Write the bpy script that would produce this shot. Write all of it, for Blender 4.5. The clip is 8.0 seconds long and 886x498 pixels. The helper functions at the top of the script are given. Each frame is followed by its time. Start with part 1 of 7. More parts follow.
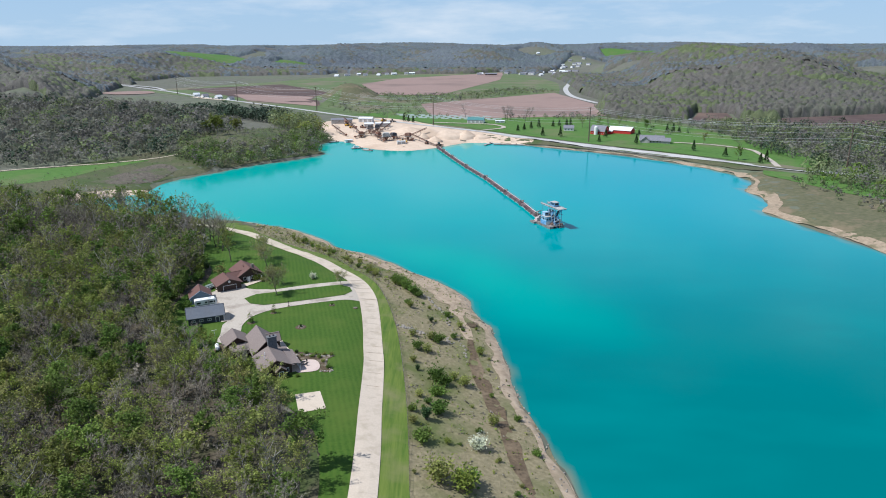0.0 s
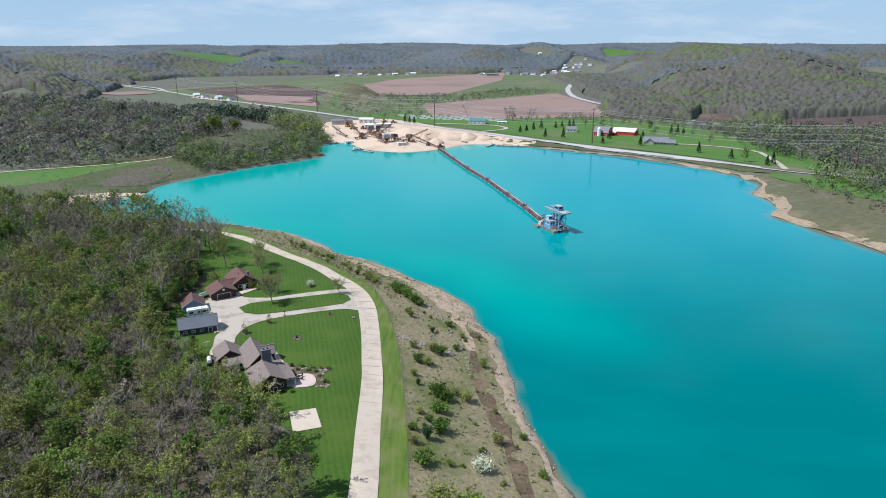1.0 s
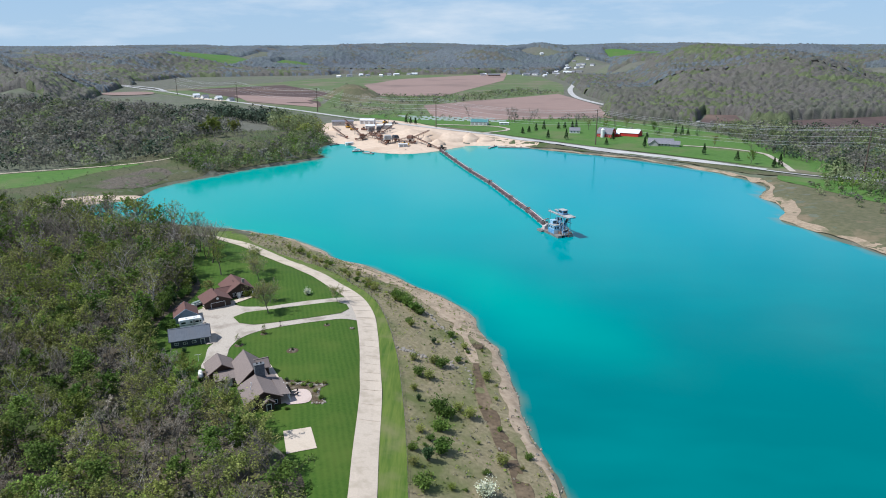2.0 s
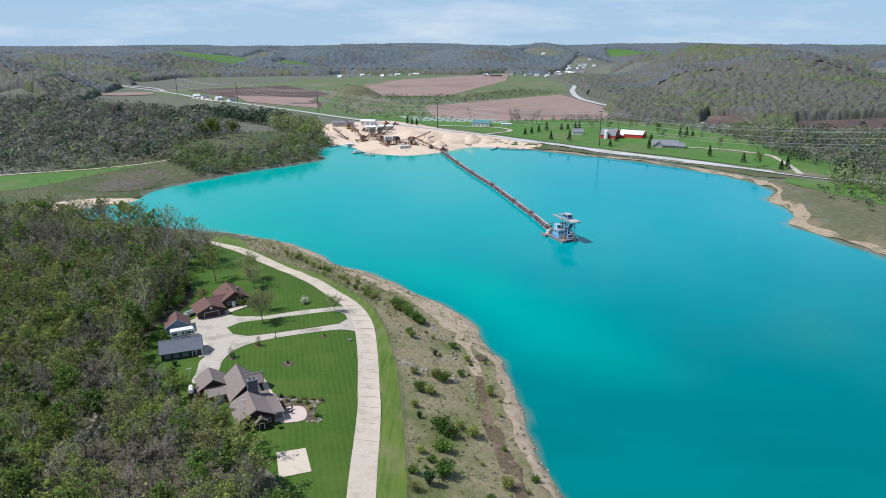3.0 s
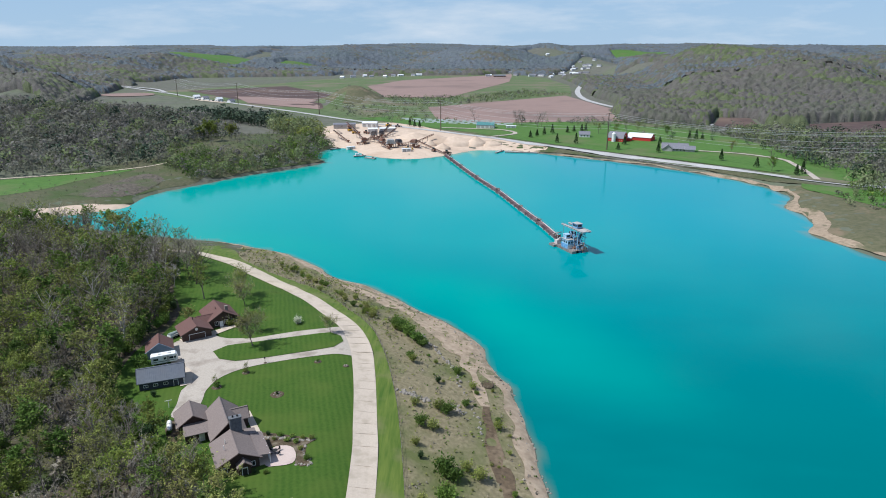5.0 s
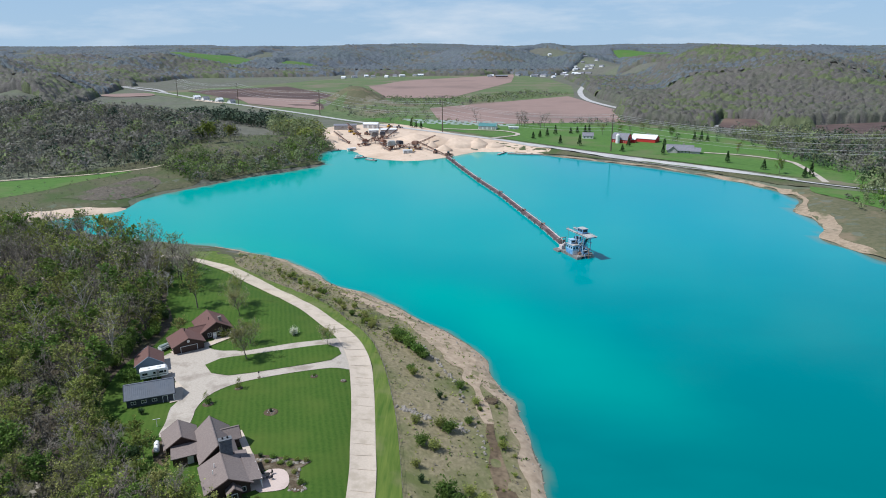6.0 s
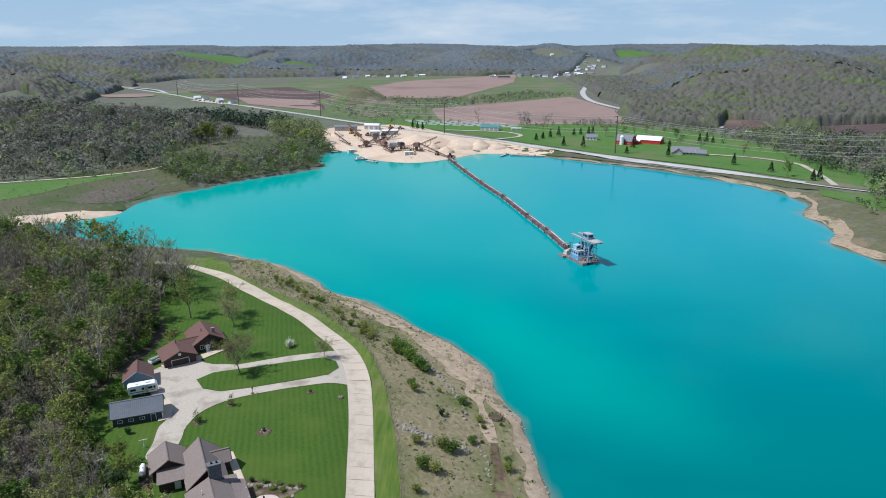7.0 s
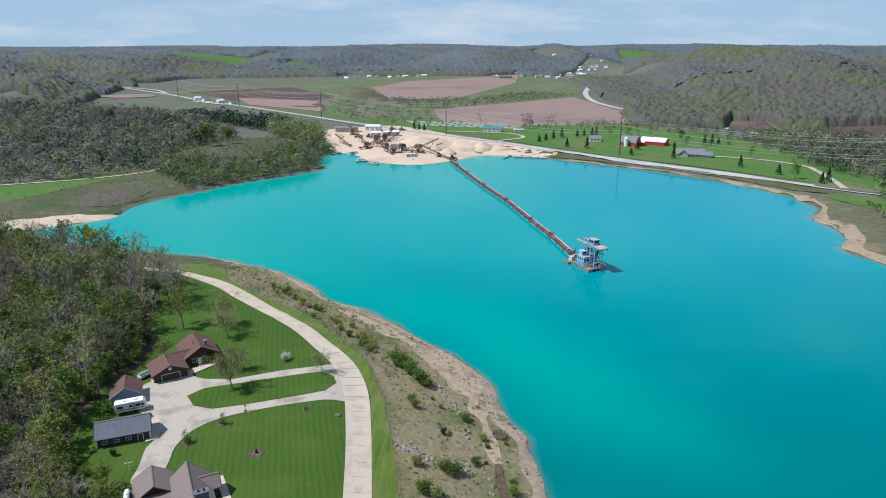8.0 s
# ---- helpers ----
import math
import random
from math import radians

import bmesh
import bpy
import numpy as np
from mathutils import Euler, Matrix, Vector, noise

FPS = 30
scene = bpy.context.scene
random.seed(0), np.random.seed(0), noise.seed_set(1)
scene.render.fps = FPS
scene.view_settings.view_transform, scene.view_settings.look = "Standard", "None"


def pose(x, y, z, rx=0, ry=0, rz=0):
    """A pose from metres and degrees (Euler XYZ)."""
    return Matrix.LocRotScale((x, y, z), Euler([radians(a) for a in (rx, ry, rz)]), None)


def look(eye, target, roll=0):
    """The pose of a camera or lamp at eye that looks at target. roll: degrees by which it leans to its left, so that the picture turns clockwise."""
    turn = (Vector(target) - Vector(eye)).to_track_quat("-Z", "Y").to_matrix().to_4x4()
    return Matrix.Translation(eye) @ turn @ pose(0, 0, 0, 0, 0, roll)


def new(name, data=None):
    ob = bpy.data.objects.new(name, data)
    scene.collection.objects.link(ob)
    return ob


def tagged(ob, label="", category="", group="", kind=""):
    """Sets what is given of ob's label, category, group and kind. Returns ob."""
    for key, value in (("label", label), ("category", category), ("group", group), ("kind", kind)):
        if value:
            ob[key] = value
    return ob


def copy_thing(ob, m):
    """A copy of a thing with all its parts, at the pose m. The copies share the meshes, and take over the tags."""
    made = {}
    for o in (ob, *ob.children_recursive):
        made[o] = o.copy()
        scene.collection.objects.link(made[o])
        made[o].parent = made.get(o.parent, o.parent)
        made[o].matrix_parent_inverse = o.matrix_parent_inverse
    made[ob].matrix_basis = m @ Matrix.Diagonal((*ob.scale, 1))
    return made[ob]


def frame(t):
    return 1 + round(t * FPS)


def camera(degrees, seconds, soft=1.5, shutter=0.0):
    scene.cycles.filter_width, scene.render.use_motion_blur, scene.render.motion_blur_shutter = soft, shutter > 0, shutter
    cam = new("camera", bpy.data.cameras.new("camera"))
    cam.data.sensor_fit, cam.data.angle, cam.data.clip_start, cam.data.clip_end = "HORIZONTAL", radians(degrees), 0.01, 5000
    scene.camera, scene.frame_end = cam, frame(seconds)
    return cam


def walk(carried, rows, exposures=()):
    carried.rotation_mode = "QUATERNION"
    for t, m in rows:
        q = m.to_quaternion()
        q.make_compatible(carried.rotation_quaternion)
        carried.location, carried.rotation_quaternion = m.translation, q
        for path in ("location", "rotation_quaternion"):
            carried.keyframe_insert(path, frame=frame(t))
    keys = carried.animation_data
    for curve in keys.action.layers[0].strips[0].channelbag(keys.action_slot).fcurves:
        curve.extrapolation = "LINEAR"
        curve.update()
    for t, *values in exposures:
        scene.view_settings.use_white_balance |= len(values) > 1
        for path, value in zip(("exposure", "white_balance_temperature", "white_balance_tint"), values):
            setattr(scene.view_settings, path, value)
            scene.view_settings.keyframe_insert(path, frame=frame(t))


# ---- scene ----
cam = camera(67.2, 8.0, 1.0)
PATH = [
    (0.0, 0.0, 0.0, 100.0, 72.641, 0.19, -0.059),
    (1.0, -0.174, 8.657, 99.896, 72.659, 0.168, 0.053),
    (2.0, -0.354, 17.295, 99.83, 72.676, 0.149, 0.171),
    (3.0, -0.541, 25.916, 99.801, 72.691, 0.134, 0.294),
    (4.0, -0.735, 34.519, 99.811, 72.704, 0.122, 0.422),
    (5.0, -0.936, 43.104, 99.859, 72.716, 0.115, 0.556),
    (6.0, -1.144, 51.672, 99.944, 72.726, 0.111, 0.694),
    (7.0, -1.359, 60.221, 100.068, 72.734, 0.111, 0.838),
    (8.0, -1.58, 68.753, 100.23, 72.741, 0.115, 0.987),
]
walk(cam, [(t, pose(*p)) for t, *p in PATH], [(0.0, 0.02, 6050, 9), (8.0, -0.11, 6050, 9)])

# ---------------- world, sun, exposure ----------------
SUN_AZ, SUN_EL = radians(258), radians(56)
world = bpy.data.worlds.new("sky")
scene.world = world
world.use_nodes = True
wn, wl = world.node_tree.nodes, world.node_tree.links
wn.clear()
w_out, w_bg, w_sky = wn.new("ShaderNodeOutputWorld"), wn.new("ShaderNodeBackground"), wn.new("ShaderNodeTexSky")
w_sky.sky_type, w_sky.sun_disc = "NISHITA", False
w_sky.sun_elevation, w_sky.sun_rotation, w_sky.altitude = SUN_EL, SUN_AZ, 300
w_sky.air_density, w_sky.dust_density, w_sky.ozone_density = 1.0, 0.0, 3.0
w_co, w_map, w_noise, w_ramp, w_mix = wn.new("ShaderNodeTexCoord"), wn.new("ShaderNodeMapping"), wn.new("ShaderNodeTexNoise"), wn.new("ShaderNodeValToRGB"), wn.new("ShaderNodeMix")
w_map.inputs["Scale"].default_value = (3.0, 3.0, 14.0)
w_noise.inputs["Scale"].default_value, w_noise.inputs["Detail"].default_value, w_noise.inputs["Roughness"].default_value = 1.6, 7.0, 0.6
w_ramp.color_ramp.elements[0].position, w_ramp.color_ramp.elements[0].color = 0.46, (0, 0, 0, 1)
w_ramp.color_ramp.elements[1].position, w_ramp.color_ramp.elements[1].color = 0.78, (0.9, 0.9, 0.9, 1)
w_mix.data_type = "RGBA"
w_mix.inputs["B"].default_value = (7.6, 8.1, 8.6, 1)
wl.new(w_co.outputs["Generated"], w_map.inputs["Vector"])
wl.new(w_map.outputs["Vector"], w_noise.inputs["Vector"])
wl.new(w_noise.outputs["Fac"], w_ramp.inputs["Fac"])
wl.new(w_ramp.outputs["Color"], w_mix.inputs["Factor"])
w_tint = wn.new("ShaderNodeMix")
w_tint.data_type, w_tint.blend_type = "RGBA", "MULTIPLY"
w_tint.inputs["Factor"].default_value = 1.0
w_tint.inputs["B"].default_value = (0.50, 0.66, 0.95, 1)
wl.new(w_sky.outputs["Color"], w_tint.inputs["A"])
w_haze = wn.new("ShaderNodeMix")
w_haze.data_type = "RGBA"
w_sep, w_low = wn.new("ShaderNodeSeparateXYZ"), wn.new("ShaderNodeMapRange")
w_low.inputs["From Min"].default_value, w_low.inputs["From Max"].default_value = 0.0, 0.42
w_low.inputs["To Min"].default_value, w_low.inputs["To Max"].default_value = 0.85, 0.22
wl.new(w_co.outputs["Generated"], w_sep.inputs["Vector"])
wl.new(w_sep.outputs["Z"], w_low.inputs["Value"])
wl.new(w_low.outputs["Result"], w_haze.inputs["Factor"])
w_haze.inputs["B"].default_value = (4.55, 6.2, 7.95, 1)
wl.new(w_tint.outputs["Result"], w_haze.inputs["A"])
wl.new(w_haze.outputs["Result"], w_mix.inputs["A"])
wl.new(w_mix.outputs["Result"], w_bg.inputs["Color"])
w_bg.inputs["Strength"].default_value = 0.10
wl.new(w_bg.outputs["Background"], w_out.inputs["Surface"])
sun_data = bpy.data.lights.new("sun", "SUN")
sun_data.energy, sun_data.angle, sun_data.color = 5.0, radians(0.6), (1.0, 0.97, 0.92)
sun_way = Vector((math.sin(SUN_AZ) * math.cos(SUN_EL), math.cos(SUN_AZ) * math.cos(SUN_EL), math.sin(SUN_EL)))
sun = new("sun", sun_data)
sun.matrix_world = look(sun_way * 500, (0, 0, 0))


# ---------------- materials ----------------
def nodes_of(name):
    m = bpy.data.materials.new(name)
    m.use_nodes = True
    nt = m.node_tree
    return m, nt.nodes, nt.links, nt.nodes["Principled BSDF"]


def blend(n, l, fac, a, b):
    x = n.new("ShaderNodeMix")
    x.data_type = "RGBA"
    for key, v in (("Factor", fac), ("A", a), ("B", b)):
        if isinstance(v, tuple):
            x.inputs[key].default_value = (*v, 1)
        elif isinstance(v, float):
            x.inputs[key].default_value = v
        else:
            l.new(v, x.inputs[key])
    return x.outputs["Result"]


def grain(n, l, scale, low, high, detail=4.0, stretch=None, rough=0.55):
    """A noise of that many waves a metre, cut to 0 at low and 1 at high."""
    co = n.new("ShaderNodeNewGeometry").outputs["Position"]
    if stretch:
        mp = n.new("ShaderNodeMapping")
        mp.inputs["Scale"].default_value, mp.inputs["Rotation"].default_value = stretch[:3], (0, 0, radians(stretch[3]))
        l.new(co, mp.inputs["Vector"])
        co = mp.outputs["Vector"]
    t = n.new("ShaderNodeTexNoise")
    t.inputs["Scale"].default_value, t.inputs["Detail"].default_value, t.inputs["Roughness"].default_value = scale, detail, rough
    l.new(co, t.inputs["Vector"])
    r = n.new("ShaderNodeMapRange")
    r.inputs["From Min"].default_value, r.inputs["From Max"].default_value = low, high
    l.new(t.outputs["Fac"], r.inputs["Value"])
    return r.outputs["Result"]


def bumped(n, l, bsdf, height, strength, distance):
    b = n.new("ShaderNodeBump")
    b.inputs["Strength"].default_value, b.inputs["Distance"].default_value = strength, distance
    l.new(height, b.inputs["Height"])
    l.new(b.outputs["Normal"], bsdf.inputs["Normal"])


def surface(name, a, b, c=None, fine=3.0, broad=0.12, rough=0.9, bump=0.3, depth=0.05, metal=0.0, stretch=None, cut=(0.5, 0.68)):
    """Fine grain from a to b, and broad patches of c."""
    m, n, l, p = nodes_of(name)
    f = grain(n, l, fine, 0.3, 0.7, 5.0, stretch)
    col = blend(n, l, f, a, b)
    if c:
        col = blend(n, l, grain(n, l, broad, cut[0], cut[1], 4.0), col, c)
    l.new(col, p.inputs["Base Color"])
    p.inputs["Roughness"].default_value, p.inputs["Metallic"].default_value = rough, metal
    p.inputs["Specular IOR Level"].default_value = 0.25
    if bump:
        bumped(n, l, p, f, bump, depth)
    return m


def foliage(name, a, b, c, glow=0.3, spread=0.09, vary=(0.65, 1.3), shade=(0.72, 1.25), lumps=0.0):
    """Leaves or twigs: a hue and a shade for each tree, a shade for each leaf."""
    m, n, l, p = nodes_of(name)
    info = n.new("ShaderNodeObjectInfo").outputs["Random"]
    at = n.new("ShaderNodeAttribute")
    at.attribute_name = "tone"
    add = n.new("ShaderNodeMath")
    l.new(info, add.inputs[0])
    l.new(at.outputs["Fac"], add.inputs[1])
    tone = n.new("ShaderNodeMath")
    tone.operation = "FRACT"
    l.new(add.outputs["Value"], tone.inputs[0])
    again = n.new("ShaderNodeMath")
    again.operation = "MULTIPLY"
    again.inputs[1].default_value = 7.31
    l.new(tone.outputs["Value"], again.inputs[0])
    second = n.new("ShaderNodeMath")
    second.operation = "FRACT"
    l.new(again.outputs["Value"], second.inputs[0])
    col = blend(n, l, tone.outputs["Value"], a, b)
    col = blend(n, l, grain(n, l, spread, 0.42, 0.62, 2.0), col, blend(n, l, 0.55, col, c))
    isl = n.new("ShaderNodeNewGeometry").outputs["Random Per Island"]
    value = None
    for fac, lim in ((isl, vary), (second.outputs["Value"], shade)):
        r = n.new("ShaderNodeMapRange")
        r.inputs["To Min"].default_value, r.inputs["To Max"].default_value = lim
        l.new(fac, r.inputs["Value"])
        if value is None:
            value = r.outputs["Result"]
        else:
            mul = n.new("ShaderNodeMath")
            mul.operation = "MULTIPLY"
            l.new(value, mul.inputs[0])
            l.new(r.outputs["Result"], mul.inputs[1])
            value = mul.outputs["Value"]
    hsv = n.new("ShaderNodeHueSaturation")
    l.new(value, hsv.inputs["Value"])
    l.new(col, hsv.inputs["Color"])
    colour = hsv.outputs["Color"]
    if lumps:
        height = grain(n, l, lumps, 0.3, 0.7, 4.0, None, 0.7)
        # Hollows between lumps pulled towards near black: their shade put into the colour.
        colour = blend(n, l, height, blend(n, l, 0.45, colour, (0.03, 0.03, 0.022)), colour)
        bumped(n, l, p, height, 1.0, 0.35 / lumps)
    l.new(colour, p.inputs["Base Color"])
    p.inputs["Roughness"].default_value, p.inputs["Specular IOR Level"].default_value = 0.75, 0.2
    if glow:
        tr = n.new("ShaderNodeBsdfTranslucent")
        l.new(colour, tr.inputs["Color"])
        mx = n.new("ShaderNodeMixShader")
        mx.inputs["Fac"].default_value = glow
        l.new(p.outputs["BSDF"], mx.inputs[1])
        l.new(tr.outputs["BSDF"], mx.inputs[2])
        l.new(mx.outputs["Shader"], n["Material Output"].inputs["Surface"])
    return m


M = {}
M["scrub"] = surface("scrub_earth", (0.175, 0.150, 0.084), (0.295, 0.247, 0.150), (0.122, 0.138, 0.048), fine=0.9, broad=0.07, bump=0.5, depth=0.25, cut=(0.47, 0.68))
M["litter"] = surface("leaf_litter", (0.06, 0.05, 0.034), (0.11, 0.09, 0.06), (0.055, 0.08, 0.022), fine=0.7, broad=0.05, bump=0.6, depth=0.3)
M["brushland"] = surface("valley_brush", (0.085, 0.125, 0.048), (0.125, 0.16, 0.07), (0.17, 0.15, 0.10), fine=0.1, broad=0.012, bump=0.4, depth=0.4, cut=(0.5, 0.64))
M["meadow"] = surface("meadow_grass", (0.062, 0.138, 0.026), (0.090, 0.176, 0.036), (0.125, 0.15, 0.058), fine=0.25, broad=0.02, bump=0.3, depth=0.2, cut=(0.52, 0.72))
M["drygrass"] = surface("dry_grass", (0.070, 0.075, 0.038), (0.128, 0.120, 0.068), (0.062, 0.090, 0.028), fine=0.45, broad=0.03, bump=0.5, depth=0.3, cut=(0.44, 0.62))
M["brushwood"] = surface("cut_brush", (0.07, 0.06, 0.046), (0.16, 0.135, 0.105), (0.085, 0.10, 0.045), fine=0.5, broad=0.05, bump=0.7, depth=0.5, cut=(0.5, 0.66))
M["eastbank"] = surface("grassy_bank_earth", (0.088, 0.092, 0.046), (0.145, 0.135, 0.078), (0.20, 0.155, 0.10), fine=0.4, broad=0.05, bump=0.5, depth=0.4, cut=(0.54, 0.70))
M["verge"] = surface("verge_grass", (0.062, 0.120, 0.015), (0.150, 0.195, 0.036), (0.175, 0.18, 0.07), fine=1.1, broad=0.10, bump=0.4, depth=0.06, stretch=(1.0, 0.07, 1.0, 0), cut=(0.47, 0.74))
M["sand"] = surface("quarry_sand", (0.53, 0.405, 0.30), (0.63, 0.495, 0.38), (0.46, 0.34, 0.245), fine=0.25, broad=0.03, bump=0.4, depth=0.3)
M["shoresand"] = surface("shore_sand", (0.30, 0.225, 0.155), (0.46, 0.36, 0.26), (0.20, 0.165, 0.10), fine=0.5, broad=0.09, bump=0.5, depth=0.2, cut=(0.54, 0.70))
M["eroded"] = surface("eroded_sand", (0.25, 0.19, 0.13), (0.38, 0.295, 0.21), (0.13, 0.122, 0.066), fine=0.5, broad=0.08, bump=0.5, depth=0.3, cut=(0.52, 0.66))
M["field"] = surface("ploughed_field", (0.24, 0.165, 0.14), (0.30, 0.21, 0.18), (0.19, 0.135, 0.115), fine=0.05, broad=0.006, bump=0.2, depth=0.3, stretch=(1, 7, 1, 20))
M["darkfield"] = surface("wet_ploughed_field", (0.075, 0.05, 0.045), (0.11, 0.075, 0.065), (0.16, 0.11, 0.085), fine=0.06, broad=0.008, bump=0.2, depth=0.3)
M["concrete"] = surface("concrete", (0.51, 0.425, 0.335), (0.575, 0.485, 0.39), (0.445, 0.37, 0.285), fine=2.5, broad=0.3, bump=0.15, depth=0.01, rough=0.85)
M["joint"] = surface("joint_filler", (0.40, 0.34, 0.275), (0.47, 0.405, 0.33), fine=4.0, rough=0.95)
M["gravel"] = surface("drive_gravel", (0.39, 0.34, 0.285), (0.50, 0.44, 0.37), (0.29, 0.245, 0.20), fine=2.2, broad=0.17, bump=0.4, depth=0.03)
M["tangravel"] = surface("tan_gravel", (0.50, 0.42, 0.32), (0.60, 0.51, 0.39), (0.44, 0.36, 0.27), fine=1.5, broad=0.2, bump=0.4, depth=0.03)
M["asphalt"] = surface("pale_asphalt", (0.40, 0.39, 0.375), (0.47, 0.455, 0.44), (0.36, 0.35, 0.335), fine=0.3, broad=0.05, bump=0.1)
M["track"] = surface("dirt_track", (0.085, 0.06, 0.038), (0.17, 0.122, 0.075), (0.26, 0.195, 0.125), fine=0.8, broad=0.1, bump=0.5, depth=0.1)
M["mulch"] = surface("bark_mulch", (0.06, 0.043, 0.026), (0.12, 0.09, 0.055), (0.18, 0.15, 0.105), fine=2.5, broad=0.5, bump=0.6, depth=0.06)
M["stone"] = surface("field_stone", (0.20, 0.178, 0.152), (0.35, 0.315, 0.27), (0.16, 0.143, 0.125), fine=2.0, broad=0.6, bump=0.5, depth=0.05)
# Field stone made darker and bluer: shade on the chimney face put into the colour.
M["chimneystone"] = surface("shaded_chimney_stone", (0.10, 0.108, 0.12), (0.19, 0.20, 0.215), (0.14, 0.135, 0.13), fine=2.0, broad=0.6, bump=0.5, depth=0.05)
M["bark"] = surface("grey_bark", (0.10, 0.085, 0.07), (0.19, 0.165, 0.14), fine=2.0, bump=0.6, depth=0.04)
M["darkbark"] = surface("dark_bark", (0.055, 0.047, 0.04), (0.11, 0.095, 0.08), fine=2.0, bump=0.6, depth=0.04)
M["palebark"] = surface("pale_bark", (0.36, 0.33, 0.30), (0.50, 0.47, 0.43), fine=2.0, bump=0.4, depth=0.03)
M["twig"] = foliage("bare_twigs", (0.225, 0.198, 0.168), (0.295, 0.255, 0.205), (0.22, 0.21, 0.15), glow=0.2)
M["leafytwig"] = foliage("leafing_twigs", (0.12, 0.105, 0.07), (0.16, 0.14, 0.09), (0.12, 0.13, 0.06), glow=0.2)
M["budleaf"] = foliage("budding_leaves", (0.21, 0.265, 0.045), (0.285, 0.275, 0.095), (0.19, 0.25, 0.05))
M["leaf"] = foliage("fresh_leaves", (0.095, 0.175, 0.030), (0.18, 0.25, 0.050), (0.085, 0.15, 0.03))
M["darkleaf"] = foliage("cedar_needles", (0.045, 0.09, 0.032), (0.065, 0.11, 0.04), (0.07, 0.115, 0.04), glow=0.2)
M["blossom"] = foliage("white_blossom", (0.55, 0.56, 0.42), (0.62, 0.62, 0.50), (0.45, 0.5, 0.3))
M["wood_a"] = foliage("far_bare_wood", (0.205, 0.19, 0.172), (0.165, 0.18, 0.115), (0.215, 0.195, 0.18), glow=0.35, spread=0.02, vary=(0.8, 1.2))
M["wood_b"] = foliage("far_green_wood", (0.175, 0.225, 0.095), (0.25, 0.275, 0.14), (0.19, 0.23, 0.11), glow=0.42, spread=0.02, vary=(0.8, 1.2))
M["wood_c"] = foliage("far_dark_wood", (0.05, 0.082, 0.052), (0.075, 0.105, 0.06), (0.08, 0.105, 0.07), glow=0.05, spread=0.03)
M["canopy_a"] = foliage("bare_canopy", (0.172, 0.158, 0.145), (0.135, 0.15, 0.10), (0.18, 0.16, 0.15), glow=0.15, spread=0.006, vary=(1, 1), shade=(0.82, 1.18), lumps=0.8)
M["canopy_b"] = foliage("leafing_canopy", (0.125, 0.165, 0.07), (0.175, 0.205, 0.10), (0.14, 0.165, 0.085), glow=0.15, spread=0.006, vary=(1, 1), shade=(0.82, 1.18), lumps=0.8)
# Distant woods: the blue of the haze is put into the base colour.
M["canopy_haze"] = foliage("haze_tinted_canopy", (0.165, 0.195, 0.225), (0.165, 0.205, 0.20), (0.185, 0.205, 0.245), glow=0.15, spread=0.004, vary=(1, 1), shade=(0.85, 1.12), lumps=0.2)
M["roofbrown"] = surface("brown_shingles", (0.18, 0.145, 0.132), (0.245, 0.20, 0.18), (0.205, 0.165, 0.15), fine=3.0, broad=0.5, bump=0.3, depth=0.03)
M["roofred"] = surface("red_brown_shingles", (0.125, 0.068, 0.058), (0.165, 0.092, 0.08), (0.145, 0.085, 0.075), fine=3.0, broad=0.5, bump=0.3, depth=0.03)
M["roofgrey"] = surface("slate_grey_metal_roof", (0.13, 0.145, 0.17), (0.165, 0.18, 0.205), (0.15, 0.16, 0.18), fine=1.0, broad=0.3, bump=0.1, rough=0.45)
M["darkwall"] = surface("dark_slate_siding", (0.04, 0.046, 0.06), (0.06, 0.066, 0.08), fine=4.0, bump=0.2, depth=0.02, rough=0.7, stretch=(0.3, 0.3, 6, 0))
M["brownwall"] = surface("dark_brown_siding", (0.05, 0.032, 0.027), (0.075, 0.05, 0.04), fine=4.0, bump=0.2, depth=0.02, rough=0.7, stretch=(0.3, 0.3, 6, 0))
M["redwall"] = surface("barn_red_boards", (0.42, 0.03, 0.028), (0.52, 0.045, 0.04), fine=1.5, rough=0.8)
M["bluewall"] = surface("blue_grey_siding", (0.20, 0.26, 0.33), (0.26, 0.32, 0.39), fine=3.0, rough=0.7, stretch=(0.3, 0.3, 6, 0))
M["white"] = surface("white_paint", (0.72, 0.72, 0.70), (0.80, 0.80, 0.78), (0.65, 0.64, 0.61), fine=1.5, broad=0.4, rough=0.5, bump=0.05)
M["whiteroof"] = surface("white_metal_roof", (0.68, 0.69, 0.70), (0.78, 0.79, 0.80), fine=0.8, rough=0.45, bump=0.05)
M["greyroof"] = surface("grey_metal_roof", (0.17, 0.17, 0.195), (0.23, 0.225, 0.25), fine=0.8, rough=0.5, bump=0.05)
M["tealroof"] = surface("teal_metal_roof", (0.07, 0.19, 0.19), (0.10, 0.25, 0.245), fine=0.8, rough=0.5, bump=0.05)
M["rust"] = surface("rusty_steel", (0.16, 0.075, 0.05), (0.26, 0.14, 0.10), (0.33, 0.22, 0.17), fine=1.2, broad=0.25, rough=0.75, bump=0.2)
M["steel"] = surface("weathered_steel", (0.22, 0.20, 0.19), (0.33, 0.30, 0.28), (0.18, 0.12, 0.09), fine=1.2, broad=0.4, rough=0.6, metal=0.3)
M["darksteel"] = surface("oily_dark_steel", (0.045, 0.05, 0.065), (0.09, 0.095, 0.11), (0.12, 0.10, 0.09), fine=1.0, broad=0.4, rough=0.6)
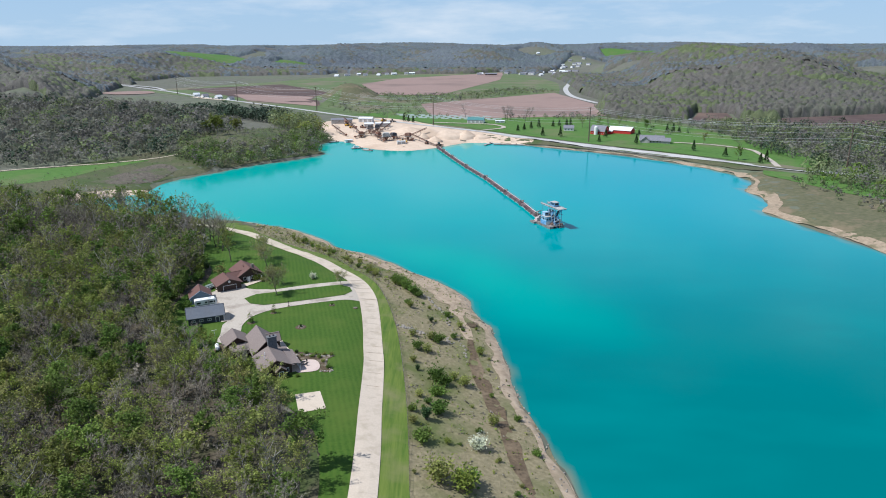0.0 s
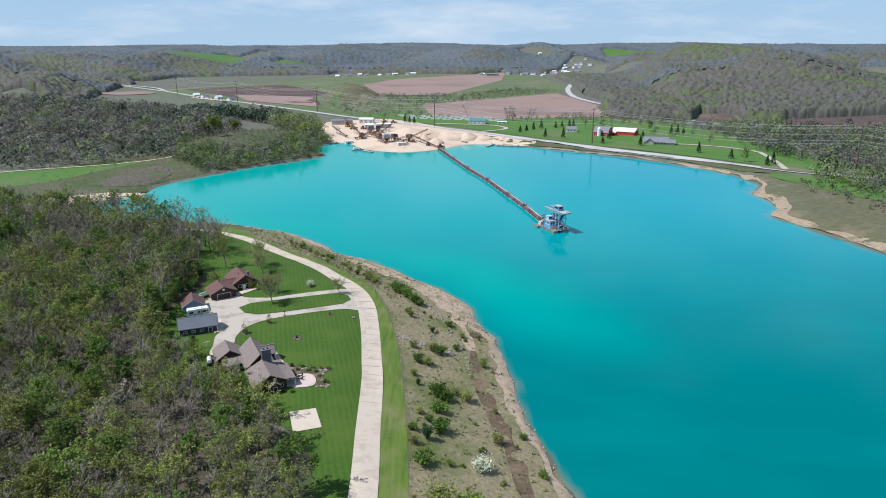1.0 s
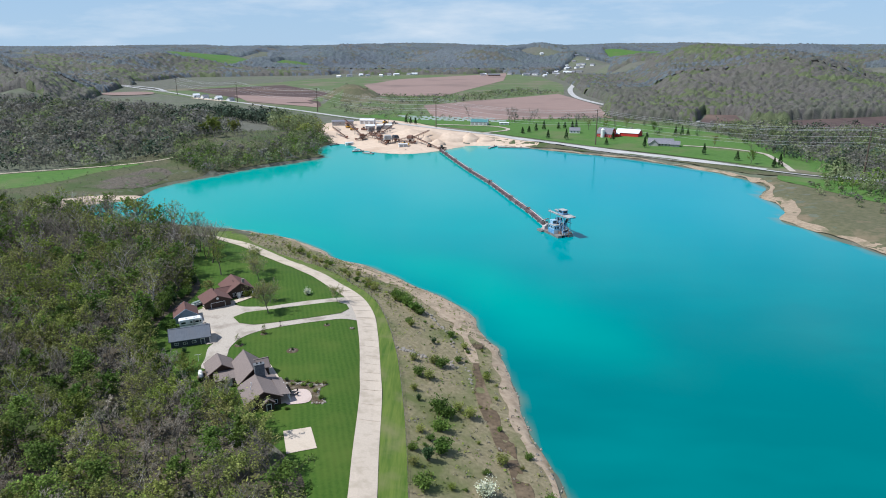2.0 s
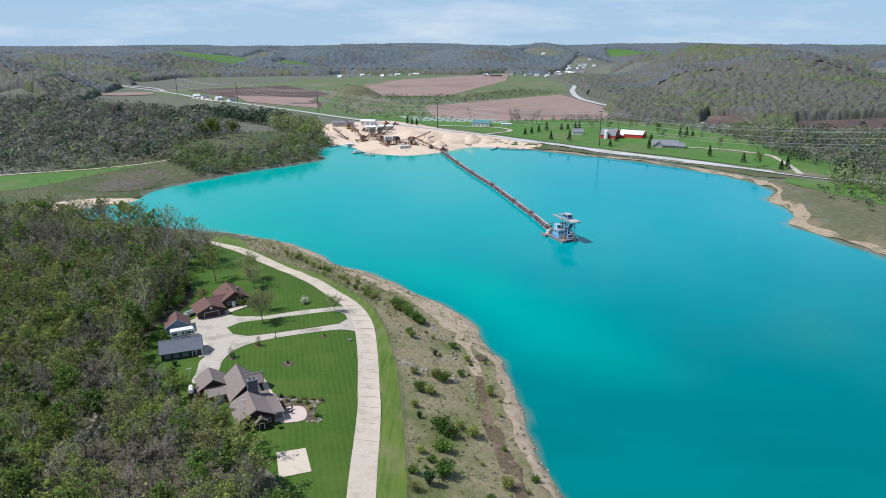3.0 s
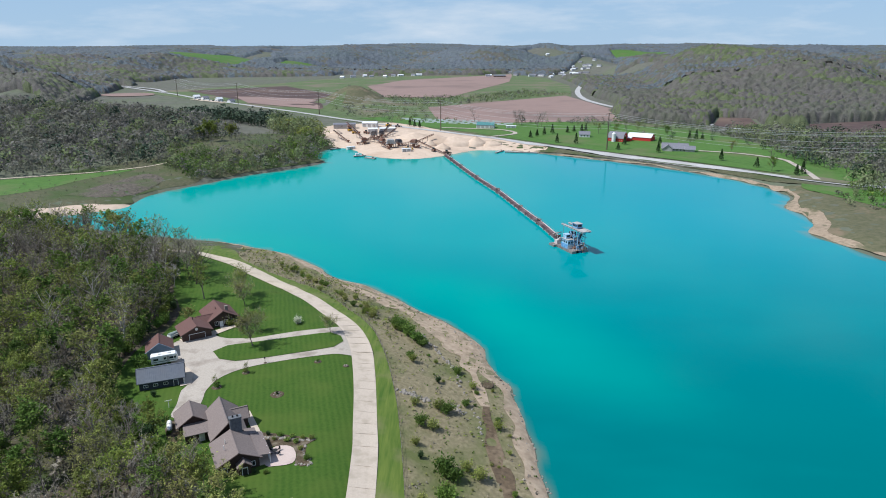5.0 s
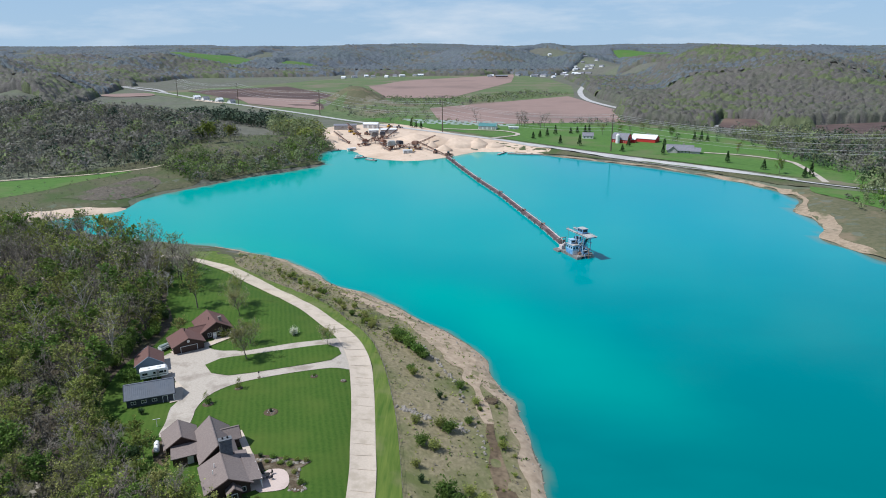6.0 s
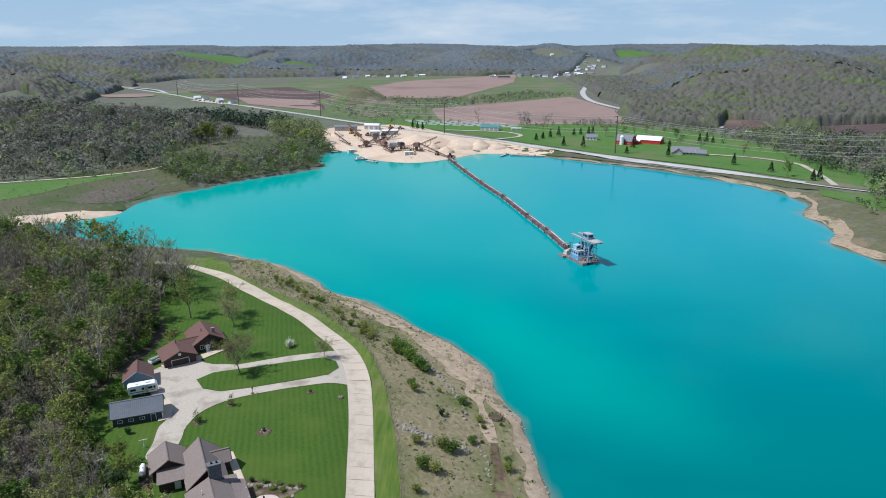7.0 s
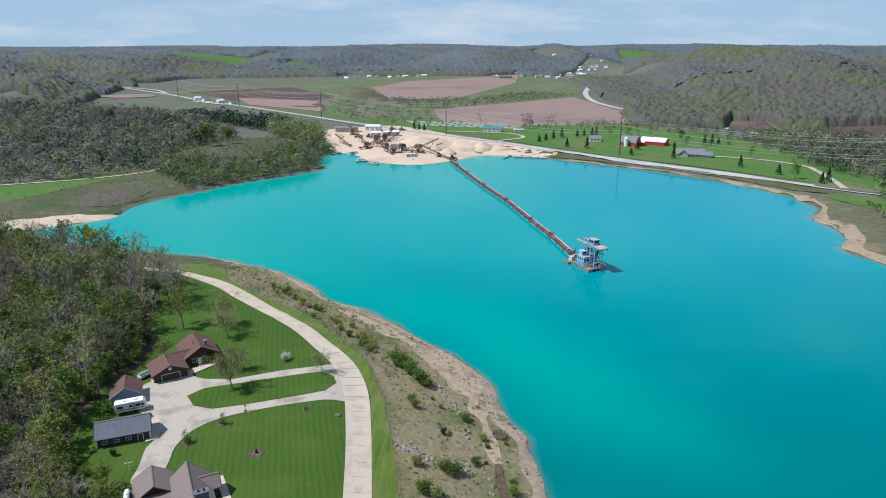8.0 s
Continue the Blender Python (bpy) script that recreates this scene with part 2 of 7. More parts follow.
M["belt"] = surface("dusty_red_belt", (0.085, 0.05, 0.055), (0.14, 0.085, 0.09), (0.20, 0.14, 0.145), fine=1.0, broad=0.15, rough=0.85)
M["pinksteel"] = surface("dusty_pale_steel", (0.50, 0.43, 0.41), (0.62, 0.55, 0.52), (0.36, 0.26, 0.24), fine=1.0, broad=0.2, rough=0.75)
M["deck"] = surface("grey_deck_plate", (0.38, 0.37, 0.36), (0.48, 0.47, 0.45), (0.30, 0.26, 0.23), fine=1.0, broad=0.3, rough=0.7)
M["blue"] = surface("dredge_blue_paint", (0.10, 0.26, 0.48), (0.15, 0.34, 0.58), (0.28, 0.44, 0.62), fine=0.8, broad=0.3, rough=0.5)
M["patio"] = surface("pinkish_concrete", (0.52, 0.41, 0.36), (0.58, 0.47, 0.41), (0.47, 0.37, 0.32), fine=2.5, broad=0.3, bump=0.15, depth=0.01)
M["paleblue"] = surface("pale_blue_paint", (0.30, 0.47, 0.62), (0.42, 0.58, 0.72), (0.20, 0.30, 0.42), fine=0.8, broad=0.3, rough=0.5)
M["cover"] = surface("dusty_plastic_cover", (0.24, 0.30, 0.27), (0.32, 0.37, 0.34), fine=0.5, rough=0.6)
M["timber"] = surface("weathered_timber", (0.10, 0.075, 0.055), (0.17, 0.13, 0.10), fine=2.0, rough=0.85, stretch=(3, 3, 0.4, 0))
M["wire"] = surface("aluminium_cable", (0.50, 0.50, 0.50), (0.6, 0.6, 0.6), fine=1.0, rough=0.4, metal=0.5)
M["black"] = surface("black_rubber", (0.015, 0.015, 0.016), (0.03, 0.03, 0.03), fine=3.0, rough=0.7)
M["yellow"] = surface("machine_yellow", (0.55, 0.30, 0.03), (0.62, 0.36, 0.05), fine=1.0, rough=0.5)


def glass_material():
    m, n, l, p = nodes_of("dark_window_glass")
    p.inputs["Base Color"].default_value = (0.02, 0.025, 0.03, 1)
    p.inputs["Roughness"].default_value, p.inputs["IOR"].default_value = 0.06, 1.5
    l.new(grain(n, l, 0.6, 0.3, 0.7), p.inputs["Specular IOR Level"])
    return m


def lawn_material():
    m, n, l, p = nodes_of("mown_lawn")
    pos = n.new("ShaderNodeNewGeometry").outputs["Position"]
    mp = n.new("ShaderNodeMapping")
    mp.inputs["Rotation"].default_value = (0, 0, radians(-14))
    l.new(pos, mp.inputs["Vector"])
    w = n.new("ShaderNodeTexWave")
    w.wave_type, w.bands_direction = "BANDS", "X"
    w.inputs["Scale"].default_value, w.inputs["Distortion"].default_value, w.inputs["Detail"].default_value = 0.21, 1.6, 2.0
    l.new(mp.outputs["Vector"], w.inputs["Vector"])
    base = blend(n, l, grain(n, l, 1.5, 0.3, 0.7), (0.034, 0.082, 0.009), (0.055, 0.110, 0.013))
    base = blend(n, l, grain(n, l, 0.10, 0.45, 0.75), base, (0.074, 0.116, 0.018))
    r = n.new("ShaderNodeMapRange")
    r.inputs["To Min"].default_value, r.inputs["To Max"].default_value = 0.0, 0.38
    l.new(w.outputs["Fac"], r.inputs["Value"])
    l.new(blend(n, l, r.outputs["Result"], base, (0.080, 0.134, 0.020)), p.inputs["Base Color"])
    p.inputs["Roughness"].default_value, p.inputs["Specular IOR Level"].default_value = 0.9, 0.2
    bumped(n, l, p, grain(n, l, 6.0, 0.3, 0.7), 0.4, 0.04)
    return m


def water_material():
    """Clay-milky water, greener over the shelf along the near bank; far out the sky's reflection is put in as paler
    blue.
    """
    m, n, l, p = nodes_of("turquoise_lake_water")
    at = {}
    for key in ("silt", "shelf", "far"):
        at[key] = n.new("ShaderNodeAttribute")
        at[key].attribute_name = key
    # Base colour pales and blues with distance, in place of reflected sky.
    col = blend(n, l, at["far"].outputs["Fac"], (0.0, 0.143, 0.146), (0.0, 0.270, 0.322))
    col = blend(n, l, at["shelf"].outputs["Fac"], col, (0.0, 0.33, 0.265))
    col = blend(n, l, grain(n, l, 0.011, 0.46, 0.72, 3.0, (1, 2.2, 1, 30)), col, blend(n, l, 0.16, col, (0.0, 0.33, 0.31)))
    col = blend(n, l, at["silt"].outputs["Fac"], col, (0.21, 0.195, 0.13))
    l.new(col, p.inputs["Base Color"])
    p.inputs["Roughness"].default_value, p.inputs["IOR"].default_value = 0.10, 1.33
    p.inputs["Specular IOR Level"].default_value = 0.16
    bumped(n, l, p, grain(n, l, 0.5, 0.2, 0.8, 4.0), 0.25, 0.06)
    return m


M["glass"], M["lawn"], M["water"] = glass_material(), lawn_material(), water_material()


# ---------------- building tools ----------------
class Geo:
    """Vertices and faces that become one mesh."""

    def __init__(self):
        self.v, self.f = [], []

    def add(self, verts, faces):
        k = len(self.v)
        self.v += [tuple(p) for p in verts]
        self.f += [tuple(i + k for i in face) for face in faces]
        return self

    def box(self, c, s, turn=0.0):
        cx, cy, cz = c
        ca, sa = math.cos(radians(turn)), math.sin(radians(turn))
        vs = []
        for k in (-0.5, 0.5):
            for i, j in ((-0.5, -0.5), (0.5, -0.5), (0.5, 0.5), (-0.5, 0.5)):
                x, y = i * s[0], j * s[1]
                vs.append((cx + ca * x - sa * y, cy + sa * x + ca * y, cz + k * s[2]))
        return self.add(vs, [(3, 2, 1, 0), (4, 5, 6, 7), (0, 1, 5, 4), (1, 2, 6, 5), (2, 3, 7, 6), (3, 0, 4, 7)])

    def rod(self, a, b, r0, r1=None, n=6, caps=True):
        a, b = Vector(a), Vector(b)
        r1 = r0 if r1 is None else r1
        d = (b - a).normalized()
        u = d.cross(Vector((0, 0, 1)) if abs(d.z) < 0.9 else Vector((1, 0, 0))).normalized()
        w = d.cross(u)
        vs = []
        for p, r in ((a, r0), (b, r1)):
            for i in range(n):
                t = 2 * math.pi * i / n
                vs.append(p + r * (math.cos(t) * u + math.sin(t) * w))
        fs = [(i, (i + 1) % n, n + (i + 1) % n, n + i) for i in range(n)]
        if caps:
            fs += [tuple(range(n))[::-1], tuple(range(n, 2 * n))]
        return self.add(vs, fs)

    def slab(self, corners, thick):
        """A flat plate over the corners, thick downwards."""
        n = len(corners)
        vs = [tuple(c) for c in corners] + [(c[0], c[1], c[2] - thick) for c in corners]
        return self.add(vs, [tuple(range(n)), tuple(range(2 * n - 1, n - 1, -1))] + [(i, n + i, n + (i + 1) % n, (i + 1) % n) for i in range(n)])

    def truss(self, a, b, w, h, bays, r=0.1):
        """A box girder of bars from a to b."""
        a, b = Vector(a), Vector(b)
        d = b - a
        side = d.cross(Vector((0, 0, 1))).normalized() * (w / 2)
        up = side.cross(d).normalized() * h
        rails = [a - side, a + side, a + side + up, a - side + up]
        for p in rails:
            self.rod(p, p + d, r, n=4)
        for i in range(bays + 1):
            q = [p + d * (i / bays) for p in rails]
            for j in range(4):
                self.rod(q[j], q[(j + 1) % 4], r * 0.7, n=3, caps=False)
            if i < bays:
                e = [p + d * ((i + 1) / bays) for p in rails]
                self.rod(q[0], e[3], r * 0.7, n=3, caps=False)
                self.rod(q[1], e[2], r * 0.7, n=3, caps=False)
        return self


def mesh_of(name, geo, material, smooth=False):
    me = bpy.data.meshes.new(name)
    me.from_pydata(geo.v, [], geo.f)
    me.materials.append(material)
    if smooth:
        me.polygons.foreach_set("use_smooth", [True] * len(me.polygons))
    me.update()
    return me


def part(name, geo, material, parent=None, label="", smooth=False):
    ob = new(name, geo if isinstance(geo, bpy.types.Mesh) else mesh_of(name, geo, material, smooth))
    ob.parent = parent
    if label:
        ob["label"] = label
    return ob


def thing(name, label, category, m, group="", kind=""):
    ob = new(name)
    ob.empty_display_size = 0.2
    ob.matrix_world = m
    return tagged(ob, label, category, group, kind)


def sm(a, b, x):
    t = np.clip((x - a) / (b - a), 0, 1)
    return t * t * (3 - 2 * t)


def smooth_line(pts, step):
    """A soft curve through the points, cut into steps."""
    p = np.array(pts, float)
    p = np.vstack([2 * p[0] - p[1], p, 2 * p[-1] - p[-2]])
    out = []
    for i in range(1, len(p) - 2):
        n = max(1, int(np.linalg.norm(p[i + 1] - p[i]) / step))
        for t in np.arange(n) / n:
            out.append(0.5 * (2 * p[i] + (p[i + 1] - p[i - 1]) * t + (2 * p[i - 1] - 5 * p[i] + 4 * p[i + 1] - p[i + 2]) * t**2 + (3 * p[i] - p[i - 1] - 3 * p[i + 1] + p[i + 2]) * t**3))
    return np.array(out + [p[-2]])


# ---------------- plan: the lake's shore and the lie of the land ----------------
NEAR_SHORE = [(60, -400), (46, 20), (36, 95), (30, 129), (25.6, 157), (21.2, 176), (20, 197), (17, 221.5), (11.9, 237), (9.8, 249.5), (5.4, 261), (-3, 272), (-13, 283.5), (-24.5, 297), (-39, 311), (-53, 322), (-64, 337), (-81, 354), (-98, 364), (-118, 374), (-143, 381), (-176, 390), (-213, 405), (-240, 416)]
FAR_SHORE = [(-236, 430), (-215, 444), (-205, 458), (-208, 474), (-202, 495), (-192, 510), (-175, 533), (-159, 558), (-143, 572), (-123, 594), (-112, 607), (-109, 619), (-119, 640), (-123, 675), (-110, 699), (-95, 687), (-77, 653), (-56, 638), (-34, 634), (-7, 651), (9, 669), (27, 684), (56, 680)]
EAST_SHORE = [(77, 668), (98, 652), (131, 627), (162, 601), (192, 568), (214, 536), (224, 508), (226, 480), (209, 452), (211, 432), (205, 408), (194, 390), (200, 370), (203, 352), (211, 333), (216, 307), (224, 270), (240, 200), (255, 90), (270, -400)]
SHORE = np.vstack([smooth_line(NEAR_SHORE, 6), smooth_line(FAR_SHORE, 6), smooth_line(EAST_SHORE, 6)])
wob = np.random.RandomState(4).normal(0, 0.5, SHORE.shape)
SHORE = SHORE + wob


def inside(poly, x, y):
    poly = np.asarray(poly, float)
    hit = np.zeros(np.shape(x), bool)
    for (x0, y0), (x1, y1) in zip(poly, np.roll(poly, -1, 0)):
        if y0 != y1:
            hit ^= ((y0 > y) != (y1 > y)) & (x < (x1 - x0) * (y - y0) / (y1 - y0) + x0)
    return hit


def off_shore(x, y):
    """Metres from the shore line: over 0 on land, under 0 in the lake."""
    if np.size(x) < 400:
        px, py = np.ravel(x)[:, None], np.ravel(y)[:, None]
        x0, y0 = SHORE.T
        dx, dy = (np.roll(SHORE, -1, 0) - SHORE).T
        t = np.clip(((px - x0) * dx + (py - y0) * dy) / (dx * dx + dy * dy + 1e-9), 0, 1)
        away = np.sqrt(((px - x0 - t * dx) ** 2 + (py - y0 - t * dy) ** 2).min(1))
        y1 = y0 + dy
        cross = ((y0 > py) != (y1 > py)) & (px < dx * (py - y0) / np.where(dy == 0, 1, dy) + x0)
        return (away * np.where(cross.sum(1) % 2, -1, 1)).reshape(np.shape(x))
    best = np.full(np.shape(x), 1e9)
    for (x0, y0), (x1, y1) in zip(SHORE, np.roll(SHORE, -1, 0)):
        dx, dy = x1 - x0, y1 - y0
        t = np.clip(((x - x0) * dx + (y - y0) * dy) / (dx * dx + dy * dy + 1e-9), 0, 1)
        best = np.minimum(best, (x - x0 - t * dx) ** 2 + (y - y0 - t * dy) ** 2)
    return np.sqrt(best) * np.where(inside(SHORE, x, y), -1, 1)


def waves(x, y, size, seed):
    """Soft uneven relief between about -1 and 1."""
    rs, out = np.random.RandomState(seed), 0
    for k in range(7):
        a, ph, s = rs.uniform(0, 6.28), rs.uniform(0, 6.28), rs.uniform(0.6, 1.7)
        out = out + np.sin((x * math.cos(a) + y * math.sin(a)) * 6.28 * s / size + ph)
    return out / 3.2


def land(x, y, d=None):
    """The ground's height; d: metres from the shore, where known."""
    x, y = np.asarray(x, float), np.asarray(y, float)
    d = off_shore(x, y) if d is None else d
    near = sm(430, 350, y) * sm(160, 100, x)
    top = 4 + 8 * near
    yard = sm(-135, -115, x) * sm(100, 70, x) * sm(610, 635, y)
    wide = 14 + 30 * near + 22 * yard
    t = np.clip(d / wide, 0, 1.15)
    h = top * np.where(t < 0.85, t, 0.85 + 0.15 * sm(0.85, 1.15, t) * 1.0)
    h = np.minimum(h, top)
    h = h + 0.5 * (1 - yard) * sm(0, 1.5, d) * sm(14, 3, d) + 0.25 * waves(x, y, 9, 2) * sm(1, 8, d) * sm(40, 20, d)
    h = np.where(d < 0, np.maximum(-4, d * 0.35), h)
    dry = sm(5, 60, d)
    h = h + dry * near * (3 * sm(-95, -260, x) + 1.5 * sm(-85, -120, x) * waves(x, y, 60, 3))
    # wooded hill, headland and mound beyond the lake
    h = h + dry * 26 * np.exp(-(((x + 470) / 170) ** 2 + ((y - 760) / 150) ** 2))
    h = h + dry * 8 * np.exp(-(((x + 190) / 55) ** 2 + ((y - 650) / 70) ** 2))
    h = h + 27 * np.exp(-(((x + 158) / 42) ** 2 + ((y - 1165) / 60) ** 2))
    h = h + dry * 3.0 * sm(560, 470, y) * sm(240, 330, x)
    # far hills round the valley
    r = np.hypot(x, y)
    a = np.where(y > 1, x / np.maximum(y, 1), np.sign(x) * 3)
    start = 2150 - 1150 * sm(-0.36, -0.62, a) - 1150 * sm(0.16, 0.36, a)
    rise = sm(0, 500, r - start)
    hills = 34 + 30 * waves(x, y, 1100, 5) + 17 * waves(x, y, 420, 6)
    hills = hills * (1 - sm(2600, 4300, r)) + (60 + 7 * waves(x, y, 1500, 7)) * sm(2600, 4300, r)
    return h + rise * np.maximum(hills, -1)


def land_at(x, y):
    return float(land(np.array([x]), np.array([y]))[0])


def sheet(name, verts, faces, material, label, category, parent=None):
    g = Geo()
    g.v, g.f = verts, faces
    ob = part(name, g, material, parent, "", True)
    return tagged(ob, label, category, "", "structure") if parent is None else ob


def draped(name, outline, material, label, category, lift=0.08, grid=4.0, soft=True, step=3.0):
    """A patch of ground cover inside the outline, laid on the land."""
    from mathutils.geometry import delaunay_2d_cdt
    o = np.array(outline, float)
    if soft:
        o = smooth_line(list(outline) + [outline[0]], step)[:-1]
    lo, hi = o.min(0), o.max(0)
    gx, gy = np.meshgrid(np.arange(lo[0], hi[0], grid), np.arange(lo[1], hi[1], grid))
    gx, gy = gx.ravel() + 0.01, gy.ravel() + 0.013
    k = inside(o, gx, gy)
    for (x0, y0), (x1, y1) in zip(o, np.roll(o, -1, 0)):
        dx, dy = x1 - x0, y1 - y0
        t = np.clip(((gx - x0) * dx + (gy - y0) * dy) / (dx * dx + dy * dy + 1e-9), 0, 1)
        k &= np.hypot(gx - x0 - t * dx, gy - y0 - t * dy) > grid * 0.35
    pts = [Vector(p) for p in o] + [Vector((a, b)) for a, b in zip(gx[k], gy[k])]
    vs, _, fs, *_ = delaunay_2d_cdt(pts, [], [list(range(len(o)))], 1, 0.001)
    xy = np.array([tuple(v) for v in vs])
    z = land(xy[:, 0], xy[:, 1]) + lift
    return sheet(name, [tuple(p) for p in np.column_stack([xy, z])], [tuple(f) for f in fs], material, label, category)


def ribbon(name, line, width, material, label, category, lift=0.1, step=3.0, parent=None, across=3, ragged=0.0):
    """A band of even or given width along a line, laid on the land."""
    w = np.array([p[2] if len(p) > 2 else width for p in line], float)
    c = smooth_line([(p[0], p[1], q) for p, q in zip(line, w)], step)
    if ragged:
        ra = np.random.RandomState(int(abs(c[0, 0]) * 10) % 1000)
        at = np.arange(0, len(c) + 4, 4)
        soft = [np.convolve(np.interp(np.arange(len(c)), at, ra.normal(0, ragged, len(at))), np.ones(3) / 3, "same") for _ in range(3)]
        c[:, 2] *= np.clip(1 + 1.2 * soft[0], 0.3, 2)
        c[:, :2] += 1.6 * np.column_stack(soft[1:])
    d = np.gradient(c[:, :2], axis=0)
    d /= np.linalg.norm(d, axis=1)[:, None]
    side = np.column_stack([d[:, 1], -d[:, 0]])
    rows = [c[:, :2] + side * (c[:, 2:] * (j / across - 0.5)) for j in range(across + 1)]
    xy = np.stack(rows, 1).reshape(-1, 2)
    z = land(xy[:, 0], xy[:, 1]) + lift
    n = across + 1
    fs = [(i * n + j, i * n + j + 1, (i + 1) * n + j + 1, (i + 1) * n + j) for i in range(len(c) - 1) for j in range(across)]
    return sheet(name, [tuple(p) for p in np.column_stack([xy, z])], fs, material, label, category, parent)


# ---------------- ground and water ----------------
def spread_axis(fine_lo, fine_hi, fine, lo, hi, grow=1.09):
    a, v, s = [fine_lo], fine_lo, fine
    while v > lo:
        s *= grow
        v -= s
        a.insert(0, max(v, lo))
    b, v, s = list(np.arange(fine_lo + fine, fine_hi, fine)), fine_hi, fine
    while v < hi:
        b.append(v)
        s *= grow
        v += s
    return np.array(a + b + [hi])


def ground():
    xs = spread_axis(-140, 60, 3.0, -4200, 4200, 1.055)
    ys = spread_axis(90, 400, 3.0, -1500, 4930, 1.04)
    gx, gy = np.meshgrid(xs, ys)
    z = land(gx.ravel(), gy.ravel())
    z -= 0.45 * ((gx > -100) & (gx < 60) & (gy > -130) & (gy < 370)).ravel() * sm(2, 6, off_shore(gx.ravel(), gy.ravel()))
    n = len(xs)
    fs = [(j * n + i, j * n + i + 1, (j + 1) * n + i + 1, (j + 1) * n + i) for j in range(len(ys) - 1) for i in range(n - 1)]
    m, nn, l, p = nodes_of("wooded_land")
    vo = nn.new("ShaderNodeTexVoronoi")
    vo.inputs["Scale"].default_value, vo.inputs["Randomness"].default_value = 0.11, 1.0
    l.new(nn.new("ShaderNodeNewGeometry").outputs["Position"], vo.inputs["Vector"])
    sep = nn.new("ShaderNodeSeparateColor")
    l.new(vo.outputs["Color"], sep.inputs["Color"])
    col = blend(nn, l, sep.outputs["Red"], (0.122, 0.127, 0.10), (0.165, 0.163, 0.135))
    col = blend(nn, l, grain(nn, l, 0.006, 0.44, 0.62, 3.0), col, blend(nn, l, sep.outputs["Green"], (0.115, 0.14, 0.085), (0.16, 0.175, 0.12)))
    col = blend(nn, l, grain(nn, l, 0.6, 0.3, 0.7, 4.0), col, blend(nn, l, 0.5, col, (0.10, 0.095, 0.075)))
    l.new(col, p.inputs["Base Color"])
    inv = nn.new("ShaderNodeMath")
    inv.operation = "MULTIPLY"
    inv.inputs[1].default_value = -1.0
    l.new(vo.outputs["Distance"], inv.inputs[0])
    bumped(nn, l, p, inv.outputs["Value"], 0.35, 3.0)
    p.inputs["Roughness"].default_value, p.inputs["Specular IOR Level"].default_value = 0.95, 0.1
    sheet("ground", [tuple(q) for q in np.column_stack([gx.ravel(), gy.ravel(), z])], fs, m, "rolling spring land of grass, earth and leaf litter", "ground")


def lake():
    from mathutils.geometry import delaunay_2d_cdt
    xs, ys = np.meshgrid(np.arange(-260, 300, 8.0), np.arange(-400, 720, 8.0))
    xs, ys = xs.ravel(), ys.ravel()
    d = off_shore(xs, ys)
    k = d < 6
    sx, sy = np.meshgrid(np.arange(-90, 60, 2.0), np.arange(100, 380, 2.0))
    sx, sy = sx.ravel() + 0.5, sy.ravel() + 0.5
    e = off_shore(sx, sy)
    kk = (e < 5) & (e > -12)
    px, py = np.r_[xs[k], sx[kk]], np.r_[ys[k], sy[kk]]
    dd = np.r_[d[k], e[kk]]
    vs, _, fs, orig, *_ = delaunay_2d_cdt([Vector((a, b)) for a, b in zip(px, py)], [], [], 0, 0.001)
    xy = np.array([tuple(v) for v in vs])
    dist = off_shore(xy[:, 0], xy[:, 1])
    keep = [tuple(f) for f in fs if max(dist[i] for i in f) < 9 and max(np.linalg.norm(xy[f[i]] - xy[f[i - 1]]) for i in range(3)) < 20]
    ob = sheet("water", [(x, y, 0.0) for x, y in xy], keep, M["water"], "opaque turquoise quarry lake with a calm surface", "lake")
    x, y = xy.T
    off = -dist
    wob = 0.8 * waves(x, y, 25, 9)
    near_side = sm(120, 60, x - 0.35 * (300 - y) * (y < 300)) * sm(420, 360, y)
    streak = np.exp(-(((x - 0.5 * (250 - y) - 40 - 6 * waves(x, y, 70, 8)) / 24) ** 2)) * sm(190, 235, y) * sm(350, 290, y)
    bay = sm(-30, -140, x) * sm(330, 380, y) * sm(640, 480, y)
    far_end = sm(480, 620, y) * sm(110, 20, x)
    values = {
        "silt": 0.62 * sm(-2.2, 0.8, dist + wob),
        "shelf": np.clip(near_side * np.exp(-((off - 14) / 20) ** 2) * sm(200, 260, y) * 0.26 + 0.42 * streak + 0.3 * bay + 0.35 * far_end + 0.38 * sm(170, -10, x) * sm(230, 420, y), 0, 1),
        # how much reflected sky is mixed into the base colour
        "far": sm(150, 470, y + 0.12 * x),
    }
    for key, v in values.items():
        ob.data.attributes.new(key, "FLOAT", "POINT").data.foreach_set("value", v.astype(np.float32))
    return ob


ground()
lake()

ROAD = [(-13.6, -120, 6.1), (-14.4, -40, 6.1), (-15.3, 40, 6.1), (-16.4, 113, 6.0), (-18.5, 149, 5.9), (-20, 173, 5.9), (-21.3, 184, 5.9), (-23, 198, 5.9), (-25, 212, 6.2), (-28, 228, 6.6), (-33.2, 242, 6.6), (-41, 254.5, 6.4), (-51.5, 269, 6.2), (-67, 285.5, 6.4), (-79.5, 299, 8), (-93, 311, 6.4), (-114, 320.5, 6), (-150, 326, 5)]
FENCE = [(-1, -120), (-4, 80), (-7, 116), (-8, 132), (-10, 158), (-13, 185), (-16, 205), (-22, 232), (-30, 252), (-39, 267), (-49, 281), (-66, 298), (-86, 314)]
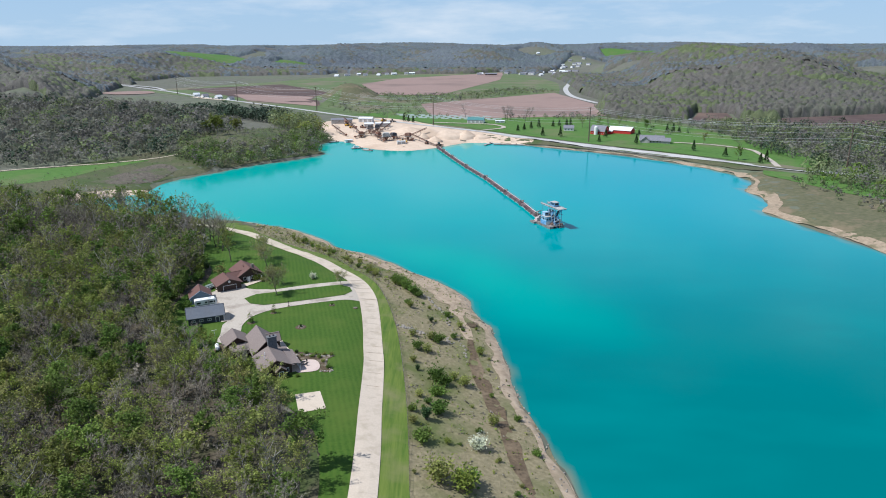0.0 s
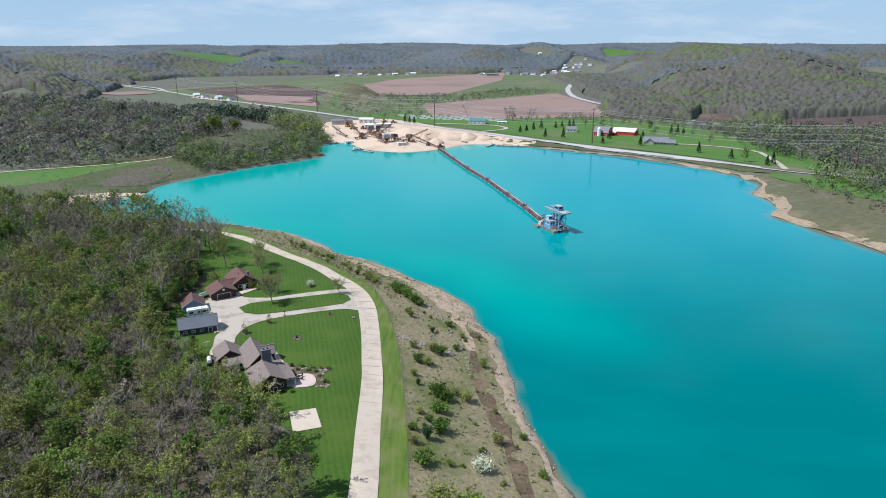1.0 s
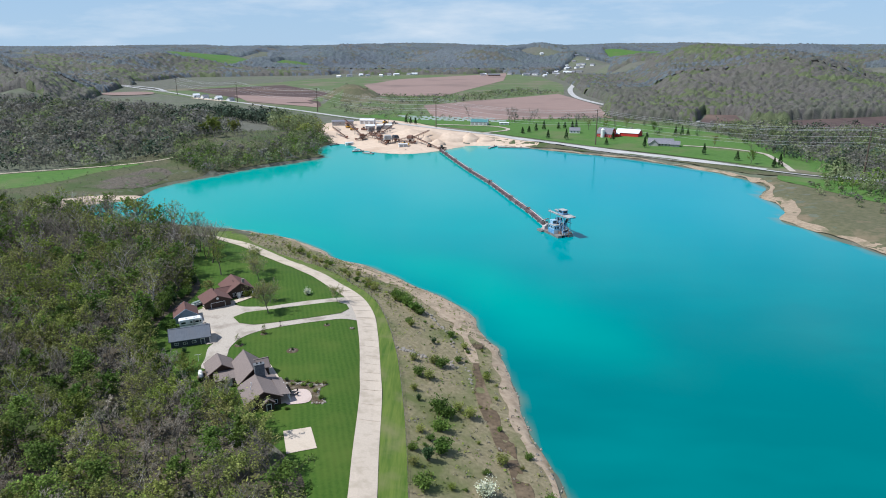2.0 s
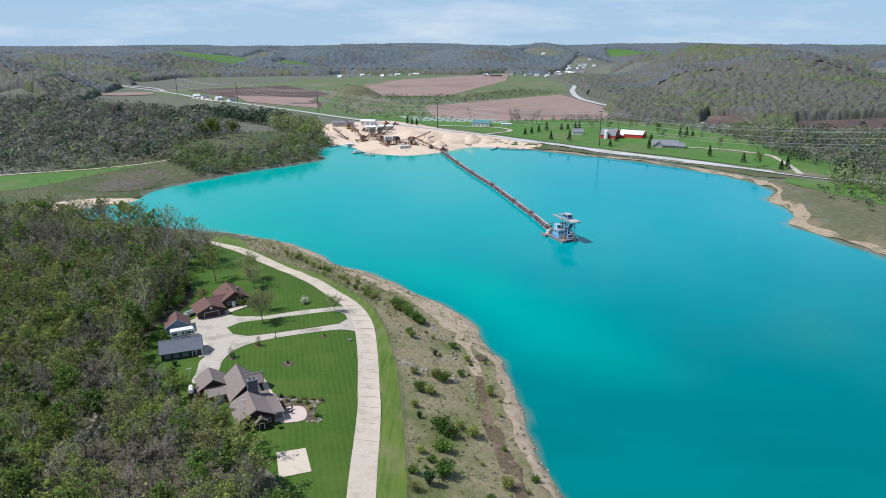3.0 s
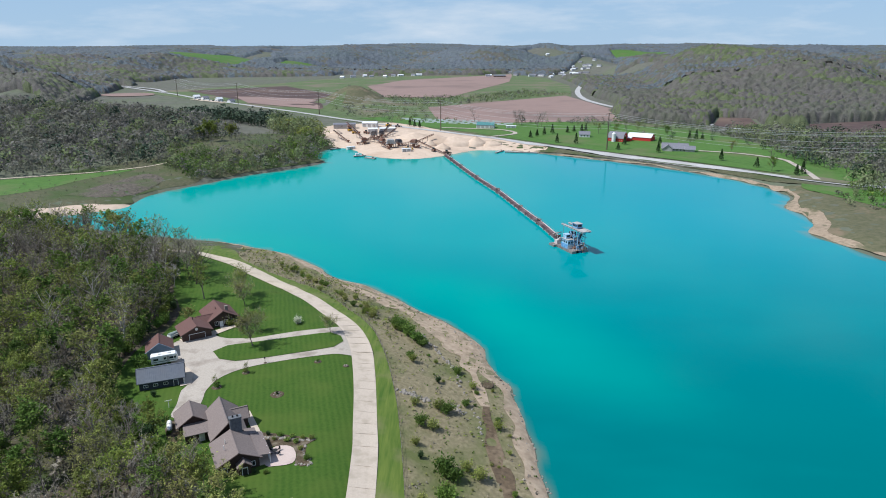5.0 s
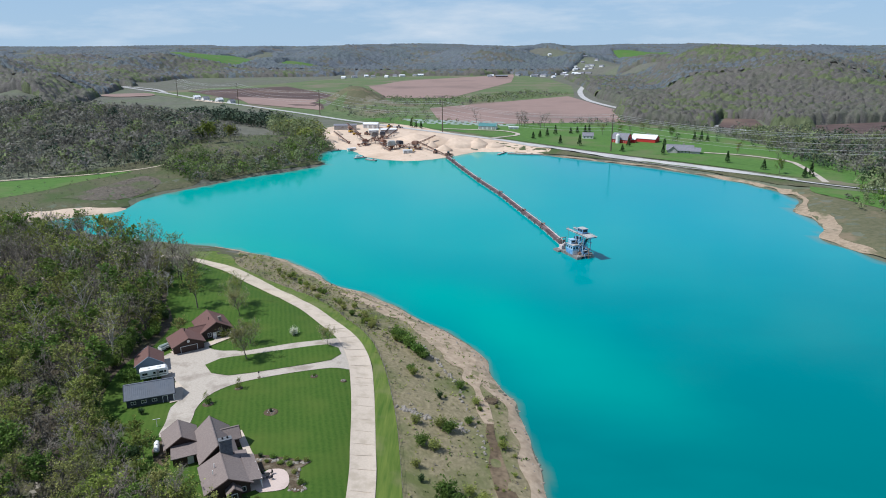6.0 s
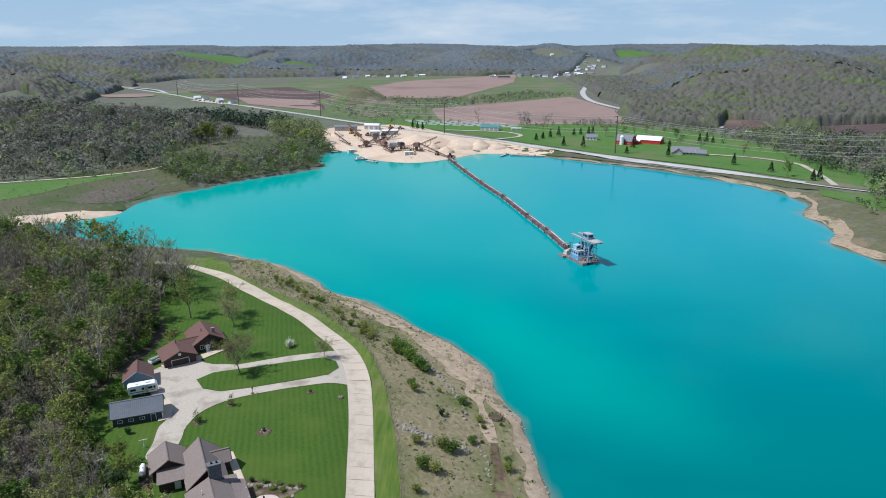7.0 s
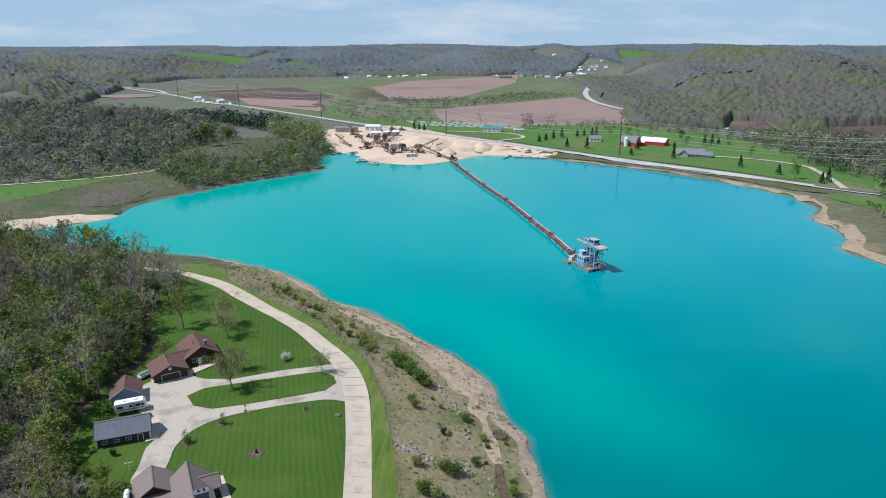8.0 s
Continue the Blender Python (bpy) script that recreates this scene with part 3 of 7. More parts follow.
draped("ground_scrub_bank", FENCE + [(-100, 326), (-104, 362), (-92, 357)] + NEAR_SHORE[17:2:-1] + [(37, 95), (46, 50), (52, -120)], M["scrub"], "dry scrubby bank of tan grass and bare earth sloping to the lake", "bank", 0.12)
draped("verge", [(-9.5, -120)] + [(p[0] + 1, p[1]) for p in ROAD[3:16]] + [(-116, 323), (-122, 338), (-112, 352), (-101, 340), (-94, 324)] + FENCE[::-1], M["verge"], "bright mown grass verge between the lane and fence", "grass verge", 0.22)
draped("lawn", [(-13, -120)] + [(p[0] - 1, p[1]) for p in ROAD[3:17]] + [(-118, 318), (-112, 300), (-104, 275), (-97, 262), (-92, 250), (-91, 235), (-94, 222), (-92, 206), (-87, 196), (-80, 187), (-73, 180), (-66, 172), (-58, 164), (-47, 156), (-38, 147), (-31, 138), (-27, 124), (-25, 105), (-26, 60), (-27, -120)], M["lawn"], "dark green striped mown lawn round the houses", "lawn", 0.2)
draped("ground_forest_floor", [(-21, -120), (-20, 60), (-20, 105), (-21, 124), (-25, 134), (-33, 142), (-44, 150), (-56, 160), (-68, 176), (-80, 190), (-86, 206), (-88, 224), (-86, 240), (-87, 252), (-98, 264), (-106, 288), (-114, 304), (-124, 318), (-150, 328), (-190, 334), (-270, 338), (-330, 330), (-330, -120)], M["litter"], "brown leaf litter and undergrowth under the woodland", "forest floor", 0.14, 6.0)
draped("ground_scrub_point", [(-99, 327), (-106, 338), (-113, 352), (-121, 339), (-117, 325), (-128, 321), (-150, 330), (-190, 336), (-280, 341), (-290, 400), (-236, 411), (-213, 401), (-176, 386), (-143, 377), (-119, 369), (-98, 360)], M["drygrass"], "rough grass between the woodland and the lake", "rough grass", 0.13, 6.0, False)
# shore bands
ribbon("ground_shore_sand", [(p[0] - 2.0, p[1] - 0.6) for p in NEAR_SHORE[2:20]], 5.0, M["shoresand"], "narrow tan sandy lake edge with washed stones", "shore", 0.16, 2.0, ragged=0.35)
draped("ground_beach", [(-262, 421), (-252, 430), (-240, 440), (-227, 446.5), (-212, 452), (-205.5, 457), (-203, 453), (-213, 443), (-222.5, 438), (-234, 427), (-247, 415)], M["sand"], "pale sandy beach along the lake edge", "beach", 0.35, 3.0)
ribbon("ground_dike_sand", [(60, 683, 8)] + [(p[0] + 0.8, p[1] + 1.0, 1.5) for p in EAST_SHORE[:5]] + [(216.5, 537, 3.4), (227.5, 508, 6), (230, 480, 6.5), (213, 452, 5.5), (215, 432, 6), (209, 408, 6), (198, 390, 6), (204, 370, 6), (207, 352, 6), (215, 333, 6), (220, 307, 6), (229, 250, 6)], 7, M["eroded"], "tan eroded sand along the dike's foot", "shore", 0.25, 3.0, ragged=0.45)
draped("ground_east_bank", [(228, 506), (250, 494), (275, 472), (300, 442), (330, 400), (360, 330), (360, 240), (240, 240), (221, 307), (207, 350), (199, 390), (212, 432), (211, 452), (227, 478)], M["eastbank"], "dry grass on the lake's high bank", "bank", 0.2, 8.0)
draped("ground_grass_strip", [(246, 506), (268, 488), (292, 458), (318, 420), (352, 360), (330, 340), (290, 380), (263, 420), (252, 452), (240, 488)], M["meadow"], "bright green grass strip below the highway", "grass strip", 0.4, 5.0)
draped("ground_dike", [(70, 678), (98, 657), (131, 632), (163, 606), (196, 573), (219, 540), (236, 512), (258, 500), (240, 528), (215, 558), (180, 590), (134, 632), (94, 676), (60, 708), (40, 720)], M["drygrass"], "grey-green grassy dike between lake and highway", "dike", 0.3, 6.0)
draped("ground_yard", [(-152, 800), (-135, 848), (-62, 875), (-20, 815), (10, 775), (46, 733), (80, 694), (92, 676), (78, 666), (56, 678), (27, 682), (9, 667), (-7, 649), (-34, 632), (-56, 636), (-78, 651), (-96, 685), (-110, 697), (-126, 716)], M["sand"], "pale orange sand floor of the gravel yard", "sand yard", 0.3, 6.0)
draped("ground_valley", [(-620, 1400), (-330, 1110), (-140, 905), (-60, 826), (0, 775), (60, 715), (130, 640), (215, 560), (300, 470), (330, 520), (320, 620), (300, 700), (290, 800), (262, 900), (245, 1000), (218, 1130), (215, 1260), (240, 1400), (270, 1600), (260, 1900), (190, 2160), (-140, 2040), (-330, 1900), (-420, 1680)], M["brushland"], "green valley floor with wet grass and brush", "meadow", 0.2, 30.0, False)
FAR_GREEN = [[(-1250, 2250), (-700, 2250), (-640, 2500), (-1250, 2560)], [(-560, 2330), (-420, 2330), (-400, 2500), (-580, 2480)], [(690, 2900), (1000, 2950), (1050, 3150), (700, 3100)], [(1380, 2050), (1560, 2000), (1600, 2120), (1400, 2180)]]
FAR_BROWN = [[(1550, 2850), (1900, 2900), (1950, 3250), (1560, 3150)], [(-690, 1345), (-615, 1290), (-560, 1320), (-600, 1380)], [(1120, 3300), (1330, 3330), (1350, 3480), (1130, 3450)]]
for poly in FAR_GREEN:
    draped("ground_pasture", poly, M["meadow"], "green hill pasture among far woods", "pasture", 1.0, 20.0)
for poly in FAR_BROWN:
    draped("ground_field", poly, M["field"], "pale brown ploughed field on the far hills", "field", 1.0, 20.0)
draped("ground_quarry", [(-520, 815), (-400, 850), (-410, 885), (-470, 905), (-550, 880)], M["shoresand"], "pale rock cut in the wooded hillside", "rock cut", 2.0, 10.0)
draped("ground_mound", [(-215, 1165), (-190, 1110), (-158, 1085), (-126, 1110), (-105, 1160), (-125, 1215), (-158, 1240), (-195, 1215)], M["eastbank"], "steep grassy mound rising from the valley floor", "mound", 0.9, 10.0)
# fields beyond
draped("ground_field", [(-540, 1440), (-370, 1588), (-200, 1290), (-190, 1045), (-339, 1185)], M["darkfield"], "dark ploughed field beside the highway", "field", 0.55, 30.0, False)
draped("ground_field", [(-395, 1290), (-260, 1240), (-215, 1160), (-192, 1040), (-330, 1150)], M["field"], "pale brown ploughed field beside the highway", "field", 0.7, 30.0, False)
draped("ground_field", [(-186, 1577), (-123, 1810), (192, 2150), (146, 1741), (-3, 1261), (-115, 1250)], M["field"], "pale brown ploughed field across the valley", "field", 0.55, 30.0, False)
draped("ground_field", [(-34, 1073), (212, 1299), (240, 1030), (215, 890), (34, 868), (-18, 917)], M["field"], "pinkish brown ploughed field behind the farm", "field", 0.55, 30.0, False)
draped("ground_field", [(400, 800), (425, 850), (640, 900), (620, 800), (507, 760), (445, 750)], M["darkfield"], "dark ploughed field beside the woods", "field", 1.2, 20.0, False)
draped("ground_field", [(310, 840), (350, 925), (385, 915), (362, 835), (320, 815)], M["darkfield"], "small dark ploughed field among trees", "field", 1.0, 20.0, False)
draped("ground_meadow", [(-8, 812), (-120, 925), (-60, 960), (0, 880), (85, 905), (200, 860), (275, 790), (300, 690), (330, 610), (318, 540), (285, 508), (262, 528), (228, 566), (190, 603), (146, 644), (102, 690), (56, 742)], M["meadow"], "green farm pasture beside the highway", "pasture", 0.4, 10.0, False)
draped("ground_meadow", [(-360, 490), (-332, 511), (-303, 525), (-275, 538), (-246, 556), (-256, 536), (-268, 514), (-275, 492), (-290, 470), (-320, 452), (-360, 446)], M["meadow"], "bright green grass strip beside the wooded hill", "grass strip", 0.22, 4.0)
draped("ground_meadow", [(-350, 410), (-335, 455), (-318, 505), (-285, 556), (-238, 606), (-196, 562), (-186, 526), (-204, 498), (-211, 474), (-207, 458), (-236, 430), (-262, 412)], M["drygrass"], "dry grassy slope above the beach", "grass slope", 0.12, 4.0)
draped("ground_headland", [(-240, 600), (-200, 560), (-180, 536), (-160, 562), (-126, 596), (-114, 610), (-112, 620), (-122, 642), (-126, 678), (-114, 702), (-150, 760), (-210, 740), (-260, 680)], M["drygrass"], "scrubby headland of dry grass and bushes", "headland", 0.2, 8.0)
draped("ground_valley", [(-120, 925), (-190, 1030), (-190, 1230), (-110, 1240), (0, 1250), (150, 1380), (230, 1320), (212, 1300), (-36, 1080), (-24, 915)], M["brushland"], "green valley floor with wet grass and brush", "meadow", 0.35, 25.0, False)
draped("ground_cut_brush", [(-253, 468), (-243, 505), (-231, 538), (-214, 528), (-208, 508), (-219, 465)], M["brushwood"], "grey patch of cut brush and stubble on the slope", "cut brush", 0.26, 4.0)
ribbon("path", [(-345, 506), (-330, 516), (-303, 529), (-275, 542), (-239, 566), (-222, 590)], 2.2, M["tangravel"], "pale dirt track along the foot of the wooded hill", "track", 0.35, 4.0)
HIGHWAY = [(-760, 1600), (-545, 1366), (-447, 1247), (-330, 1124), (-220, 1005), (-140, 915), (-58, 833), (0, 779), (47, 734), (96, 681), (138, 638), (185, 593), (222, 556), (252, 522), (276, 498), (309, 460), (380, 370), (470, 240)]
ribbon("road", HIGHWAY, 8.0, M["asphalt"], "pale grey two-lane highway crossing the valley", "highway", 0.6, 12.0)
ribbon("road", [(330, 1760), (290, 1570), (252, 1400), (232, 1240), (238, 1130), (262, 1020), (290, 960), (300, 880), (330, 800)], 10, M["asphalt"], "pale concrete river road curving below the woods", "road", 0.7, 14.0)
ribbon("road", [(-820, 1640), (-640, 1500), (-560, 1385)], 8, M["asphalt"], "narrow side road joining the highway", "road", 1.4, 14.0)
draped("pavement_car_park", [(-452, 1222), (-440, 1231), (-404, 1198), (-368, 1166), (-376, 1156), (-412, 1186)], M["tangravel"], "pale gravel parking strip beside the highway", "car park", 0.7, 8.0, False)
ribbon("driveway", [(262, 514), (270, 545), (277, 580), (278, 606), (255, 635), (225, 650)], 4.5, M["gravel"], "pale gravel farm drive", "driveway", 0.8, 8.0)
ribbon("driveway", [(38, 742), (70, 770), (60, 800), (30, 812), (-10, 822)], 5, M["gravel"], "pale gravel loop beside a teal-roofed shed", "driveway", 0.8, 8.0)

# lane and drives of the houses
ribbon("road_gravel_end", [(-57, 275, 6), (-67, 285.5, 6.4), (-79.5, 299, 8), (-93, 311, 6.6), (-114, 320.5, 6), (-150, 326, 5)], 6.4, M["tangravel"], "tan gravel end of the lane", "gravel lane", 0.42, 2.5)
lane = ribbon("road", ROAD, 6.0, M["joint"], "pale concrete lane of jointed slabs along the lake", "lane", 0.3, 2.5)
draped("driveway", [(-25, 221), (-31.5, 221.3), (-37, 220.3), (-48, 216.7), (-58.3, 211.8), (-63.6, 206), (-65, 199), (-64.2, 194), (-64, 186), (-69, 186), (-70, 192), (-71.5, 199), (-70.8, 203), (-73, 208), (-75, 212.2), (-80, 214), (-84, 223), (-84.5, 229), (-76, 235), (-73.5, 233), (-70, 231.4), (-65, 231.4), (-62, 231.4), (-49.6, 236.6), (-40.8, 239.2), (-34, 242), (-30, 234)], M["gravel"], "worn pale concrete and gravel driveway forking round an island", "driveway", 0.3, 3.0, True, 1.5)
draped("lawn_island", [(-71, 222), (-68, 226), (-61.3, 228.3), (-46.7, 233.4), (-38.5, 235.8), (-35, 234.2), (-33.6, 230.6), (-35.8, 225.6), (-48.9, 220.2), (-57, 217.3), (-62.4, 215.8), (-67.6, 217.2)], M["lawn"], "leaf-shaped lawn island inside the driveway", "lawn", 0.42, 3.0)


# ---------------- trees ----------------
def rods(segs, n=3):
    """Many tapered bars at once: rows of ends and radii."""
    s = np.array(segs, float)
    a, b, r0, r1 = s[:, :3], s[:, 3:6], s[:, 6], s[:, 7]
    d = b - a
    d /= np.linalg.norm(d, axis=1)[:, None] + 1e-9
    ref = np.where(np.abs(d[:, 2:]) < 0.9, [[0, 0, 1.0]], [[1.0, 0, 0]])
    u = np.cross(d, ref)
    u /= np.linalg.norm(u, axis=1)[:, None]
    w = np.cross(d, u)
    ring = []
    for p, r in ((a, r0), (b, r1)):
        for i in range(n):
            t = 2 * math.pi * i / n
            ring.append(p + r[:, None] * (math.cos(t) * u + math.sin(t) * w))
    v = np.stack(ring, 1).reshape(-1, 3)
    f = np.array([(i, (i + 1) % n, n + (i + 1) % n, n + i) for i in range(n)])
    return v, (f[None] + (np.arange(len(s)) * 2 * n)[:, None, None]).reshape(-1, 4)


def leaves(at, size, rs, flat=0.35, out=None):
    """A small bent leaf cluster of four corners at each place, turned outward if told where that is."""
    n = len(at)
    a = rs.normal(size=(n, 3))
    a[:, 2] *= flat
    if out is not None:
        out = out / (np.linalg.norm(out, axis=1)[:, None] + 1e-9) + rs.normal(0, 0.45, (n, 3))
        out /= np.linalg.norm(out, axis=1)[:, None]
        a -= (a * out).sum(1)[:, None] * out
    a /= np.linalg.norm(a, axis=1)[:, None]
    b = rs.normal(size=(n, 3))
    b -= (a * b).sum(1)[:, None] * a
    if out is not None:
        b = np.cross(out, a)
    b /= np.linalg.norm(b, axis=1)[:, None]
    s = (size * rs.uniform(0.55, 1.4, n))[:, None]
    v = np.stack([at - a * s, at - b * s * 0.6, at + a * s, at + b * s * 0.7 + rs.normal(0, 0.12, (n, 3)) * s], 1).reshape(-1, 3)
    return v, np.arange(4 * n).reshape(-1, 4)


def grow(seed, tall, wide, limbs=11, subs=4, twigs=4, leaf=3, leafsize=0.34, lean=0.0, first=0.3):
    """Wood, twigs and leaves of one tree."""
    rs = np.random.RandomState(seed)
    wood, twig, fine, at = [], [], [], []
    p, d = np.zeros(3), np.array([rs.normal(0, 0.06) + lean, rs.normal(0, 0.06), 1.0])
    trunk, n = [p], 6
    for i in range(n):
        d = d + rs.normal(0, 0.10, 3) * [1, 1, 0.2]
        q = p + d / np.linalg.norm(d) * tall * 0.86 / n
        wood.append([*p, *q, tall * 0.018 * (1 - i / n) + 0.02, tall * 0.018 * (1 - (i + 1) / n) + 0.02])
        trunk.append(q)
        p = q
    trunk = np.array(trunk)
    for k in range(limbs):
        t = first + (1 - first) * (k + rs.uniform(0, 0.8)) / limbs
        s = np.array([np.interp(t * n, range(n + 1), trunk[:, j]) for j in range(3)])
        az = k * 2.4 + rs.uniform(-0.5, 0.5)
        rise = 0.45 + 0.9 * t + rs.uniform(-0.15, 0.25)
        ln = wide * (1.15 - 0.75 * abs(t - 0.5)) * rs.uniform(0.75, 1.15) * (1.0 if t < 0.8 else 0.6)
        way = np.array([math.cos(az), math.sin(az), rise])
        way /= np.linalg.norm(way)
        mid = s + way * ln * 0.5 + rs.normal(0, 0.06, 3) * ln
        end = mid + (way + [0, 0, 0.25]) * ln * 0.5 + rs.normal(0, 0.08, 3) * ln
        r = tall * 0.008 * (1.2 - t) + 0.03
        wood += [[*s, *mid, r, r * 0.65], [*mid, *end, r * 0.65, r * 0.25]]
        for m in range(subs):
            u = rs.uniform(0.3, 1.0)
            o = s + (mid - s) * u * 2 if u < 0.5 else mid + (end - mid) * (u - 0.5) * 2
            w2 = way * 0.5 + rs.normal(0, 0.6, 3) + [0, 0, 0.35]
            w2 /= np.linalg.norm(w2)
            e = o + w2 * ln * rs.uniform(0.25, 0.5)
            twig.append([*o, *e, r * 0.35, r * 0.12])
            for j in range(twigs):
                v = rs.uniform(0.3, 1.0)
                o2 = o + (e - o) * v
                w3 = w2 * 0.6 + rs.normal(0, 0.6, 3)
                w3 /= np.linalg.norm(w3)
                e2 = o2 + w3 * ln * rs.uniform(0.10, 0.26)
                fine.append([*o2, *e2, 0.034, 0.014])
                for x in range(leaf):
                    at.append(o2 + (e2 - o2) * rs.uniform(0.2, 1.1) + rs.normal(0, 0.28, 3))
    v1, f1 = rods(wood, 4)
    v2, f2 = rods(twig, 3)
    v4, f4 = rods(fine, 2)
    v2, f2 = np.vstack([v2, v4]), np.vstack([f2, (f4 + len(v2)).reshape(-1, 2, 4)[:, 0]])
    v3, f3 = leaves(np.array(at), leafsize, rs) if at else (np.zeros((0, 3)), np.zeros((0, 4), int))
    return (v1, f1), (v2, f2), (v3, f3)


def array_mesh(name, pieces, smooth=False):
    """One mesh from pieces of (vertices, quads, material), or with a tone for each vertex."""
    me = bpy.data.meshes.new(name)
    vs, fs, ms, tones, k = [], [], [], [], 0
    for i, (v, f, mat, *tone) in enumerate(pieces):
        me.materials.append(mat)
        vs.append(v)
        fs.append(f + k)
        ms.append(np.full(len(f), i))
        tones.append(tone[0] if tone else np.zeros(len(v)))
        k += len(v)
    v, f, mi = np.vstack(vs), np.vstack(fs), np.concatenate(ms)
    me.vertices.add(len(v))
    me.vertices.foreach_set("co", v.astype(np.float32).ravel())
    me.loops.add(f.size)
    me.loops.foreach_set("vertex_index", f.astype(np.int32).ravel())
    me.polygons.add(len(f))
    me.polygons.foreach_set("loop_start", np.arange(0, f.size, f.shape[1], dtype=np.int32))
    me.polygons.foreach_set("material_index", mi.astype(np.int32))
    if smooth:
        me.polygons.foreach_set("use_smooth", [True] * len(f))
    if any(len(q) > 3 for q in pieces):
        me.attributes.new("tone", "FLOAT", "POINT").data.foreach_set("value", np.concatenate(tones).astype(np.float32))
    me.update(calc_edges=True)
    return me


KINDS, LIGHT = [], []
for i, (tall, wide, limbs, leaf, size, mat, bark, words) in enumerate([
    (15, 4.2, 12, 0, 0.2, "budleaf", "bark", "bare grey-brown woodland tree"),
    (14, 4.6, 13, 3, 0.19, "budleaf", "bark", "budding woodland tree with sparse yellow-green leaves"),
    (13, 4.4, 13, 6, 0.23, "leaf", "bark", "woodland tree in fresh green leaf"),
    (16, 4.4, 12, 1, 0.18, "budleaf", "palebark", "tall pale-barked tree with opening buds"),
    (11, 4.2, 12, 7, 0.22, "budleaf", "bark", "low spreading tree in yellow-green leaf"),
    (14, 4.8, 13, 0, 0.3, "leaf", "bark", "bare broad-crowned woodland tree"),
    (12, 4.0, 12, 7, 0.24, "leaf", "bark", "dense green-leaved woodland tree"),
    (13, 4.6, 12, 5, 0.20, "budleaf", "bark", "woodland tree hazed with yellow-green buds"),
    (14, 6.0, 17, 13, 0.30, "budleaf", "bark", "round pale green willow in fresh leaf"),
    (12, 4.2, 10, 0, 0.2, "budleaf", "palebark", "leafless white-barked tree"),
    (15, 6.4, 17, 0, 0.16, "budleaf", "darkbark", "massive dark-limbed oak, leafless in spring"),
    (9.5, 4.9, 16, 4, 0.13, "budleaf", "bark", "round-crowned tree hazed with pale buds"),
]):
    twiggy = M["leafytwig"] if leaf > 2 and i < 11 else M["palebark"] if i == 9 else M["twig"]
    many = 8 if i > 9 else 5
    w, t, lf = grow(20 + i, tall, wide, limbs, many, 7 if leaf < 3 or i > 9 else 5, leaf, size)
    crown = [(t[0], t[1], twiggy)] + ([(lf[0], lf[1], M[mat])] if len(lf[0]) else [])
    KINDS.append((array_mesh("trunk", [(w[0], w[1], M[bark])]), array_mesh("crown", crown), words))
    w, t, lf = grow(40 + i, tall, wide, limbs, 4, 5 if leaf < 3 else 3, round(leaf * 0.75), size * 1.45)
    LIGHT.append(((w, M[bark]), (t, twiggy), (lf, M[mat])))


def tree_from(kind, x, y, z, s, turn, group="woodland trees"):
    tr, cr, words = KINDS[kind]
    e = thing("tree", words, "tree", pose(x, y, z - 0.2, 0, 0, turn) @ Matrix.Diagonal((s, s, s * 1.0, 1)), group)
    part("trunk", tr, None, e)
    part("crown", cr, None, e)
    return e


def scatter(rs, poly, gap, tries):
    """Places inside an outline, no nearer than the gap to one another."""
    p = np.array(poly, float)
    lo, hi = p.min(0), p.max(0)
    got, cell = [], {}
    for x, y in rs.uniform(lo, hi, (tries, 2)):
        if not inside(p, np.array([x]), np.array([y]))[0]:
            continue
        key = (int(x // gap), int(y // gap))
        if any((x - a) ** 2 + (y - b) ** 2 < gap * gap for i in (-1, 0, 1) for j in (-1, 0, 1) for a, b in cell.get((key[0] + i, key[1] + j), ())):
            continue
        cell.setdefault(key, []).append((x, y))
        got.append((x, y))
    return got


def stand(name, places, label, rs, kinds, scale=(0.8, 1.15)):
    """Many trees joined into one mesh of woodland."""
    buckets = {}
    z = land([p[0] for p in places], [p[1] for p in places])
    for (x, y), h in zip(places, z):
        a, s, tone = rs.uniform(0, 6.28), rs.uniform(*scale), rs.uniform()
        rot = np.array([[math.cos(a), math.sin(a), 0], [-math.sin(a), math.cos(a), 0], [0, 0, 1]]) * s
        for (v, f), m in LIGHT[kinds[rs.randint(len(kinds))]]:
            if len(v) == 0:
                continue
            b = buckets.setdefault(m.name, [m, [], [], [], 0])
            b[1].append(v @ rot + [x, y, h - 0.2])
            b[2].append(f + b[4])
            b[3].append(np.full(len(v), tone))
            b[4] += len(v)
    me = array_mesh(name, [(np.vstack(b[1]), np.vstack(b[2]), b[0], np.concatenate(b[3])) for b in buckets.values()])
    return tagged(new(name, me), label, "woodland", "", "stuff")


WOOD_EDGE = [(-27, 78), (-28, 110), (-29, 122), (-34, 134), (-41, 144), (-52, 152), (-64, 161), (-73, 172), (-80, 181), (-88, 190), (-93, 200), (-96, 213), (-98, 226), (-96, 240), (-97, 254), (-106, 268), (-113, 286), (-119, 303), (-128, 319), (-150, 330), (-190, 338), (-235, 342), (-268, 338), (-225, 270), (-175, 190), (-130, 120), (-110, 78)]
rs = np.random.RandomState(11)
spots = scatter(rs, WOOD_EDGE, 4.5, 9000)
close = sorted(spots, key=lambda p: p[1])
for x, y in close[:300]:
    tree_from(int(rs.choice(8, p=[.15, .13, .13, .07, .16, .13, .1, .13])), x, y, land_at(x, y), rs.uniform(0.75, 1.1), rs.uniform(0, 360))
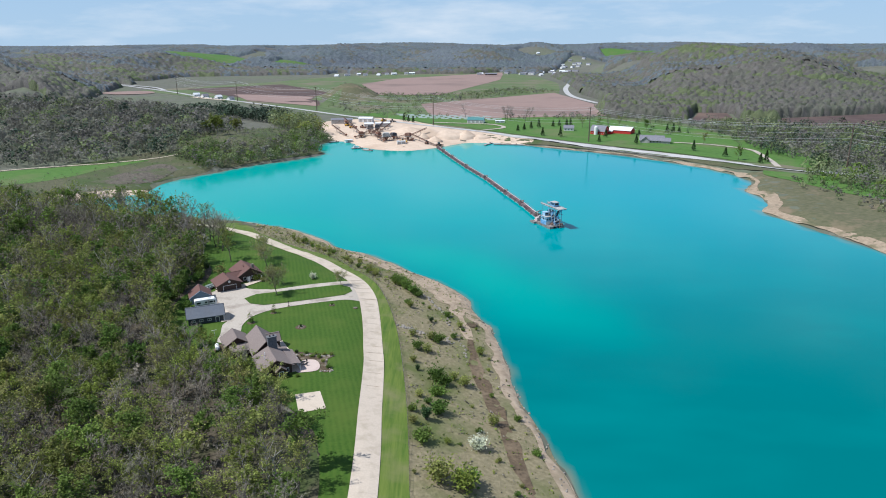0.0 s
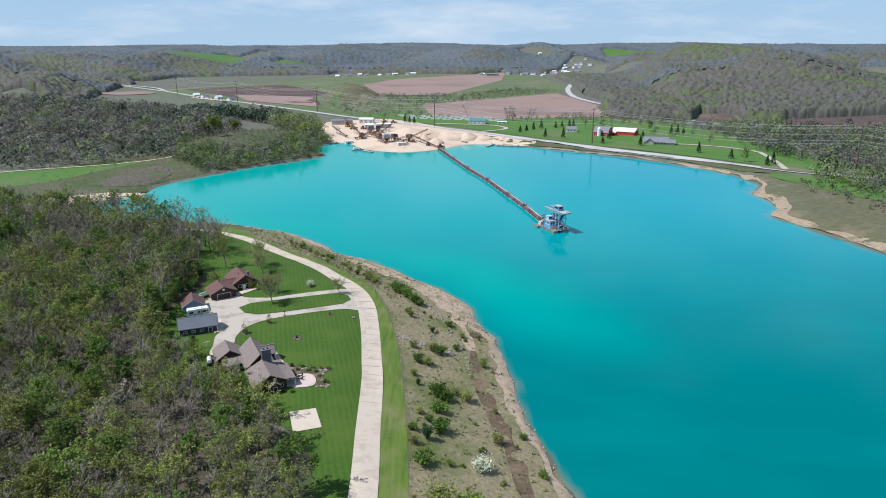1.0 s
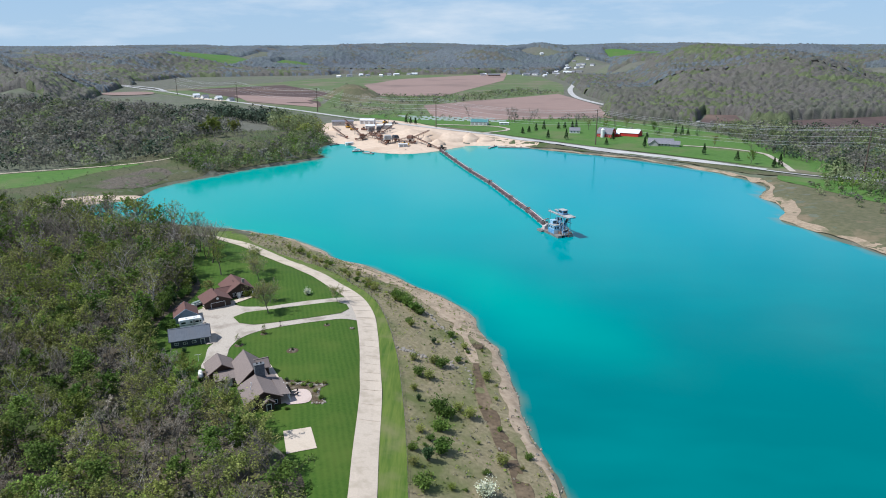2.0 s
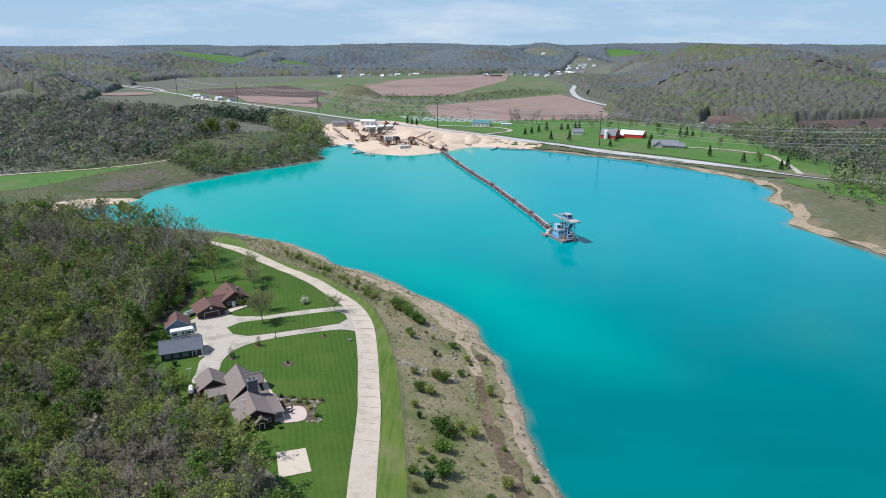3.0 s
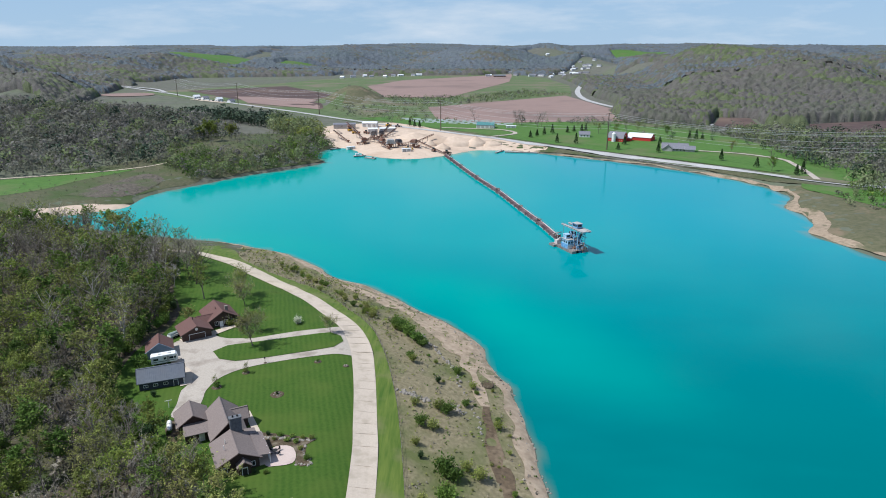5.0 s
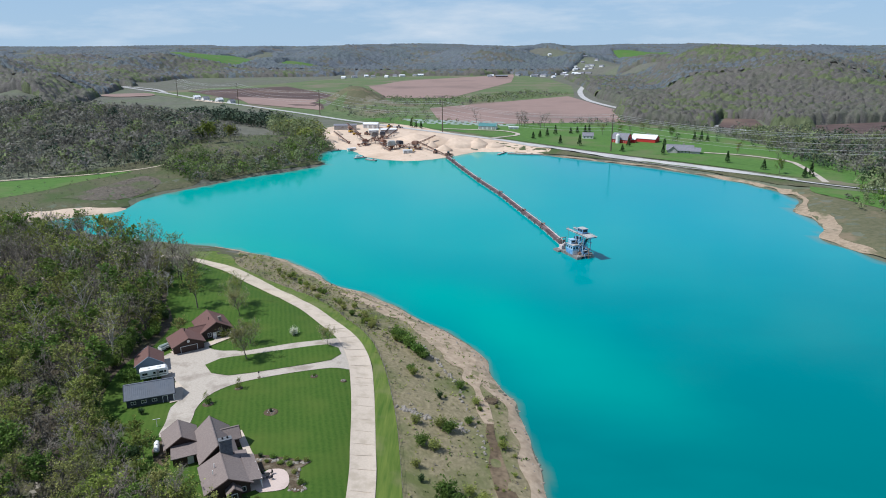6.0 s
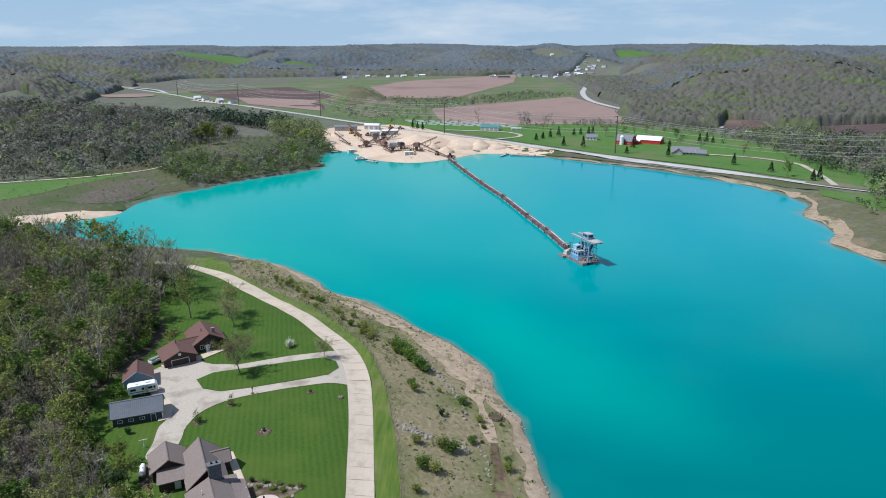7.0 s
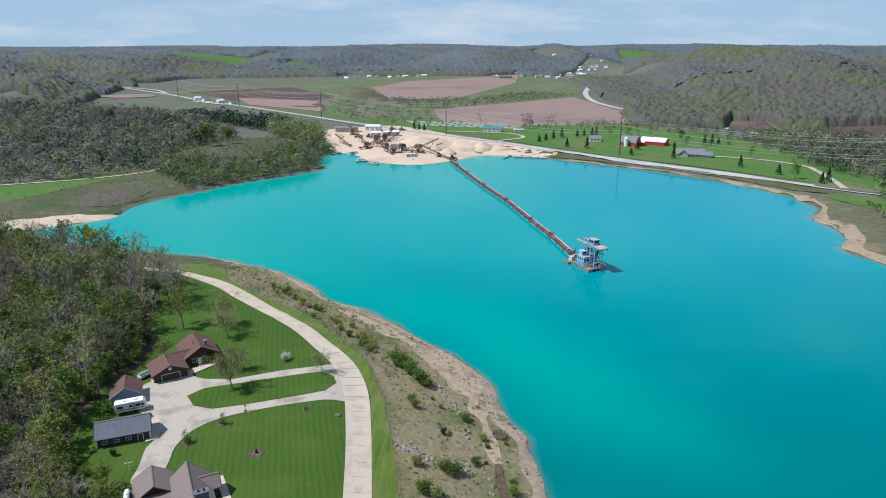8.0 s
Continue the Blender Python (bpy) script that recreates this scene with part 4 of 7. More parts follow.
stand("woodland", [q for q in close[300:] if q[1] < 272], "mixed woodland of bare and budding spring trees", rs, [0, 0, 1, 1, 2, 2, 3, 4, 5, 5, 6, 6, 7, 7], (0.85, 1.2))
stand("woodland", [q for q in close[300:] if q[1] >= 272], "mostly leafless grey woodland on the point", rs, [0, 0, 0, 5, 5, 5, 3, 9, 1, 7, 2, 6], (1.05, 1.4))


# ---------------- far woods ----------------
def clumps(name, places, height, label, rs, mats, blades=26, size=(0.24, 0.42), wide=0.46):
    """Far trees, each a ragged heap of leaf masses over a stem."""
    n = len(places)
    xy = np.array(places, float)
    z = land(xy[:, 0], xy[:, 1])
    tall = height * rs.uniform(0.6, 1.25, n)
    pick = rs.randint(len(mats), size=n)
    pieces = []
    for k, mat in enumerate(mats):
        j = np.where(pick == k)[0]
        if not len(j):
            continue
        m = len(j)
        u = rs.normal(size=(m, blades, 3))
        u /= np.linalg.norm(u, axis=2)[:, :, None]
        u[:, :, 2] = np.where(u[:, :, 2] < -0.8, -u[:, :, 2], u[:, :, 2])
        face = u * [[[1, 1, 1.15]]] + [[[0, 0, 0.12]]]
        u *= rs.uniform(0.55, 1.0, (m, blades, 1)) ** 0.5
        u *= 1 + 0.22 * np.sin(5.0 * u[:, :, :1] + rs.uniform(0, 6, (m, 1, 1))) * np.cos(4.0 * u[:, :, 1:2] + 3.0 * u[:, :, 2:] + rs.uniform(0, 6, (m, 1, 1)))
        lob = 1 + 0.3 * rs.normal(size=(m, 1, 3))
        at = u * [[[wide, wide, 0.42]]] * lob * tall[j][:, None, None]
        at[:, :, 2] += tall[j][:, None] * 0.45
        at += np.column_stack([xy[j], z[j]])[:, None]
        s = (tall[j][:, None] * rs.uniform(size[0], size[1], (m, blades)) * 0.5).ravel()
        at = at.reshape(-1, 3)
        v, f = leaves(at, 1.0, rs, 0.6, face.reshape(-1, 3))
        v = (v.reshape(-1, 4, 3) - at[:, None]) * s[:, None, None] + at[:, None]
        tone = rs.uniform(0, 1, m)
        pieces.append((v.reshape(-1, 3), f, mat, np.repeat(tone, blades * 4)))
        st = np.column_stack([xy[j], z[j] - 0.5, xy[j] + rs.normal(0, 0.4, (m, 2)), z[j] + tall[j] * 0.75, tall[j] * 0.022, tall[j] * 0.006])
        v, f = rods(st, 3)
        pieces.append((v, f, M["bark"]))
    return tagged(new(name, array_mesh(name, pieces)), label, "woodland", "", "stuff")


rt = np.random.RandomState(90)
TUFTS = [q for q in scatter(rt, [(-6, 110), (-9, 160), (-15, 205), (-28, 250), (-60, 292), (-84, 318), (-60, 325), (-20, 288), (4, 256), (14, 225), (18, 190), (24, 150), (28, 110)], 1.1, 5200)]
clumps("grass_tufts", TUFTS, 0.7, "dry and green grass tufts on the bank", rt, [M["budleaf"], M["leaf"], M["twig"], M["budleaf"]], 5, (0.5, 0.9), 0.8)
WA, WB, WC = M["wood_a"], M["wood_b"], M["wood_c"]
rs = np.random.RandomState(21)
HILL = [(-228, 588), (-246, 572), (-277, 549), (-304, 536), (-334, 522), (-420, 478), (-560, 560), (-720, 760), (-640, 900), (-520, 960), (-400, 900), (-330, 860), (-265, 800), (-225, 760), (-215, 705), (-240, 650)]
QUARRY = [(-530, 790), (-395, 835), (-405, 885), (-470, 905), (-560, 880)]
clumps("woodland", [q for q in scatter(rs, HILL, 7.0, 9000) if not inside(QUARRY, np.array([q[0]]), np.array([q[1]]))[0]], 14, "grey-green spring woodland on the hill", rs, [WA, WA, WB, WA, WA, WA, WC], 74, (0.10, 0.19))
HEAD = [(-236, 572), (-212, 552), (-192, 525), (-178, 538), (-160, 563), (-145, 577), (-125, 600), (-116, 614), (-122, 640), (-127, 676), (-116, 700), (-140, 720), (-160, 690), (-150, 640), (-160, 610), (-190, 592), (-215, 606)]
clumps("bushes", scatter(rs, HEAD, 4.6, 5000), 10.5, "leafing bushes along the headland shore", rs, [WB, WB, M["leaf"], WA], 110, (0.08, 0.16))
clumps("bushes", scatter(rs, [(-190, 760), (-150, 720), (-135, 690), (-128, 720), (-150, 800), (-215, 860)], 6, 1500), 15, "pale green willows beside the yard", rs, [WB, WB, M["budleaf"]], 110, (0.08, 0.16))
PINES = [(-330, 935), (-205, 865), (-185, 830), (-215, 810), (-270, 850), (-345, 905)]
clumps("woodland", scatter(rs, PINES, 6.5, 2500), 15, "dark conifer belt on the hill", rs, [WC], 84, (0.10, 0.2))
EAST = [(300, 520), (285, 600), (300, 690), (290, 760), (330, 780), (420, 740), (560, 740), (640, 640), (520, 430), (400, 330), (330, 430), (318, 480)]
clumps("woodland", scatter(rs, EAST, 7.0, 9000), 13, "leafing trees east of the farm", rs, [WA, WB, WB, WA, WC], 84, (0.09, 0.17))
clumps("bushes", scatter(rs, [(250, 478), (270, 468), (300, 430), (340, 360), (345, 260), (290, 250), (262, 330), (246, 400), (240, 450)], 7, 900), 5, "scattered bushes on the east bank", rs, [WB, WA], 44, (0.16, 0.3))


under = scatter(rs, [(-29, 85)] + WOOD_EDGE[1:], 4.4, 9000)
clumps("undergrowth", under, 5.5, "leafing undergrowth beneath the woodland", rs, [M["budleaf"], M["leaf"], M["twig"], M["budleaf"], M["leaf"], M["budleaf"], M["twig"]], 70, (0.08, 0.16), 0.5)


clumps("bushes", scatter(rs, [(-235, 600), (-215, 606), (-190, 592), (-160, 612), (-150, 640), (-160, 690), (-180, 740), (-215, 735), (-255, 680)], 6, 900), 4, "low bushes on the dry headland slope", rs, [WB, WA], 60, (0.1, 0.2))
clumps("bushes", scatter(rs, [(-330, 425), (-312, 452), (-298, 500), (-272, 545), (-240, 590), (-205, 555), (-205, 498), (-215, 470), (-250, 440)], 8, 900), 1.8, "low scrub on the dry slope", rs, [WA, M["twig"], WB], 40, (0.12, 0.24))


clumps("bushes", scatter(rs, [(262, 474), (268, 440), (270, 410), (284, 378), (345, 345), (400, 330), (350, 425), (312, 466), (288, 492), (272, 494)], 6.5, 1800), 11, "leafing trees lining the highway bank", rs, [WB, WA, WB, M["leaf"]], 110, (0.08, 0.17))


clumps("bushes", scatter(rs, [(70, 872), (215, 890), (258, 930), (288, 860), (300, 780), (320, 690), (296, 700), (272, 768), (205, 836), (90, 858)], 9, 1500), 8, "row of leafing trees behind the farm", rs, [WB, WB, WA, WC], 70, (0.1, 0.2))
clumps("bushes", scatter(rs, [(180, 740), (240, 700), (300, 640), (312, 600), (330, 640), (300, 700), (240, 760), (190, 772)], 22, 300), 7, "scattered leafing pasture trees", rs, [WB, WA, WC], 70, (0.1, 0.2))


clumps("bushes", scatter(rt, [(-20, 240), (-30, 256), (-50, 284), (-68, 302), (-88, 318), (-98, 330), (-100, 350), (-88, 350), (-70, 330), (-48, 308), (-30, 288), (-18, 268), (-13, 250)], 1.9, 2600), 1.5, "olive scrub between the fence and the lake", rt, [M["budleaf"], M["twig"], M["leaf"], M["budleaf"], M["leafytwig"]], 26, (0.2, 0.36), 0.62)
clumps("bushes", scatter(rt, [(-205, 1165), (-190, 1110), (-158, 1085), (-126, 1110), (-105, 1160), (-125, 1215), (-158, 1235)], 19, 300), 4, "brush scattered over the grassy mound", rt, [WB, WA], 30, (0.2, 0.36), 0.7)
clumps("bushes", scatter(rt, [(-130, 935), (-60, 880), (30, 890), (-30, 930), (-40, 1060), (-110, 1090), (-180, 1050)], 13, 900), 5, "leafing brush on the wet valley floor", rt, [WB, WA, WB], 30, (0.2, 0.36), 0.7)


def wooded(x, y):
    """Where the far woods stand."""
    a, r = x / y, np.hypot(x, y)
    start = 2080 - 1130 * sm(-0.36, -0.62, a) - 1180 * sm(0.13, 0.25, a)
    ok = (r > start) & (r < 4900) & (waves(x, y, 900, 13) + 0.6 * waves(x, y, 350, 14) < 0.8)
    for box in (*FAR_GREEN, *FAR_BROWN, [(-560, 1380), (-370, 1620), (-190, 1260), (-190, 1030), (-360, 1150)], [(-186, 1540), (-123, 1840), (192, 2200), (156, 1700), (0, 1230), (-120, 1230)], [(400, 790), (425, 860), (660, 920), (640, 790), (507, 745), (440, 740)], [(305, 840), (350, 935), (392, 915), (368, 830), (320, 808)], [(170, 1970), (300, 2060), (470, 2500), (620, 2500), (420, 1860)]):
        ok &= ~inside(box, x, y)
    for i in range(len(HIGHWAY) - 1):
        (x0, y0), (x1, y1) = HIGHWAY[i], HIGHWAY[i + 1]
        t = np.clip(((x - x0) * (x1 - x0) + (y - y0) * (y1 - y0)) / ((x1 - x0) ** 2 + (y1 - y0) ** 2), 0, 1)
        ok &= np.hypot(x - x0 - t * (x1 - x0), y - y0 - t * (y1 - y0)) > 18
    return ok & (np.hypot(x - 240, (y - 1150) * 0.15) > 22)


def far_woods():
    """Closed canopies over the far hills: crown beside crown, each a dome of its own height and tone."""
    rs = np.random.RandomState(31)
    # The two farther bands take in the canopy coloured with blue haze.
    bands = [(790, 1304, 3.6, 14, ["canopy_a", "canopy_b", "canopy_a"]), (1300, 2208, 2.6, 14, ["canopy_a", "canopy_haze", "canopy_b"]), (2200, 4890, 1.8, 14, ["canopy_haze", "canopy_haze", "canopy_a"])]
    cols = 740
    for lo, hi, cell, tall, mats in bands:
        rows = int(math.log(hi / lo) / 0.0036)
        gi, gj = np.meshgrid(np.arange(cols), np.arange(rows))
        u, v = gi / cell, gj / (cell * 0.62)
        near, top, tone = np.full(u.shape, 9.0), np.zeros(u.shape), np.zeros(u.shape)
        lat = rs.uniform(0, 1, (int(v.max()) + 4, int(u.max()) + 4, 4))
        for du in (-1, 0, 1):
            for dv in (-1, 0, 1):
                a, b = np.floor(u).astype(int) + du + 1, np.floor(v).astype(int) + dv + 1
                q = lat[b, a]
                d = np.hypot(u - (a - 1 + q[..., 0]), v - (b - 1 + q[..., 1]))
                k = d < near
                near, top, tone = np.where(k, d, near), np.where(k, q[..., 2], top), np.where(k, q[..., 3], tone)
        y = lo * (hi / lo) ** ((gj + rs.uniform(-0.3, 0.3, u.shape)) / (rows - 1))
        x = (gi + rs.uniform(-0.3, 0.3, u.shape)) / (cols - 1) * 1.66 * y - 0.83 * y
        x, y = x.ravel(), y.ravel()
        ok = wooded(x, y)
        deep = ok.reshape(u.shape).astype(float)
        for axis in (0, 1, 0, 1):
            wide = np.pad(deep, 2, "edge")
            n0, n1 = deep.shape
            deep = sum(wide[k : k + n0, 2 : 2 + n1] if axis == 0 else wide[2 : 2 + n0, k : k + n1] for k in range(5)) / 5
        crown = tall * (0.25 + 0.75 * sm(0.35, 0.95, deep.ravel())) * (0.72 + 0.42 * top.ravel()) * (1 - 0.46 * np.clip(near.ravel(), 0, 1) ** 2) + rs.uniform(-1.3, 1.3, x.size)
        z = land(x, y, np.full(x.size, 300.0)) + np.where(ok, crown, -3)
        f = np.array([[0, 1, cols + 1, cols]]) + (np.arange(rows - 1)[:, None] * cols + np.arange(cols - 1)).reshape(-1, 1)
        f = f[ok[f].any(1)]
        mid = f[:, 0]
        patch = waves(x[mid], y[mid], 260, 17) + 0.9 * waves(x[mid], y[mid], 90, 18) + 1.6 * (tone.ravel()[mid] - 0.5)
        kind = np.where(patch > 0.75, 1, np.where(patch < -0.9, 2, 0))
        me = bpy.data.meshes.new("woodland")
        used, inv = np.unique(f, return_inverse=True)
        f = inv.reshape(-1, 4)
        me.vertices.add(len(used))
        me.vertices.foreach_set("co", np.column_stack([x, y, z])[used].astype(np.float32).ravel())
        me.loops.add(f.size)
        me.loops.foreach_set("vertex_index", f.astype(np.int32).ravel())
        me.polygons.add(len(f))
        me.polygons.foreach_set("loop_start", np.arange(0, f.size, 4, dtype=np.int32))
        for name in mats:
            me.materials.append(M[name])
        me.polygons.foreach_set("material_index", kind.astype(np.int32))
        me.polygons.foreach_set("use_smooth", [True] * len(f))
        me.attributes.new("tone", "FLOAT", "POINT").data.foreach_set("value", tone.ravel()[used].astype(np.float32))
        me.update(calc_edges=True)
        tagged(new("woodland", me), "hazy spring woods covering the far hills", "woodland", "", "stuff")


far_woods()
rs = np.random.RandomState(41)
clumps("bushes", scatter(rs, [(-10, 1090), (150, 1260), (225, 1330), (150, 1420), (20, 1250), (-110, 1235), (-90, 1120), (-40, 1075)], 10, 6000), 7, "green brush along the valley stream", rs, [WB, WB, WA], 30, (0.18, 0.32), 0.7)
clumps("bushes", scatter(rs, [(-190, 1100), (-110, 1110), (-60, 1000), (-20, 930), (-110, 940), (-175, 1030)], 15, 1500), 4, "brush at the foot of the grassy mound", rs, [WB, WA], 30, (0.18, 0.32), 0.8)


# ---------------- houses ----------------
def gable(parent, c, w, l, eave, ridge, wall, roof, along="y", over=0.55, base=-0.4, names=("wall", "roof"), trim=True):
    """A block with a pitched roof: wall body and two roof planes with eaves and a ridge cap."""
    cx, cy = c
    put = (lambda x, y, z: (cx + x, cy + y, z)) if along == "y" else (lambda x, y, z: (cx - y, cy + x, z))
    g = Geo()
    hw, hl = w / 2, l / 2
    vs = [put(x, y, z) for y in (-hl, hl) for x, z in ((-hw, base), (hw, base), (hw, eave), (0, ridge), (-hw, eave))]
    g.add(vs, [(0, 1, 2, 3, 4), (9, 8, 7, 6, 5), (0, 5, 6, 1), (1, 6, 7, 2), (4, 9, 5, 0), (2, 7, 8, 3), (3, 8, 9, 4)])
    part(names[0], g, wall, parent)
    r = Geo()
    k = (ridge - eave) / hw
    zo, zr = eave - k * over + 0.12, ridge + 0.12
    for s in (-1, 1):
        r.slab([put(s * (hw + over), -hl - over, zo), put(s * (hw + over), hl + over, zo), put(0, hl + over, zr), put(0, -hl - over, zr)][::s], 0.2)
    r.add([put(x, y, z) for y in (-hl - over, hl + over) for x, z in ((-0.22, zr - 0.03), (0.22, zr - 0.03), (0, zr + 0.06))], [(0, 1, 2), (5, 4, 3), (0, 3, 4, 1), (1, 4, 5, 2), (2, 5, 3, 0)])
    rf = part(names[1], r, roof, parent)
    if trim:
        for s in (-1, 1):
            for y in (-hl - over - 0.04, hl + over + 0.04):
                a, b = Vector(put(s * (hw + over), y, zo - 0.1)), Vector(put(0, y, zr - 0.1))
                part("bargeboard", Geo().rod(a, b, 0.11, n=4), M["white"] if wall is M["redwall"] else wall, rf)
    return rf


def window(parent, c, w, h, face, trim=None):
    """A framed pane on a wall that faces -y, +y, +x or -x."""
    x, y, z = c
    along = face in ("-y", "+y")
    g = Geo()
    t = 0.09
    for i, j, a, b in ((0, h / 2, w + t, t), (0, -h / 2, w + t, t), (-w / 2, 0, t, h), (w / 2, 0, t, h), (0, 0, 0.05, h)):
        g.box((x + (i if along else 0), y + (0 if along else i), z + j), (a, 0.14, b) if along else (0.14, a, b))
    win = part("window", g, trim or M["white"], parent, "white-framed window")
    p = Geo().box(c, (w, 0.06, h) if along else (0.06, w, h))
    part("pane", p, M["glass"], win)
    return win


def door(parent, c, w, h, face, mat, label="panelled door"):
    x, y, z = c
    along = face in ("-y", "+y")
    d = part("door", Geo().box((x, y, z + h / 2), (w, 0.12, h) if along else (0.12, w, h)), mat, parent, label)
    f = Geo()
    for i in (-1, 1):
        f.box((x + (i * (w / 2 + 0.06) if along else 0), y + (0 if along else i * (w / 2 + 0.06)), z + h / 2), (0.12, 0.18, h + 0.12) if along else (0.18, 0.12, h + 0.12))
    f.box((x, y, z + h + 0.06), (w + 0.24, 0.18, 0.12) if along else (0.18, w + 0.24, 0.12))
    part("door_frame", f, M["white"], d)
    return d


def main_house():
    e = thing("house", "sprawling house with dark siding and brown shingle roofs", "house", pose(-50.6, 173.9, 12.0, 0, 0, 27))
    gable(e, (-6.6, 12.6), 6.6, 6.6, 2.9, 5.0, M["brownwall"], M["roofbrown"], over=0.6)
    gable(e, (0.0, 6.6), 7.2, 12.0, 2.9, 6.0, M["brownwall"], M["roofbrown"], over=0.6)
    gable(e, (0.2, -5.9), 8.4, 9.0, 2.8, 4.9, M["brownwall"], M["roofbrown"], over=0.65)
    gable(e, (3.2, 8.6), 3.6, 4.2, 2.9, 4.6, M["brownwall"], M["roofbrown"], along="x", over=0.4)
    # low link roof before the wing, and the lean-to porch
    g = Geo().slab([(-9.4, 4.6, 2.55), (-3.3, 4.2, 2.75), (-3.3, 9.0, 3.1), (-9.0, 9.2, 3.0)], 0.18)
    part("link_roof", g, M["roofbrown"], e)
    part("link_wall", Geo().box((-6.3, 6.9, 1.1), (5.4, 3.4, 2.6)), M["brownwall"], e)
    part("porch_roof", Geo().slab([(4.2, -10.4, 2.95), (7.0, -10.4, 2.55), (7.0, -0.8, 2.55), (4.2, -0.8, 3.3)], 0.16), M["roofbrown"], e)
    part("porch_floor", Geo().box((5.6, -5.6, 0.1), (2.6, 9.4, 0.5)), M["concrete"], e)
    for y in (-10.1, -7.0, -3.9, -1.0):
        part("porch_post", Geo().box((6.75, y, 1.3), (0.16, 0.16, 2.6)), M["white"], e)
    g = Geo()
    for z in (0.55, 0.95):
        g.box((6.75, -5.6, z), (0.07, 9.0, 0.07))
    part("porch_rail", g, M["white"], e)
    # stone chimney
    ch = Geo().box((1.5, -0.6, 3.6), (2.5, 1.2, 8.0)).box((1.5, -0.6, 7.65), (2.75, 1.45, 0.22))
    chim = part("chimney", ch, M["chimneystone"], e, "tall grey field-stone chimney")
    rs = np.random.RandomState(5)
    st = Geo()
    for z in np.arange(3.2, 7.4, 0.42):
        for x in np.arange(0.5, 2.7, 0.44):
            st.box((x + rs.uniform(-0.05, 0.05), -1.22, z + rs.uniform(-0.03, 0.03)), (rs.uniform(0.3, 0.42), 0.08, rs.uniform(0.26, 0.36)))
    tagged(part("stonework", st, M["chimneystone"], chim), kind="stuff")
    for x in (1.0, 2.0):
        part("flue", Geo().rod((x, -0.6, 7.7), (x, -0.6, 8.15), 0.2, 0.17, 10), M["black"], chim)
    # glazed bay beside the chimney, entrance stoop
    part("sunroom_wall", Geo().box((3.9, -0.4, 1.3), (3.2, 2.2, 3.4)), M["darkwall"], e)
    part("sunroom_roof", Geo().slab([(2.3, -1.7, 3.4), (5.7, -1.7, 3.05), (5.7, 0.9, 3.05), (2.3, 0.9, 3.4)], 0.14), M["roofbrown"], e)
    for x in (3.1, 4.4):
        window(e, (x, -1.52, 1.7), 0.95, 1.5, "-y")
    gable(e, (1.0, -11.3), 2.6, 1.8, 2.3, 3.3, M["brownwall"], M["roofbrown"], over=0.3, names=("stoop_wall", "stoop_roof"))
    door(e, (1.0, -12.24, -0.1), 1.0, 2.0, "-y", M["black"], "dark front door")
    for x in (-2.9, 2.9):
        window(e, (x, -10.43, 1.3), 1.2, 1.1, "-y")
    for x in (-8.6, -6.6, -4.6):
        window(e, (x, 9.26, 1.4), 0.9, 1.1, "-y")
    door(e, (-5.4, 5.16, -0.1), 1.0, 2.0, "-y", M["white"], "white side door")
    for y in (-8.6, -6.2, -3.6):
        window(e, (4.43, y, 1.3), 1.3, 1.4, "+x")
    for y in (11.4, 4.2):
        window(e, (3.63, y, 1.5), 1.1, 1.2, "+x")
    window(e, (5.33, 8.6, 1.5), 1.4, 1.2, "+x")
    for y in (11.0, 14.2):
        window(e, (-9.93, y, 1.5), 1.0, 1.0, "-x")
    for x, y in ((-1.6, -4.8), (-2.2, -7.0), (1.9, 3.0)):
        part("roof_vent", Geo().rod((x, y, 4.2), (x, y, 5.15), 0.09, n=8), M["white"], e)


def long_garage():
    e = thing("garage", "long dark garage with a slate-grey metal roof", "garage", pose(-77.8, 202.0, 12.0, 0, 0, 22))
    rf = gable(e, (0, 1.6), 6.2, 11.0, 2.7, 5.1, M["darkwall"], M["roofgrey"], along="x", over=0.45)
    g = Geo()
    for i in range(27):
        x = -5.9 + i * 0.454
        for s in (-1, 1):
            g.rod((x, 1.6 + s * 3.5, 2.52), (x, 1.6, 5.25), 0.025, n=3, caps=False)
    part("roof_seam", g, M["roofgrey"], rf)
    for x in (-3.9, -1.5, 1.0):
        window(e, (x, -1.55, 1.35), 1.1, 0.7, "-y")
    door(e, (3.5, -1.56, -0.1), 1.0, 2.05, "-y", M["darkwall"])
    window(e, (-4.8, 1.6, 1.6), 0.1, 0.1, "-y")
    for y in (-0.2, 3.3):
        door(e, (5.56, y, -0.1), 2.6, 2.2, "+x", M["deck"], "grey overhead garage door")
    part("corner_trim", Geo().box((5.5, -1.52, 1.2), (0.16, 0.16, 2.8)).box((5.5, 4.72, 1.2), (0.16, 0.16, 2.8)), M["white"], e)
    part("footing", Geo().box((0, 1.6, -0.12), (12.0, 7.2, 0.5)), M["concrete"], e)


def red_garage():
    e = thing("garage", "small blue-grey garage with a red-brown roof", "garage", pose(-85, 218, 12.0, 0, 0, 24))
    gable(e, (0.1, 3.2), 7.0, 6.6, 2.7, 5.0, M["bluewall"], M["roofred"], over=0.4)
    window(e, (-1.8, -0.16, 1.6), 0.9, 0.8, "-y")
    door(e, (3.66, 2.2, -0.1), 1.0, 2.0, "+x", M["white"])
    door(e, (3.66, 4.6, -0.1), 2.6, 2.2, "+x", M["white"], "white overhead door")


